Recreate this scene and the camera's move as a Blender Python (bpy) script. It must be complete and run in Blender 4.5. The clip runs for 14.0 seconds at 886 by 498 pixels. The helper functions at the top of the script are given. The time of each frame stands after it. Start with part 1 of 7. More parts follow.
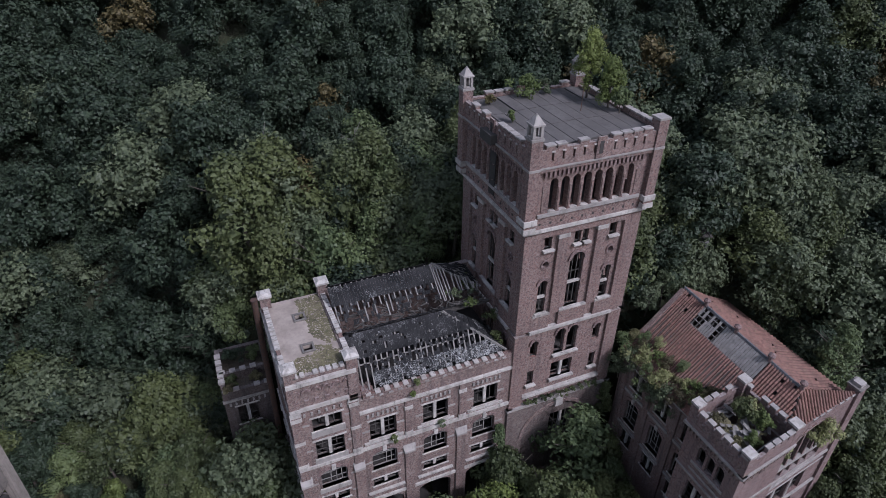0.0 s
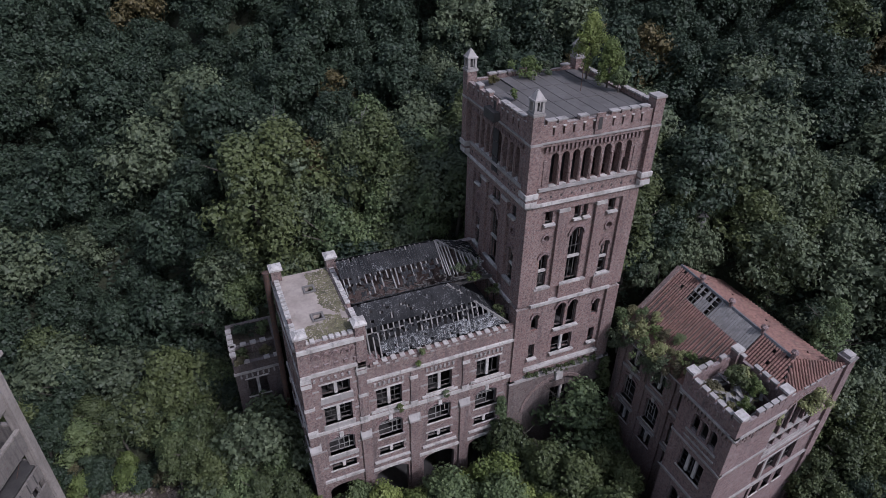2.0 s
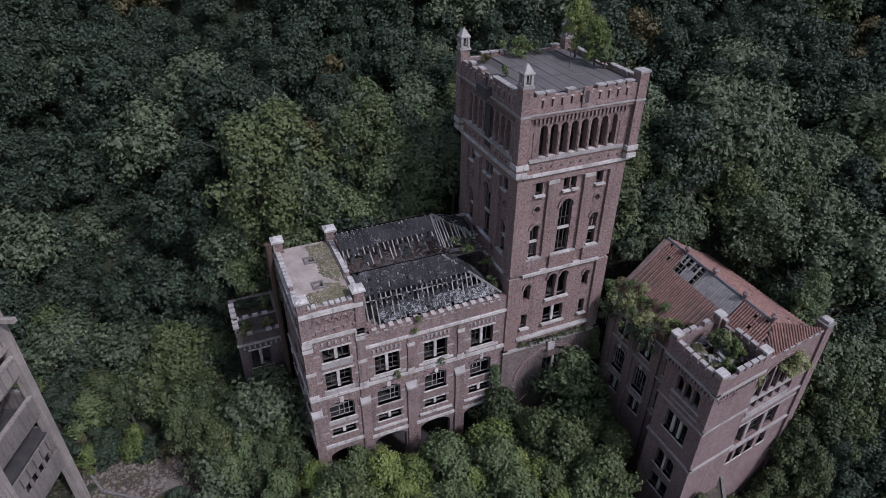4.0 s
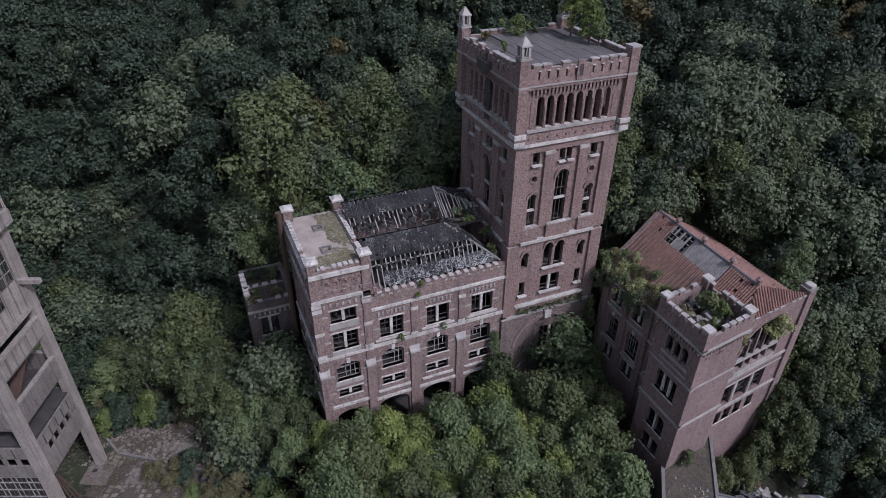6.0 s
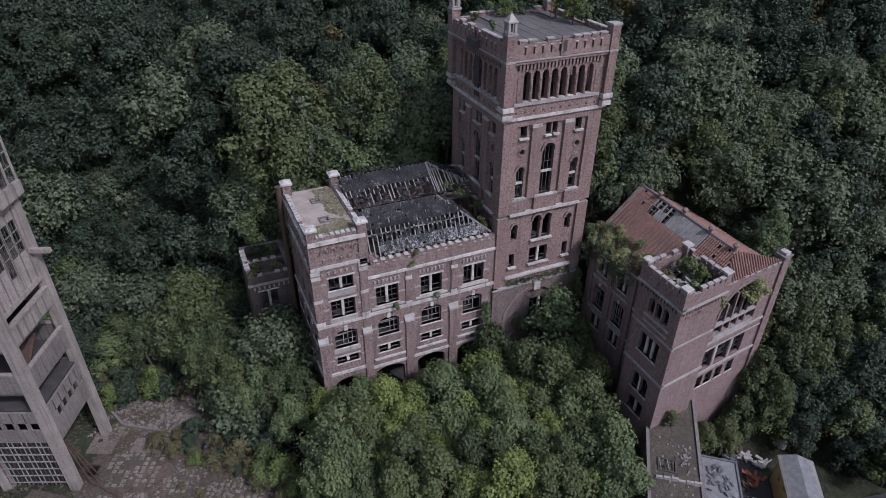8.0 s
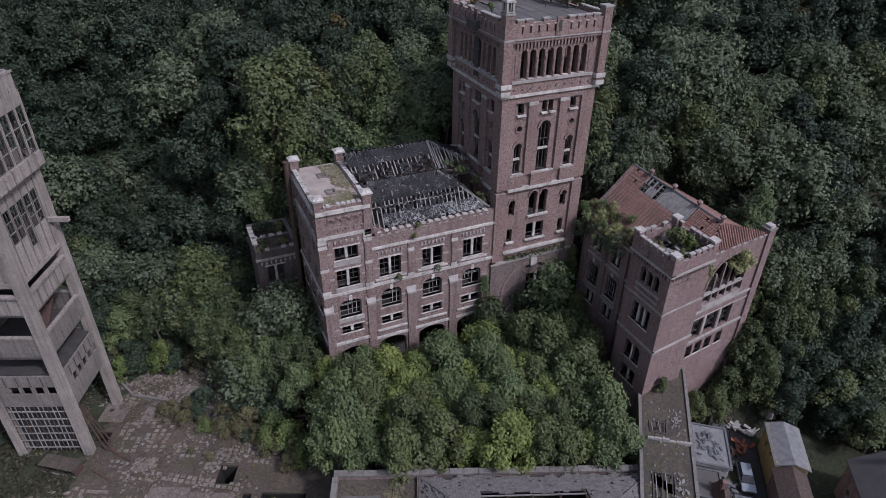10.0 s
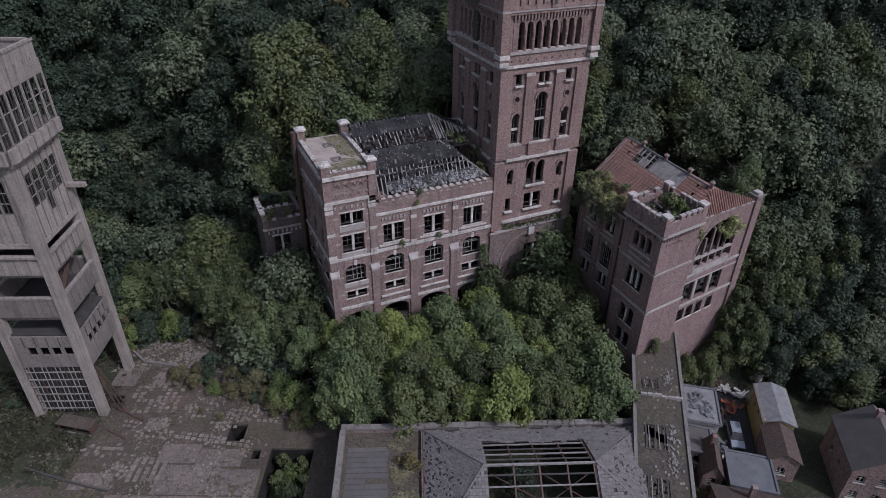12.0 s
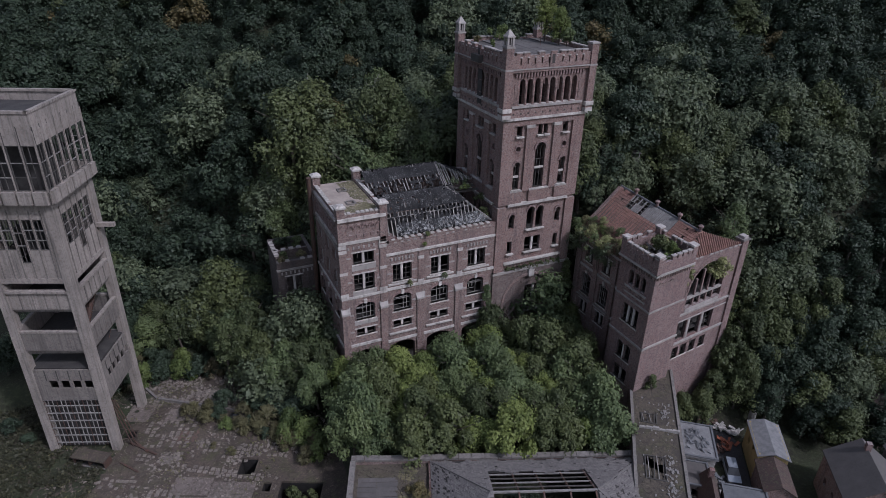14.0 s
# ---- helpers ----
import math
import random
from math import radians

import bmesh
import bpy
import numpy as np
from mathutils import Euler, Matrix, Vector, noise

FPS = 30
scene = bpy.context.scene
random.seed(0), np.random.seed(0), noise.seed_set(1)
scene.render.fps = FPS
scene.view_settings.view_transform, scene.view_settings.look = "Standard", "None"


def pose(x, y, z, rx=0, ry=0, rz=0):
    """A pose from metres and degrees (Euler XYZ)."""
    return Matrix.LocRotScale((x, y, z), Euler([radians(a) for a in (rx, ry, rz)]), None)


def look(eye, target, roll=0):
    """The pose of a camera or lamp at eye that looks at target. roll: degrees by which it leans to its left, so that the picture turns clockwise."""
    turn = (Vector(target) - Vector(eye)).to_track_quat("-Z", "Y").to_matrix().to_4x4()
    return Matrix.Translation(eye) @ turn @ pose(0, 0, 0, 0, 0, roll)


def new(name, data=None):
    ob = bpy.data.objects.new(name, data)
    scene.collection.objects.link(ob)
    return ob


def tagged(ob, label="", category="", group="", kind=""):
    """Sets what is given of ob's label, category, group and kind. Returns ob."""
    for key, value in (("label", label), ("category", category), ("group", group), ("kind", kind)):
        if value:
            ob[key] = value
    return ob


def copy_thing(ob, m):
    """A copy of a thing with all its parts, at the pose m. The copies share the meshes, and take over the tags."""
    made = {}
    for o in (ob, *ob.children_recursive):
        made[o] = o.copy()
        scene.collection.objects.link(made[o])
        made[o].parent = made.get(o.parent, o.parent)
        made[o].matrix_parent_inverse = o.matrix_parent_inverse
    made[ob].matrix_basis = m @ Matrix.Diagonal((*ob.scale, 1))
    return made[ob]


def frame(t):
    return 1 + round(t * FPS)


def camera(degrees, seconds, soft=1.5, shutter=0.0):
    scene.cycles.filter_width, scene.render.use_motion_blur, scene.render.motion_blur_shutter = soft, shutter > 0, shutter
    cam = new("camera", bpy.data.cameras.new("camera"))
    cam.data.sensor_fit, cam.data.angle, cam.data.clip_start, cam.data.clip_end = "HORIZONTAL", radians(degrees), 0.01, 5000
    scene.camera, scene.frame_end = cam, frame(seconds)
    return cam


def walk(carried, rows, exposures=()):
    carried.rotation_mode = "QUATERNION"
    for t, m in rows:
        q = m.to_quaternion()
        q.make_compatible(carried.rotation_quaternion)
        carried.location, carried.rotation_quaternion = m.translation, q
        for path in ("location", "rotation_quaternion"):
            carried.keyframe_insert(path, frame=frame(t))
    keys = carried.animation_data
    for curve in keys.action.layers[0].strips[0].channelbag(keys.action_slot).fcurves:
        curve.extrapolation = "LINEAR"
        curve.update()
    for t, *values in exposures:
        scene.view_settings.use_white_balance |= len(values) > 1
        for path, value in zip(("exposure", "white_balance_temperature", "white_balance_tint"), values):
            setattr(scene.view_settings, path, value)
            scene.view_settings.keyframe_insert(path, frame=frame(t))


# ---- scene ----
cam = camera(70.82, 14.0, 0.6)
PATH = [
    (0.0, -25.09, -39.71, 65.26, 56.73, -0.59, -23.07),
    (0.5, -25.51, -40.47, 65.10, 56.78, -0.59, -23.06),
    (1.0, -25.92, -41.13, 65.06, 56.79, -0.60, -23.03),
    (1.5, -26.19, -41.88, 64.70, 56.84, -0.59, -22.91),
    (2.0, -26.67, -42.65, 64.30, 56.86, -0.65, -22.88),
    (2.5, -27.06, -43.47, 64.08, 56.92, -0.61, -22.99),
    (3.0, -27.24, -44.29, 63.88, 56.83, -0.50, -23.29),
    (5.5, -29.36, -49.37, 62.54, 56.74, -0.54, -23.05),
    (6.0, -29.93, -50.40, 62.30, 56.78, -0.60, -23.20),
    (6.5, -30.60, -51.38, 62.08, 56.85, -0.58, -23.44),
    (7.0, -31.00, -52.40, 61.78, 56.94, -0.62, -23.65),
    (7.5, -31.25, -53.59, 61.39, 57.06, -0.43, -24.04),
    (8.0, -31.72, -54.79, 60.79, 57.25, -0.53, -23.95),
    (10.5, -34.88, -59.91, 58.75, 57.98, -0.81, -24.37),
    (11.0, -35.54, -60.85, 58.34, 58.02, -0.82, -24.53),
    (11.5, -36.01, -61.99, 57.70, 57.63, -0.74, -24.56),
    (12.0, -36.72, -63.03, 57.24, 57.83, -0.79, -24.65),
    (12.5, -37.60, -63.65, 57.48, 59.24, -1.00, -24.75),
    (13.0, -38.54, -64.98, 57.97, 62.23, -1.08, -24.80),
    (13.5, -39.58, -65.85, 57.81, 62.76, -1.23, -25.03),
    (14.0, -40.28, -66.83, 57.54, 63.07, -1.27, -25.08),
]
walk(cam, [(t, pose(x, y, z, rx, ry, rz)) for t, x, y, z, rx, ry, rz in PATH], [(0.0, 0.2, 5420, 21), (8.0, 0.26, 5460, 22), (11.0, 0.14, 5520, 22), (14.0, -0.05, 5420, 20)])

# ---- world and light ----
SUN_EL, SUN_AZ = 47.0, 152.0   # height above the horizon; compass angle from +y towards +x
world = bpy.data.worlds.new("sky")
scene.world = world
world.use_nodes = True
wn = world.node_tree
sky = wn.nodes.new("ShaderNodeTexSky")
sky.sky_type = "NISHITA"
sky.sun_disc = False
sky.sun_elevation, sky.sun_rotation = radians(SUN_EL), radians(SUN_AZ)
sky.air_density, sky.dust_density = 1.6, 3.0
haze = wn.nodes.new("ShaderNodeHueSaturation")
haze.inputs["Saturation"].default_value = 0.5
wn.links.new(sky.outputs["Color"], haze.inputs["Color"])
wn.links.new(haze.outputs["Color"], wn.nodes["Background"].inputs["Color"])
wn.nodes["Background"].inputs["Strength"].default_value = 0.115
sun = new("sun", bpy.data.lights.new("sun", "SUN"))
sun.data.energy, sun.data.angle, sun.data.color = 2.5, radians(5), (1.0, 0.945, 0.89)
sun.matrix_world = look((0, 0, 80), (-math.sin(radians(SUN_AZ)) * math.cos(radians(SUN_EL)), -math.cos(radians(SUN_AZ)) * math.cos(radians(SUN_EL)), 80 - math.sin(radians(SUN_EL))))
tagged(sun, "veiled sun behind thin cloud", "sun", kind="structure")

# ---- materials ----


class Nodes:
    """A small writer of node materials."""

    def __init__(self, name, rough=0.85, metal=0.0, spec=0.3):
        self.m = bpy.data.materials.new(name)
        self.m.use_nodes = True
        self.t = self.m.node_tree
        self.b = self.t.nodes["Principled BSDF"]
        self.b.inputs["Roughness"].default_value = rough
        self.b.inputs["Metallic"].default_value = metal
        self.b.inputs["Specular IOR Level"].default_value = spec
        self.pos = self.t.nodes.new("ShaderNodeNewGeometry").outputs["Position"]

    def n(self, kind, **inputs):
        node = self.t.nodes.new("ShaderNode" + kind)
        for k, v in inputs.items():
            self.put(node, k.replace("_", " "), v)
        return node

    def put(self, node, key, v):
        sock = node.inputs[int(key[1:])] if key[0] == "i" and key[1:].isdigit() else node.inputs[key]
        if isinstance(v, bpy.types.NodeSocket):
            self.t.links.new(v, sock)
        else:
            sock.default_value = v

    def noise(self, scale, detail=4.0, rough=0.6, vec=None):
        return self.n("TexNoise", Vector=vec or self.pos, Scale=scale, Detail=detail, Roughness=rough).outputs["Fac"]

    def ramp(self, fac, lo, hi, a=0.0, b=1.0):
        node = self.n("MapRange", Value=fac)
        for i, v in zip((1, 2, 3, 4), (lo, hi, a, b)):
            node.inputs[i].default_value = v
        return node.outputs[0]

    def mix(self, fac, a, b, how="MIX"):
        node = self.t.nodes.new("ShaderNodeMix")
        node.data_type, node.blend_type = "RGBA", how
        for i, v in ((0, fac), (6, a), (7, b)):
            if isinstance(v, bpy.types.NodeSocket):
                self.t.links.new(v, node.inputs[i])
            else:
                node.inputs[i].default_value = (*v, 1) if isinstance(v, tuple) else v
        return node.outputs[2]

    def _mul(self, vec, v):
        node = self.t.nodes.new("ShaderNodeVectorMath")
        node.operation = "MULTIPLY"
        self.t.links.new(vec, node.inputs[0])
        node.inputs[1].default_value = v
        return node.outputs[0]

    def math(self, op, a, b=0.0):
        node = self.t.nodes.new("ShaderNodeMath")
        node.operation = op
        for i, v in ((0, a), (1, b)):
            if isinstance(v, bpy.types.NodeSocket):
                self.t.links.new(v, node.inputs[i])
            else:
                node.inputs[i].default_value = v
        return node.outputs[0]

    def island(self):
        return self.t.nodes.new("ShaderNodeNewGeometry").outputs["Random Per Island"]

    def each(self):
        return self.t.nodes.new("ShaderNodeObjectInfo").outputs["Random"]

    def done(self, colour, bump=None, strength=0.4, dist=0.05):
        if isinstance(colour, tuple):
            self.b.inputs["Base Color"].default_value = (*colour, 1)
        else:
            self.t.links.new(colour, self.b.inputs["Base Color"])
        if bump is not None:
            node = self.n("Bump", Height=bump, Strength=strength, Distance=dist)
            self.t.links.new(node.outputs[0], self.b.inputs["Normal"])
        return self.m


def wall_uv(k):
    """Along-the-wall and up, whichever way the wall faces."""
    tex = k.t.nodes.new("ShaderNodeTexCoord")
    sn, sp = k.t.nodes.new("ShaderNodeSeparateXYZ"), k.t.nodes.new("ShaderNodeSeparateXYZ")
    k.t.links.new(tex.outputs["Normal"], sn.inputs[0])
    k.t.links.new(tex.outputs["Object"], sp.inputs[0])
    ax, ay = k.math("ABSOLUTE", sn.outputs[0]), k.math("ABSOLUTE", sn.outputs[1])
    u = k.math("ADD", k.math("MULTIPLY", sp.outputs[0], ay), k.math("MULTIPLY", sp.outputs[1], ax))
    c = k.t.nodes.new("ShaderNodeCombineXYZ")
    k.t.links.new(u, c.inputs[0])
    k.t.links.new(sp.outputs[2], c.inputs[1])
    return c.outputs[0]


def brick_mat(name, a, b, mortar, soot=0.5):
    k = Nodes(name, 0.9)
    uv = wall_uv(k)
    br = k.t.nodes.new("ShaderNodeTexBrick")
    k.t.links.new(uv, br.inputs["Vector"])
    for key, v in (("Color1", (*a, 1)), ("Color2", (*b, 1)), ("Mortar", (*mortar, 1)), ("Scale", 1.0), ("Mortar Size", 0.012), ("Brick Width", 0.23), ("Row Height", 0.075), ("Bias", 0.1)):
        br.inputs[key].default_value = v
    big = k.ramp(k.noise(0.22, 5), 0.35, 0.7)
    mid = k.ramp(k.noise(1.1, 6), 0.35, 0.75)
    streak = k.ramp(k.noise(0.9, 4, vec=k._mul(k.pos, (1.6, 1.6, 0.12))), 0.5, 0.75)
    c = k.mix(k.math("MULTIPLY", big, 0.45), br.outputs["Color"], tuple(0.55 * v for v in a))
    c = k.mix(k.math("MULTIPLY", mid, 0.22), c, tuple(1.1 * v for v in mortar))
    c = k.mix(k.math("MULTIPLY", streak, soot), c, (0.045, 0.042, 0.042))
    fleck = k.ramp(k.noise(4.2, 4, 0.75), 0.47, 0.62)
    c = k.mix(k.math("MULTIPLY", fleck, 0.7), c, (0.05, 0.032, 0.03))
    pale = k.ramp(k.noise(6.5, 3, 0.7, k._mul(k.pos, (1.0, 1.0, 1.6))), 0.54, 0.66)
    c = k.mix(k.math("MULTIPLY", pale, 0.45), c, tuple(1.2 * v for v in mortar))
    return k.done(c, br.outputs["Fac"], 0.5, -0.02)


def stone_mat(name, a, b, dark=0.5):
    k = Nodes(name, 0.88)
    c = k.mix(k.ramp(k.noise(0.8, 6), 0.35, 0.7), a, b)
    c = k.mix(k.math("MULTIPLY", k.ramp(k.noise(2.2, 6, 0.7, k._mul(k.pos, (1, 1, 0.3))), 0.5, 0.72), dark), c, (0.07, 0.068, 0.062))
    c = k.mix(k.math("MULTIPLY", k.each(), 0.25), c, tuple(0.6 * v for v in a))
    return k.done(c, k.noise(6.0, 5), 0.35, 0.03)


def concrete_mat(name, a, b, rust=0.2):
    k = Nodes(name, 0.9)
    c = k.mix(k.ramp(k.noise(0.35, 6), 0.3, 0.7), a, b)
    run = k.ramp(k.noise(1.3, 5, 0.65, k._mul(k.pos, (2.2, 2.2, 0.10))), 0.48, 0.75)
    c = k.mix(k.math("MULTIPLY", run, 0.75), c, (0.055, 0.05, 0.046))
    blot = k.ramp(k.noise(3.4, 6, 0.75), 0.5, 0.62)
    c = k.mix(k.math("MULTIPLY", blot, 0.45), c, tuple(0.45 * v for v in b))
    c = k.mix(k.math("MULTIPLY", k.ramp(k.noise(2.6, 5), 0.6, 0.75), rust), c, (0.16, 0.09, 0.06))
    c = k.mix(k.math("MULTIPLY", k.each(), 0.18), c, tuple(0.6 * v for v in a))
    return k.done(c, k.noise(9.0, 5), 0.3, 0.03)


def leaf_mat(name, a, b, tip, rough=0.55):
    k = Nodes(name, rough, spec=0.25)
    c = k.mix(k.island(), tuple(0.75 * v for v in a), tuple(1.22 * v for v in b))
    c = k.mix(k.math("MULTIPLY", k.each(), 0.7), c, tip)
    c = k.mix(k.ramp(k.each(), 0.3, 0.0, 0.0, 0.5), c, tuple(0.5 * v for v in a))
    c = k.mix(k.ramp(k.noise(0.35, 3), 0.4, 0.7, 0.0, 0.6), c, tuple(0.55 * v for v in a))
    k.done(c)
    tr = k.n("BsdfTranslucent")
    k.t.links.new(k.mix(0.5, c, tip), tr.inputs["Color"])
    mx = k.n("MixShader")
    mx.inputs[0].default_value = 0.15
    k.t.links.new(k.b.outputs[0], mx.inputs[1])
    k.t.links.new(tr.outputs[0], mx.inputs[2])
    k.t.links.new(mx.outputs[0], k.t.nodes["Material Output"].inputs["Surface"])
    return k.m


def mottled(name, a, b, scale=1.0, rough=0.9, bump=0.3, metal=0.0, each=0.3):
    k = Nodes(name, rough, metal)
    c = k.mix(k.ramp(k.noise(scale, 6), 0.35, 0.68), a, b)
    c = k.mix(k.math("MULTIPLY", k.ramp(k.noise(scale * 7, 4), 0.5, 0.7), 0.4), c, tuple(0.5 * v for v in a))
    c = k.mix(k.math("MULTIPLY", k.each(), each), c, tuple(0.5 * (p + q) * 0.7 for p, q in zip(a, b)))
    return k.done(c, k.noise(scale * 9, 5), bump, 0.04)


def slate_mat(name, level):
    k = Nodes(name, 0.85, spec=0.12)
    c = k.mix(k.ramp(k.noise(0.5, 5), 0.35, 0.7), (0.012, 0.012, 0.0125), (0.034, 0.033, 0.033))
    drift = k.ramp(k.noise(0.6, 4, 0.6), 0.3, 0.7, 0.05, -0.05)
    lich = k.ramp(k.math("ADD", k.math("ADD", k.noise(17.0, 6, 0.75), k.math("MULTIPLY", k.island(), 0.1)), drift), level, level + 0.08)
    c = k.mix(k.math("MULTIPLY", lich, 0.85), c, (0.42, 0.42, 0.41))
    c = k.mix(k.math("MULTIPLY", k.ramp(k.noise(9.0, 4), 0.55, 0.65), 0.6), c, (0.02, 0.02, 0.022))
    return k.done(c, k.noise(6.0, 4), 0.6, 0.05)


def tile_mat():
    k = Nodes("red_clay_tile", 0.85)
    c = k.mix(k.island(), (0.13, 0.068, 0.053), (0.2, 0.108, 0.085))
    c = k.mix(k.math("MULTIPLY", k.ramp(k.noise(0.5, 5), 0.4, 0.7), 0.55), c, (0.085, 0.06, 0.052))
    c = k.mix(k.math("MULTIPLY", k.ramp(k.noise(2.5, 5), 0.56, 0.7), 0.6), c, (0.15, 0.125, 0.075))
    return k.done(c, k.noise(8.0, 4), 0.4, 0.03)


def ground_mat():
    k = Nodes("woodland_soil", 0.95)
    c = k.mix(k.ramp(k.noise(0.3, 6), 0.35, 0.65), (0.02, 0.018, 0.012), (0.03, 0.036, 0.017))
    c = k.mix(k.ramp(k.noise(2.4, 5), 0.5, 0.7), c, (0.045, 0.05, 0.025))
    return k.done(c, k.noise(3.0, 6), 0.8, 0.2)


def yard_mat(name, a, b, moss, loose=0.0):
    k = Nodes(name, 0.93)
    c = k.mix(k.ramp(k.noise(0.25, 6), 0.35, 0.65), a, b)
    c = k.mix(k.math("MULTIPLY", k.ramp(k.noise(0.45, 7, 0.7), 0.5, 0.62), moss), c, (0.058, 0.058, 0.028))
    c = k.mix(k.math("MULTIPLY", k.ramp(k.noise(1.7, 6, 0.7), 0.5, 0.62), 0.55), c, (0.045, 0.037, 0.03))
    if loose:
        c = k.mix(k.ramp(k.island(), 0.0, 1.0, 0.0, loose), c, tuple(2.0 * v for v in a))
        c = k.mix(k.math("MULTIPLY", k.each(), loose), c, tuple(0.6 * v for v in b))
    crack = k.n("TexVoronoi", Vector=k.pos, Scale=0.8)
    crack.feature = "DISTANCE_TO_EDGE"
    c = k.mix(k.ramp(crack.outputs["Distance"], 0.0, 0.035, 0.55, 0.0), c, (0.03, 0.027, 0.022))
    c = k.mix(k.math("MULTIPLY", k.ramp(k.noise(3.2, 5, 0.7), 0.53, 0.62), 0.5), c, tuple(0.5 * v for v in b))
    c = k.mix(k.math("MULTIPLY", k.ramp(k.noise(6.0, 4, 0.7), 0.58, 0.66), 0.5), c, tuple(2.6 * v for v in a))
    return k.done(c, k.noise(5.0, 6), 0.6, 0.08)


BRICK = brick_mat("tower_brick", (0.215, 0.108, 0.086), (0.14, 0.076, 0.063), (0.29, 0.25, 0.225), 0.5)
BRICK2 = brick_mat("wing_brick", (0.205, 0.112, 0.09), (0.13, 0.077, 0.064), (0.28, 0.245, 0.222), 0.65)
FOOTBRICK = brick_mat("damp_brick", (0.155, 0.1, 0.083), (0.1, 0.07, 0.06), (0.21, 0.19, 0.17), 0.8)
# Annex brick: tree shade put into the colours, plus soot streaks.
SHADED_BRICK = brick_mat("shaded_brick", (0.1, 0.07, 0.06), (0.06, 0.045, 0.04), (0.14, 0.125, 0.115), 0.85)
BRICK3 = brick_mat("rose_brick", (0.208, 0.120, 0.104), (0.156, 0.092, 0.082), (0.25, 0.21, 0.195), 0.4)
STONE = stone_mat("pale_stone", (0.47, 0.435, 0.395), (0.25, 0.228, 0.203), 0.85)
STONE2 = stone_mat("grey_stone", (0.32, 0.293, 0.268), (0.215, 0.196, 0.178), 0.6)
CONC = concrete_mat("tower_concrete", (0.3, 0.262, 0.228), (0.19, 0.165, 0.142), 0.35)
CONC_D = concrete_mat("stained_concrete", (0.2, 0.176, 0.155), (0.12, 0.105, 0.092), 0.4)
CONC2 = concrete_mat("yard_concrete", (0.19, 0.172, 0.155), (0.135, 0.122, 0.11), 0.35)
# Shade of unlit interiors put into the colour of floors and backings.
DARK = mottled("interior_shade", (0.035, 0.032, 0.03), (0.06, 0.055, 0.05), 0.8)
# Shade inside the sunken pits, put into their wall colour.
PIT_SHADE = mottled("pit_shade", (0.012, 0.011, 0.01), (0.022, 0.02, 0.018), 0.8)
TIMBER = mottled("weathered_timber", (0.26, 0.245, 0.225), (0.15, 0.14, 0.13), 2.0, each=0.6)
TIMBER_D = mottled("rotten_timber", (0.085, 0.078, 0.07), (0.05, 0.046, 0.042), 2.0, each=0.5)
PAINT = mottled("flaking_white_paint", (0.36, 0.34, 0.31), (0.2, 0.185, 0.17), 3.0)
IRON = mottled("rusty_iron", (0.11, 0.06, 0.042), (0.06, 0.05, 0.045), 4.0, 0.7, metal=0.3)
FELT = mottled("bitumen_sheet", (0.082, 0.074, 0.069), (0.115, 0.105, 0.097), 0.6, 0.85, each=0.5)
SLATE = slate_mat("old_slate", 0.655)
SLATE_L = slate_mat("lichened_slate", 0.575)
TILE = tile_mat()
SOIL = ground_mat()
YARD = yard_mat("cracked_yard", (0.088, 0.068, 0.053), (0.05, 0.04, 0.031), 0.7)
SLAB = yard_mat("worn_slab", (0.155, 0.127, 0.108), (0.11, 0.09, 0.077), 0.2)
BLOCKS = yard_mat("old_paver", (0.165, 0.14, 0.118), (0.105, 0.09, 0.076), 0.3, 0.4)
MUDDY = yard_mat("brown_moss", (0.066, 0.055, 0.043), (0.09, 0.074, 0.054), 0.5)
ROOFDECK = mottled("mossy_screed", (0.35, 0.295, 0.25), (0.2, 0.165, 0.14), 0.55)
MOSS = yard_mat("roof_moss", (0.105, 0.096, 0.052), (0.15, 0.132, 0.075), 0.8)
ASPHALT = yard_mat("street_asphalt", (0.045, 0.044, 0.045), (0.06, 0.058, 0.057), 0.1)
RENDER = mottled("ochre_render", (0.38, 0.29, 0.12), (0.27, 0.2, 0.09), 0.7)
CLAY = mottled("red_clay_dust", (0.115, 0.075, 0.06), (0.08, 0.058, 0.047), 1.5)
RUST_RED = mottled("orange_rust", (0.30, 0.10, 0.05), (0.14, 0.06, 0.04), 3.0)
WHITEROOF = mottled("white_membrane", (0.21, 0.208, 0.206), (0.115, 0.112, 0.11), 1.6, 0.6)
ZINC = mottled("grey_zinc", (0.12, 0.122, 0.126), (0.08, 0.082, 0.085), 0.9, 0.6)
CARPAINT = mottled("silver_car_paint", (0.3, 0.32, 0.35), (0.26, 0.28, 0.3), 0.5, 0.3, 0.0, metal=0.4)
GLASS = mottled("dark_glass", (0.02, 0.023, 0.026), (0.03, 0.032, 0.035), 1.0, 0.12, 0.0)
RUBBER = mottled("black_rubber", (0.02, 0.02, 0.02), (0.03, 0.03, 0.03), 3.0)
BARK = mottled("bark", (0.09, 0.075, 0.06), (0.05, 0.042, 0.035), 3.0)
DEADWOOD = mottled("bleached_deadwood", (0.2, 0.185, 0.165), (0.13, 0.12, 0.105), 3.0)
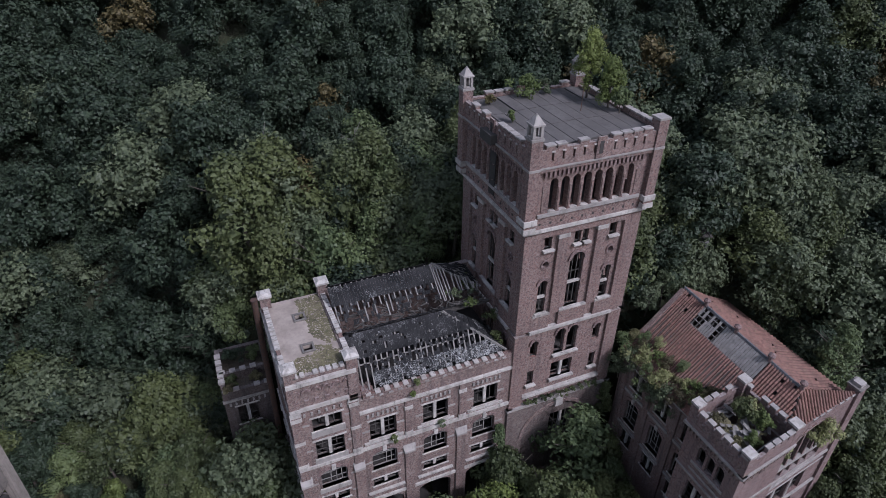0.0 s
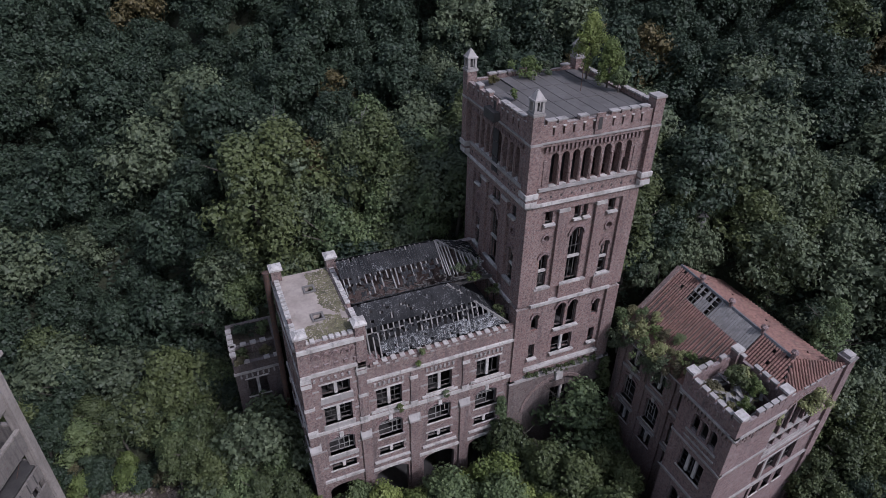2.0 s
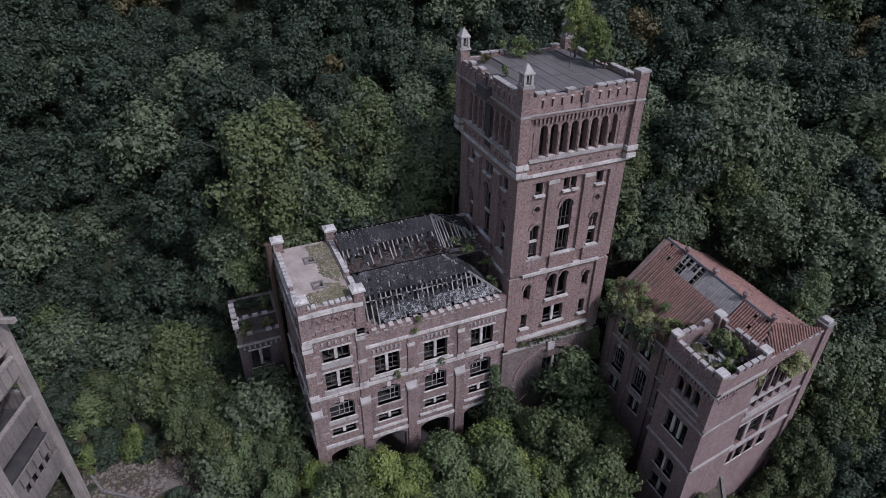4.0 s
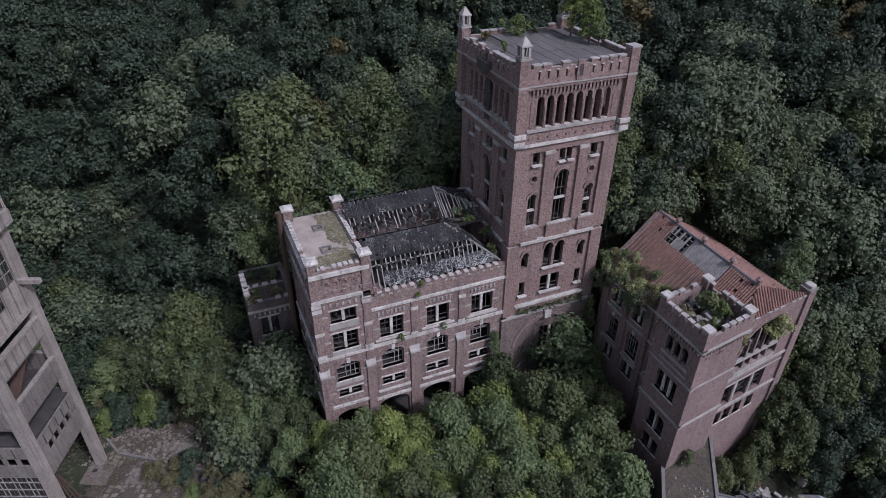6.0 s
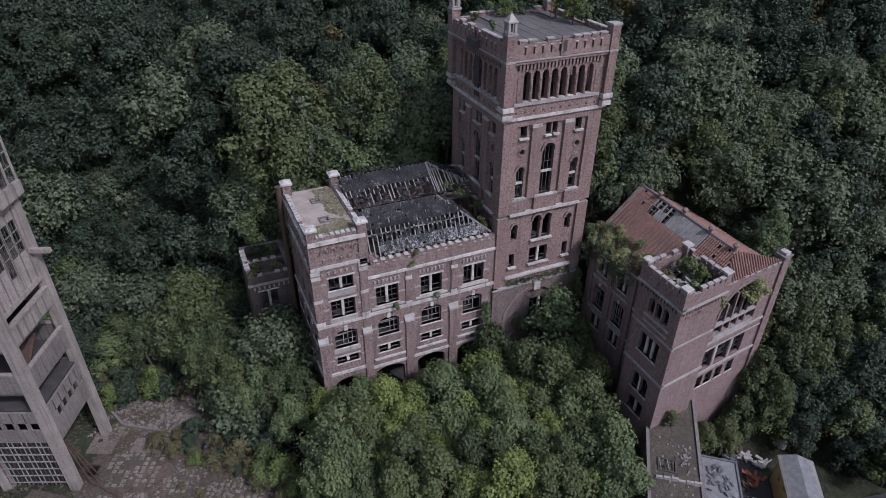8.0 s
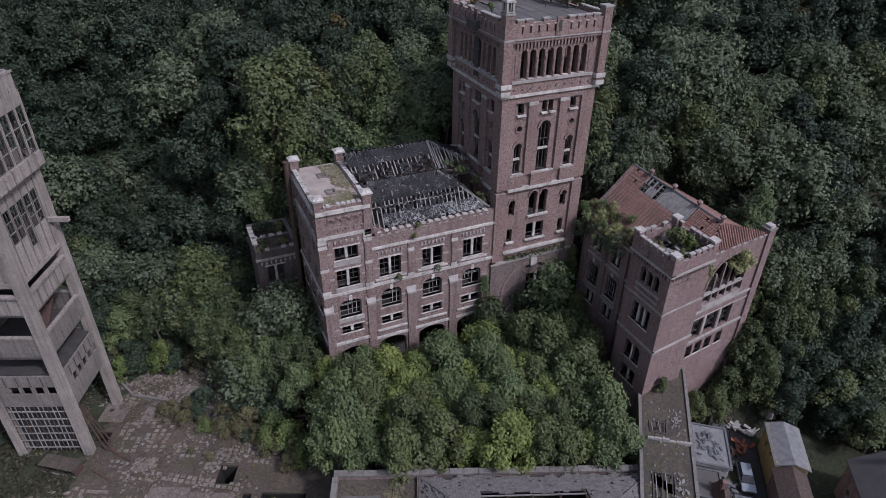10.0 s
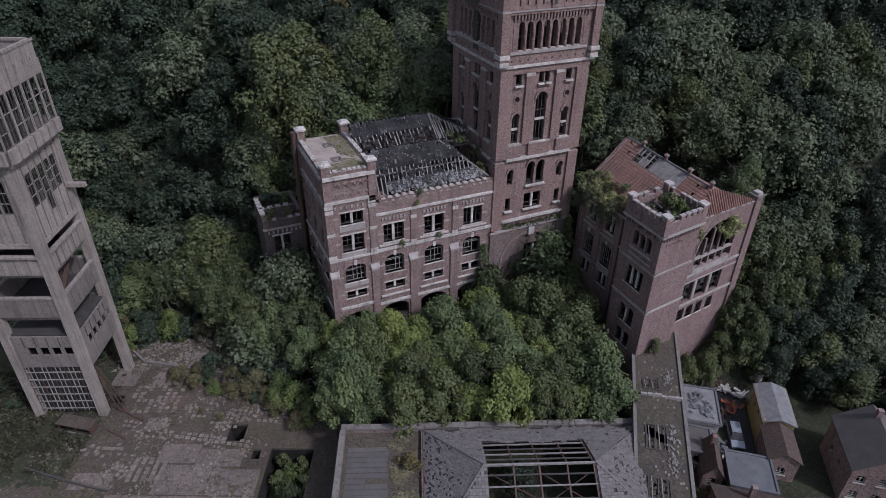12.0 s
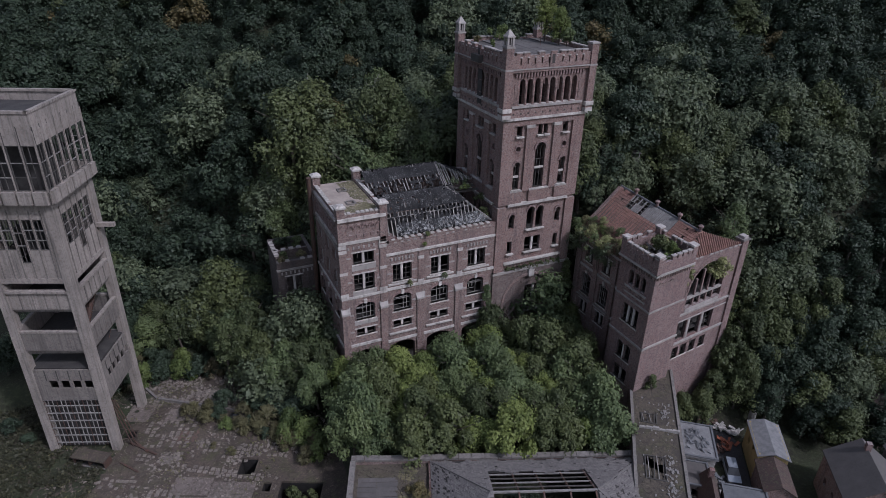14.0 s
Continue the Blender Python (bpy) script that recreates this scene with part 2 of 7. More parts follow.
LEAF = [
    leaf_mat("leaf_mid_green", (0.050, 0.066, 0.027), (0.076, 0.094, 0.038), (0.098, 0.112, 0.038)),
    # Dimmed green: darkness of the upper hill put into the leaf colour.
    leaf_mat("leaf_dimmed_green", (0.024, 0.038, 0.023), (0.037, 0.053, 0.029), (0.044, 0.061, 0.034)),
    leaf_mat("leaf_grey_green", (0.070, 0.090, 0.050), (0.105, 0.124, 0.068), (0.095, 0.115, 0.055)),
    leaf_mat("leaf_yellow_green", (0.07, 0.1, 0.033), (0.11, 0.142, 0.042), (0.12, 0.145, 0.042)),
    leaf_mat("leaf_rusty", (0.085, 0.070, 0.032), (0.12, 0.085, 0.036), (0.10, 0.095, 0.035)),
    leaf_mat("leaf_pale_green", (0.068, 0.098, 0.044), (0.118, 0.15, 0.062), (0.12, 0.145, 0.054)),
    leaf_mat("leaf_lime", (0.11, 0.145, 0.04), (0.17, 0.21, 0.055), (0.175, 0.2, 0.055)),
    leaf_mat("leaf_dry_olive", (0.075, 0.068, 0.036), (0.115, 0.1, 0.05), (0.12, 0.115, 0.05)),
    leaf_mat("leaf_pale_yellow", (0.16, 0.175, 0.07), (0.25, 0.26, 0.105), (0.25, 0.25, 0.11)),
    leaf_mat("leaf_dark_olive", (0.038, 0.038, 0.021), (0.06, 0.056, 0.03), (0.05, 0.055, 0.028)),
]

# ---- mesh helpers ----


class Mesh:
    """Collects boxes, prisms and quads into one mesh."""

    def __init__(self):
        self.v, self.f, self.weld = [], [], False

    def solid(self, pts, faces):
        o = len(self.v)
        self.v += [tuple(p) for p in pts]
        self.f += [tuple(o + i for i in q) for q in faces]

    def hexa(self, p):
        """Eight points: the lower four in turn, then the upper four."""
        self.solid(p, [(3, 2, 1, 0), (4, 5, 6, 7), (0, 1, 5, 4), (1, 2, 6, 5), (2, 3, 7, 6), (3, 0, 4, 7)])

    def box(self, x0, x1, y0, y1, z0, z1, fr=None):
        p = [(x0, y0, z0), (x1, y0, z0), (x1, y1, z0), (x0, y1, z0), (x0, y0, z1), (x1, y0, z1), (x1, y1, z1), (x0, y1, z1)]
        self.hexa([fr(*q) for q in p] if fr else p)

    def prism(self, poly, d0, d1, fr):
        """poly: (u, z) points; drawn out from depth d0 to d1."""
        n = len(poly)
        pts = [fr(u, d0, z) for u, z in poly] + [fr(u, d1, z) for u, z in poly]
        self.solid(pts, [tuple(range(n)), tuple(range(2 * n - 1, n - 1, -1))] + [(i, n + i, n + (i + 1) % n, (i + 1) % n) for i in range(n)])

    def tube(self, a, b, r0, r1=None, n=6):
        a, b = Vector(a), Vector(b)
        r1 = r0 if r1 is None else r1
        w = (b - a).normalized()
        s = w.cross(Vector((0.3, 0.2, 1) if abs(w.z) < 0.9 else (1, 0, 0))).normalized()
        t = w.cross(s)
        ring = [(math.cos(2 * math.pi * i / n), math.sin(2 * math.pi * i / n)) for i in range(n)]
        pts = [a + r0 * (c * s + d * t) for c, d in ring] + [b + r1 * (c * s + d * t) for c, d in ring]
        self.solid(pts, [tuple(range(n - 1, -1, -1)), tuple(range(n, 2 * n))] + [(i, (i + 1) % n, n + (i + 1) % n, n + i) for i in range(n)])

    def beam(self, a, b, w, h):
        """A squared timber from a to b, w wide and h high."""
        a, b = Vector(a), Vector(b)
        d = (b - a).normalized()
        s = d.cross(Vector((0, 0, 1))).normalized() * w / 2 if abs(d.z) < 0.99 else Vector((w / 2, 0, 0))
        u = s.cross(d).normalized() * h / 2
        self.hexa([a - s - u, a + s - u, b + s - u, b - s - u, a - s + u, a + s + u, b + s + u, b - s + u])

    def data(self, name, mat):
        me = bpy.data.meshes.new(name)
        me.from_pydata(self.v, [], self.f)
        bm = bmesh.new()
        bm.from_mesh(me)
        if self.weld:
            bmesh.ops.remove_doubles(bm, verts=bm.verts, dist=0.0005)
            seen = {}
            for f in bm.faces:
                seen.setdefault(frozenset(v.index for v in f.verts), []).append(f)
            bmesh.ops.delete(bm, geom=[f for fs in seen.values() if len(fs) > 1 for f in fs], context="FACES_ONLY")
        bmesh.ops.recalc_face_normals(bm, faces=bm.faces)
        bm.to_mesh(me)
        bm.free()
        me.materials.append(mat)
        return me


def part(name, mesh, mat, parent, label="", kind=""):
    ob = new(name, mesh.data(name, mat) if isinstance(mesh, Mesh) else mesh)
    ob.parent = parent
    return tagged(ob, label, kind=kind)


def thing(name, label, category, x=0, y=0, z=0, rz=0, group="", kind=""):
    ob = new(name)
    ob.empty_display_size = 0.3
    ob.matrix_world = pose(x, y, z, 0, 0, rz)
    return tagged(ob, label, category, group, kind)


def lone(name, mesh, mat, label, category, x=0, y=0, z=0, rz=0, group="", kind=""):
    ob = new(name, mesh.data(name, mat))
    ob.matrix_world = pose(x, y, z, 0, 0, rz)
    return tagged(ob, label, category, group, kind)


def boxed(x0, x1, y0, y1, z0, z1, fr=None):
    m = Mesh()
    m.box(x0, x1, y0, y1, z0, z1, fr)
    return m


def arc(op, n=10):
    """The curved head of an opening: (u, z) points from left spring to right spring."""
    uc, w, zb, zt, kind = op
    r = w / 2
    rise = {"a": r, "s": 0.22 * w, "o": r}[kind]
    return [(uc - r * math.cos(math.pi * i / n), zt - rise + rise * math.sin(math.pi * i / n)) for i in range(n + 1)]


def wall(mesh, fr, u0, u1, z0, z1, d0, d1, ops):
    """A wall with real openings. ops: (centre, width, bottom, top, kind): r square, a round arch, s flat arch, o round hole."""
    mesh.weld = True
    us, zs = {u0, u1}, {z0, z1}
    for uc, w, zb, zt, kind in ops:
        us |= {uc - w / 2, uc + w / 2}
        zs |= {zb, zt}
    us = sorted(u for u in us if u0 <= u <= u1)
    zs = sorted(z for z in zs if z0 <= z <= z1)
    for a, b in zip(us, us[1:]):
        for c, d in zip(zs, zs[1:]):
            if not any(abs((a + b) / 2 - o[0]) < o[1] / 2 and o[2] < (c + d) / 2 < o[3] for o in ops):
                mesh.box(a, b, d0, d1, c, d, fr)
    for op in ops:
        if op[4] == "r":
            continue
        pts = arc(op)
        for (ua, za), (ub, zb) in zip(pts, pts[1:]):
            if op[3] - min(za, zb) > 1e-4:
                mesh.prism([(ua, za), (ub, zb), (ub, op[3]), (ua, op[3])], d0, d1, fr)
            if op[4] == "o":
                m = op[2] + op[3]
                mesh.prism([(ua, op[2]), (ub, op[2]), (ub, m - zb), (ua, m - za)], d0, d1, fr)


def hood(mesh, fr, op, t, d0, d1):
    """A moulded ring over an arch, in one piece."""
    a, b = arc(op), arc((op[0], op[1] + 2 * t, op[2], op[3] + t, op[4]))
    n = len(a)
    pts = [fr(u, d, z) for ring, d in ((a, d0), (b, d0), (b, d1), (a, d1)) for u, z in ring]
    quads = [(k * n + i, k * n + i + 1, (k + 1) % 4 * n + i + 1, (k + 1) % 4 * n + i) for k in range(4) for i in range(n - 1)]
    mesh.solid(pts, quads + [(0, n, 2 * n, 3 * n), (4 * n - 1, 3 * n - 1, 2 * n - 1, n - 1)])


def side(x0, y0, yaw):
    """A wall frame: u along the wall as seen from outside, d inwards, z up."""
    c, s = math.cos(radians(yaw)), math.sin(radians(yaw))
    return lambda u, d, z: (x0 + c * u - s * d, y0 + s * u + c * d, z)


def smooth(a, b, x):
    t = min(1.0, max(0.0, (x - a) / (b - a)))
    return t * t * (3 - 2 * t)



def levels(*pairs):
    """Heights of a building's storeys: from drawn height to built height, piece by piece."""
    def fn(z):
        for (a, b), (c, d) in zip(pairs, pairs[1:]):
            if z <= c or (c, d) == pairs[-1]:
                return b + (z - a) * (d - b) / (c - a)
    return fn


def restack(top, fn):
    """Gives every part of a building the heights that its storeys have."""
    done, todo = set(), list(top.children)
    while todo:
        ob = todo.pop()
        todo += ob.children
        if ob.data and ob.data.name not in done:
            done.add(ob.data.name)
            for v in ob.data.vertices:
                v.co.z = fn(v.co.z)


TOWER_Z = levels((-1.0, -1.0), (15.2, 14.2), (17.0, 15.4), (24.4, 24.4), (35.4, 36.35), (41.05, 42.75), (44.5, 45.6), (46.2, 47.4))
WING_Z = levels((-1.0, -1.0), (13.4, 13.2), (20.2, 20.45), (22.7, 22.85), (25.8, 26.9), (28.0, 28.7))
GABLE_Z = levels((-6.0, -6.0), (2.3, 4.2), (10.45, 10.9), (15.6, 16.4), (20.9, 21.65), (23.3, 24.4))
PIT_Z = levels((-3.8, -6.4), (0.0, -2.6), (5.7, 4.8), (11.4, 10.1), (13.7, 12.9), (16.5, 15.6), (19.3, 18.6), (21.5, 21.0), (22.5, 22.3), (24.9, 26.1), (28.6, 29.7), (31.5, 31.4), (32.5, 33.0), (37.2, 37.9), (40.4, 41.3))
YARD_Z = -2.6


def on_yard(x, y):
    """From the yard's first survey grid to its place in the plan."""
    c, s = math.cos(radians(3.0)), math.sin(radians(3.0))
    return -42.57 + c * (x + 40) - s * y, -0.83 + s * (x + 40) + c * y


# ---- ground ----
FOOT = [(-23.0, 1.0, -1.5, 12.5), (-1.0, 14.0, -1.0, 13.8), (10.2, 30.0, -20.0, 1.5), (-28.5, -22.0, 12.5, 19.5)]


def climb(x, y):
    """How far up the hillside a place lies."""
    return 0.42 * x + 0.90 * y - 14.0 * smooth(-18, -38, x)


def ground(x, y):
    s = climb(x, y)
    hill = 1.35 * (s + 2) if s < 16 else 24.3 + 0.36 * (s - 16) if s < 40 else 32.9 + 0.8 * (s - 40) if s < 90 else 72.9 + 0.25 * (s - 90)
    p = (x - 10.2) * 0.785 - (y + 19.6) * 0.62
    base = -6.0 * smooth(1, 5, p)
    if x < -25:
        base = -6.4 * smooth(19.0, 16.5, y) * smooth(-25.2, -27.0, x)
    z = max(base, hill)
    z = min(z, 70 + 0.05 * s)
    for x0, x1, y0, y1 in FOOT:
        d = math.hypot(max(x0 - x, 0, x - x1), max(y0 - y, 0, y - y1))
        z = min(z, 0.5 + 9.0 * d)
    return z + 0.25 * noise.noise((x * 0.3, y * 0.3, 0))


def sheet():
    m = Mesh()
    xs = sorted({-700, -450, -300, -200, -140, -110, -90} | set(range(-80, 121, 2)) | {130, 150, 180, 240, 340, 480, 700})
    ys = sorted({-500, -320, -200, -130, -100, -80, -65} | set(range(-56, 101, 2)) | {110, 130, 160, 210, 300, 420, 600})
    m.v = [(x, y, ground(x, y)) for y in ys for x in xs]
    n = len(xs)
    m.f = [(j * n + i, j * n + i + 1, (j + 1) * n + i + 1, (j + 1) * n + i) for j in range(len(ys) - 1) for i in range(n - 1)]
    ob = lone("ground", m, SOIL, "dark leaf-littered soil of a steep wooded hillside", "ground", kind="structure")
    for f in ob.data.polygons:
        f.use_smooth = True
    return ob


sheet()

# ---- trees ----


def leaf_card(m, p, n, size, rnd):
    """A pair of drooping leaflets, facing out along n."""
    n = Vector(n).normalized()
    t = n.orthogonal().normalized()
    b = n.cross(t)
    a = rnd.uniform(0, 6.283)
    for side_of in (-1, 1):
        q = p + (t * rnd.uniform(-0.3, 0.3) + b * rnd.uniform(-0.3, 0.3)) * size
        d = t * math.cos(a) + b * math.sin(a)
        e = n.cross(d) + n * rnd.uniform(-0.5, 0.5)
        l, w = size * rnd.uniform(0.55, 1.0), size * rnd.uniform(0.2, 0.36)
        k = len(m.v)
        m.v += [tuple(q - d * l * 0.4 - e * w), tuple(q - d * l * 0.4 + e * w), tuple(q + d * l * 0.55 - n * 0.22 * size)]
        m.f += [(k, k + 1, k + 2)]
        a += rnd.uniform(1.6, 3.6)


def crown_mesh(seed, radius, height, lobes, cards, size, spread=1.0):
    """A crown of lobes, each a rough shell of leaf sprays round a small dark core."""
    rnd = random.Random(seed)
    m = Mesh()
    centres = []
    for i in range(lobes):
        a, h = rnd.uniform(0, 6.283), rnd.random() ** 0.8
        r = radius * (0.35 + 0.6 * rnd.random()) * math.sqrt(max(0.05, 1 - (2 * h - 0.85) ** 2 * 0.75)) * spread
        r *= 0.35 + 0.65 * min(1.0, (1.1 - h) * 1.8)
        lr = radius * rnd.uniform(0.24, 0.42)
        centres.append((Vector((r * math.cos(a), r * math.sin(a), height * (0.22 + 0.72 * h) - 0.3 * lr)), lr))
    centres.append((Vector((0, 0, height * 0.55)), radius * 0.55))
    for c, lr in centres:
        ring = 6
        o = len(m.v)
        m.v += [tuple(c + Vector((0, 0, 0.45 * lr)))] + [tuple(c + 0.45 * lr * Vector((math.cos(6.283 * i / ring) * rnd.uniform(0.8, 1.1), math.sin(6.283 * i / ring) * rnd.uniform(0.8, 1.1), rnd.uniform(-0.2, 0.2)))) for i in range(ring)] + [tuple(c - Vector((0, 0, 0.45 * lr)))]
        for i in range(ring):
            m.f += [(o, o + 1 + i, o + 1 + (i + 1) % ring), (o + ring + 1, o + 1 + (i + 1) % ring, o + 1 + i)]
        for i in range(int(cards * (0.6 + lr / radius))):
            n = Vector((rnd.gauss(0, 1), rnd.gauss(0, 1), rnd.gauss(0.25, 0.9))).normalized()
            p = c + n * lr * rnd.uniform(0.6, 1.14)
            up = (n * 0.9 + Vector((rnd.gauss(0, 0.24), rnd.gauss(0, 0.24), 0.4 + rnd.gauss(0, 0.22))))
            leaf_card(m, p, up, size, rnd)
    return m


def trunk_mesh(seed, height, r):
    rnd = random.Random(seed + 900)
    m = Mesh()
    top = Vector((rnd.uniform(-0.5, 0.5), rnd.uniform(-0.5, 0.5), height * 0.75))
    mid = Vector((rnd.uniform(-0.25, 0.25), rnd.uniform(-0.25, 0.25), height * 0.38))
    m.tube((0, 0, -0.8), mid, r, r * 0.75)
    m.tube(mid, top, r * 0.75, r * 0.25)
    for i in range(6):
        a = rnd.uniform(0, 6.28)
        s = mid.lerp(top, rnd.uniform(0.0, 0.8))
        e = s + Vector((math.cos(a), math.sin(a), rnd.uniform(0.5, 1.0))) * height * rnd.uniform(0.16, 0.3)
        m.tube(s, e, r * 0.38, r * 0.1, 5)
    return m


def make_tree(seed, radius, height, lobes, cards, size, mat, label, group, spread=1.0, name="tree", category="tree"):
    t = thing(name, label, category, group=group)
    crown = crown_mesh(seed, radius, height, lobes, cards, size, spread)
    me = bpy.data.meshes.new("crown")
    me.from_pydata(crown.v, [], crown.f)
    me.materials.append(mat)
    part("trunk", trunk_mesh(seed, height, 0.02 * height + 0.03), BARK, t)
    part("crown", me, mat, t)
    return t


def planted(proto, x, y, z, rnd, scale=1.0, first=False):
    m = Matrix.LocRotScale((x, y, z), Euler((rnd.gauss(0, 0.05), rnd.gauss(0, 0.05), rnd.uniform(0, 6.28))), (scale * rnd.uniform(0.9, 1.1), scale * rnd.uniform(0.9, 1.1), scale * rnd.uniform(0.88, 1.15)))
    return copy_thing(proto, m)


HILL = [
    make_tree(11, 4.2, 11.0, 32, 92, 0.46, LEAF[0], "broad mid-green deciduous tree on the wooded hillside", "hillside trees"),
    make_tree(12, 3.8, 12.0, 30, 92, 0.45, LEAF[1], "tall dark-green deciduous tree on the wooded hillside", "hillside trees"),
    make_tree(13, 4.6, 10.0, 34, 92, 0.48, LEAF[2], "grey-green spreading tree on the wooded hillside", "hillside trees"),
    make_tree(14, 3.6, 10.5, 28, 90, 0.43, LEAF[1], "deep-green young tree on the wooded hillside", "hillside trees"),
    make_tree(15, 3.4, 9.5, 26, 90, 0.42, LEAF[5], "yellow-green tree among the darker hillside trees", "hillside trees"),
    make_tree(16, 3.6, 10.0, 26, 88, 0.44, LEAF[4], "tree with rusty browning leaves on the hillside", "hillside trees"),
]


def clear(x, y, margin):
    for x0, x1, y0, y1 in FOOT:
        if x0 - margin < x < x1 + margin and y0 - margin < y < y1 + margin:
            return False
    return True


def forest():
    rnd = random.Random(5)
    step, spots = 5.0, []
    for j in range(0, 30):
        for i in range(0, 44):
            x = -84 + i * step + (j % 2) * 2.5 + rnd.uniform(-1.6, 1.6)
            y = -26 + j * step * 0.92 + rnd.uniform(-1.6, 1.6)
            s = climb(x, y)
            # Mostly dimmed leaves on the upper and left slopes, standing in for vignetting.
            pick = rnd.choices(range(6), (26, 8, 32, 8, 24, 2) if -30 < x < 4 and y < 31 and s > 2 else (6, 62, 2, 28, 0, 2) if x < 8 and (s > 16 or y > 30) else (10, 52, 8, 26, 1, 3) if s > 24 else (18, 14, 42, 20, 4, 2) if x > 18 else (36, 8, 28, 8, 17, 3) if x < -22 and y < 31 else (34, 22, 16, 18, 7, 3))[0]
            sc = rnd.choice((0.78, 0.9, 1.0, 1.1, 1.35))
            if s < (-14.0 if x < -28 and y > 18.5 else -1.5) or s > 62 or not clear(x, y, 2.3) or (x < -26 and y < 18.5):
                continue
            ahead = (x + 30) * 0.44 + (y + 45) * 0.90
            across = (x + 30) * 0.90 - (y + 45) * 0.44
            if abs(across + 3) > 0.80 * ahead + 10:
                continue
            if x > 20 and y < -15 and s < 1:
                continue
            if math.hypot(x - 26.0, y - 3.0) < 4.2:
                continue
            spots.append((math.hypot(x + 30, y + 45), pick, x, y, sc))
    # close rows hugging the back of the buildings
    for x in range(-24, 12, 3):
        for y in (16.0, 19.5, 23.0):
            if x < -20 and y < 24:
                continue
            spots.append((50.0, rnd.choice((0, 0, 2, 2, 4)), x + rnd.uniform(-1, 1), y + rnd.uniform(-0.5, 1.2), rnd.uniform(0.85, 1.1)))
    for x, y in ((22.0, 8.5), (25.0, 9.0), (28.5, 8.0), (30.5, 4.5), (29.5, 1.0), (20.5, 11.0), (24.0, 12.5), (15.5, 5.5), (18.5, 7.0), (16.5, 9.5), (20.0, 4.8), (22.4, 3.4), (30.0, -3.0), (30.5, -8.0), (31.0, -12.5), (33.0, -16.0), (36.0, -13.0), (40.0, -15.5), (44.0, -17.0), (37.5, -18.0), (48.0, -16.0), (47.0, -20.0), (52.0, -19.0), (56.0, -16.0), (34.0, -21.0), (38.5, -22.0), (42.0, -20.5), (45.5, -22.5), (50.0, -22.0), (54.0, -21.5), (58.0, -20.0), (60.0, -14.0), (64.0, -16.0), (62.0, -22.0), (41.0, -24.5), (37.0, -25.5), (-29.0, 14.0), (-31.5, 16.5), (-28.5, 18.5), (-34.5, 18.5), (-25.0, 25.0), (-38.0, 20.0), (-42.0, 20.5), (-46.0, 21.0), (-50.0, 22.0), (-54.0, 22.5), (-58.0, 24.0), (36.0, 2.0), (33.0, 4.0), (39.0, 0.0), (33.0, 1.0), (37.5, 4.5), (41.0, 3.0), (35.0, -2.5), (40.0, -4.0), (34.0, 7.5), (43.5, -1.0), (38.0, 8.0), (-47.0, 41.0), (-44.0, 39.5), (-50.0, 43.0), (-41.0, 42.0), (46.0, -24.5), (49.5, -25.0), (53.0, -24.5), (57.0, -24.0), (26.5, 7.6), (29.6, 5.0), (31.0, 7.5), (42.0, -24.0), (46.5, -27.0), (50.0, -29.0), (44.5, -29.0), (38.5, -28.5), (48.0, -32.0), (53.0, -28.0), (41.0, -31.5), (35.5, -27.5), (40.5, -26.0), (36.0, -23.5), (43.0, -26.5), (-27.5, 24.5), (-30.0, 21.5), (-33.0, 23.0), (60.0, -8.0), (64.0, -7.5), (67.0, -9.0), (58.0, -5.0), (62.0, -3.0)):
        x, y = 1.06 * x + (1.2 if x > 0 else 0.0), 1.06 * y
        spots.append((50.0, rnd.choice((0, 1, 2, 3)), x, y, rnd.uniform(0.8, 1.0) if y > -25 else rnd.uniform(0.55, 0.8)))
    # between the yard and the annex, and at the foot of the outer wing
    for x, y in ((-31.0, 13.0), (-34.5, 15.5), (-38.0, 18.8), (-42.0, 19.5), (-46.0, 20.5), (-50.5, 20.8), (-55.0, 21.5), (-60.0, 22.5), (-65.0, 23.0), (-32.5, 17.5), (-36.5, 20.5), (-40.5, 22.5), (-45.0, 24.0), (-50.0, 24.5), (-55.0, 25.5), (-60.5, 26.5), (-30.5, 21.0), (-31.6, 10.5), (-29.4, 9.0), (-27.0, 9.6), (-25.2, 7.6), (-24.9, 10.4), (-30.6, 6.4), (-27.6, 6.0)):
        spots.append((50.0, rnd.choice((0, 0, 2, 2, 4, 3)), x, y, rnd.uniform(0.62, 0.85) if y > 11 else rnd.uniform(1.1, 1.35) - 0.06 * (y < 7)))
    for x, y in ((34.0, -20.0), (37.0, -23.0), (33.0, -24.0), (40.0, -27.0), (36.0, -28.0), (30.5, -20.5), (43.5, -30.0), (39.0, -32.0), (46.0, -34.0), (42.0, -35.5), (30.0, -17.0), (33.5, -16.5)):
        spots.append((50.0, rnd.choice((1, 1, 3, 0)), x, y, rnd.uniform(0.55, 0.8)))
    spots.sort()
    for _, pick, x, y, sc in spots[:175]:
        planted(HILL[pick], x, y, ground(x, y) - 0.4, rnd, sc)
    # the rest of the wood, too far off to tell tree from tree
    vs, fs, ms, o = [], [], [], 0
    for _, pick, x, y, sc in spots[175:]:
        me = [c for c in HILL[pick].children if c.name.startswith("crown")][0].data
        v = np.empty(len(me.vertices) * 3)
        me.vertices.foreach_get("co", v)
        v = v.reshape(-1, 3) * sc
        a = rnd.uniform(0, 6.28)
        v = np.stack([v[:, 0] * math.cos(a) - v[:, 1] * math.sin(a) + x, v[:, 0] * math.sin(a) + v[:, 1] * math.cos(a) + y, v[:, 2] + ground(x, y) - 0.4], 1)
        f = np.empty(len(me.polygons) * 3, dtype=int)
        me.polygons.foreach_get("vertices", f)
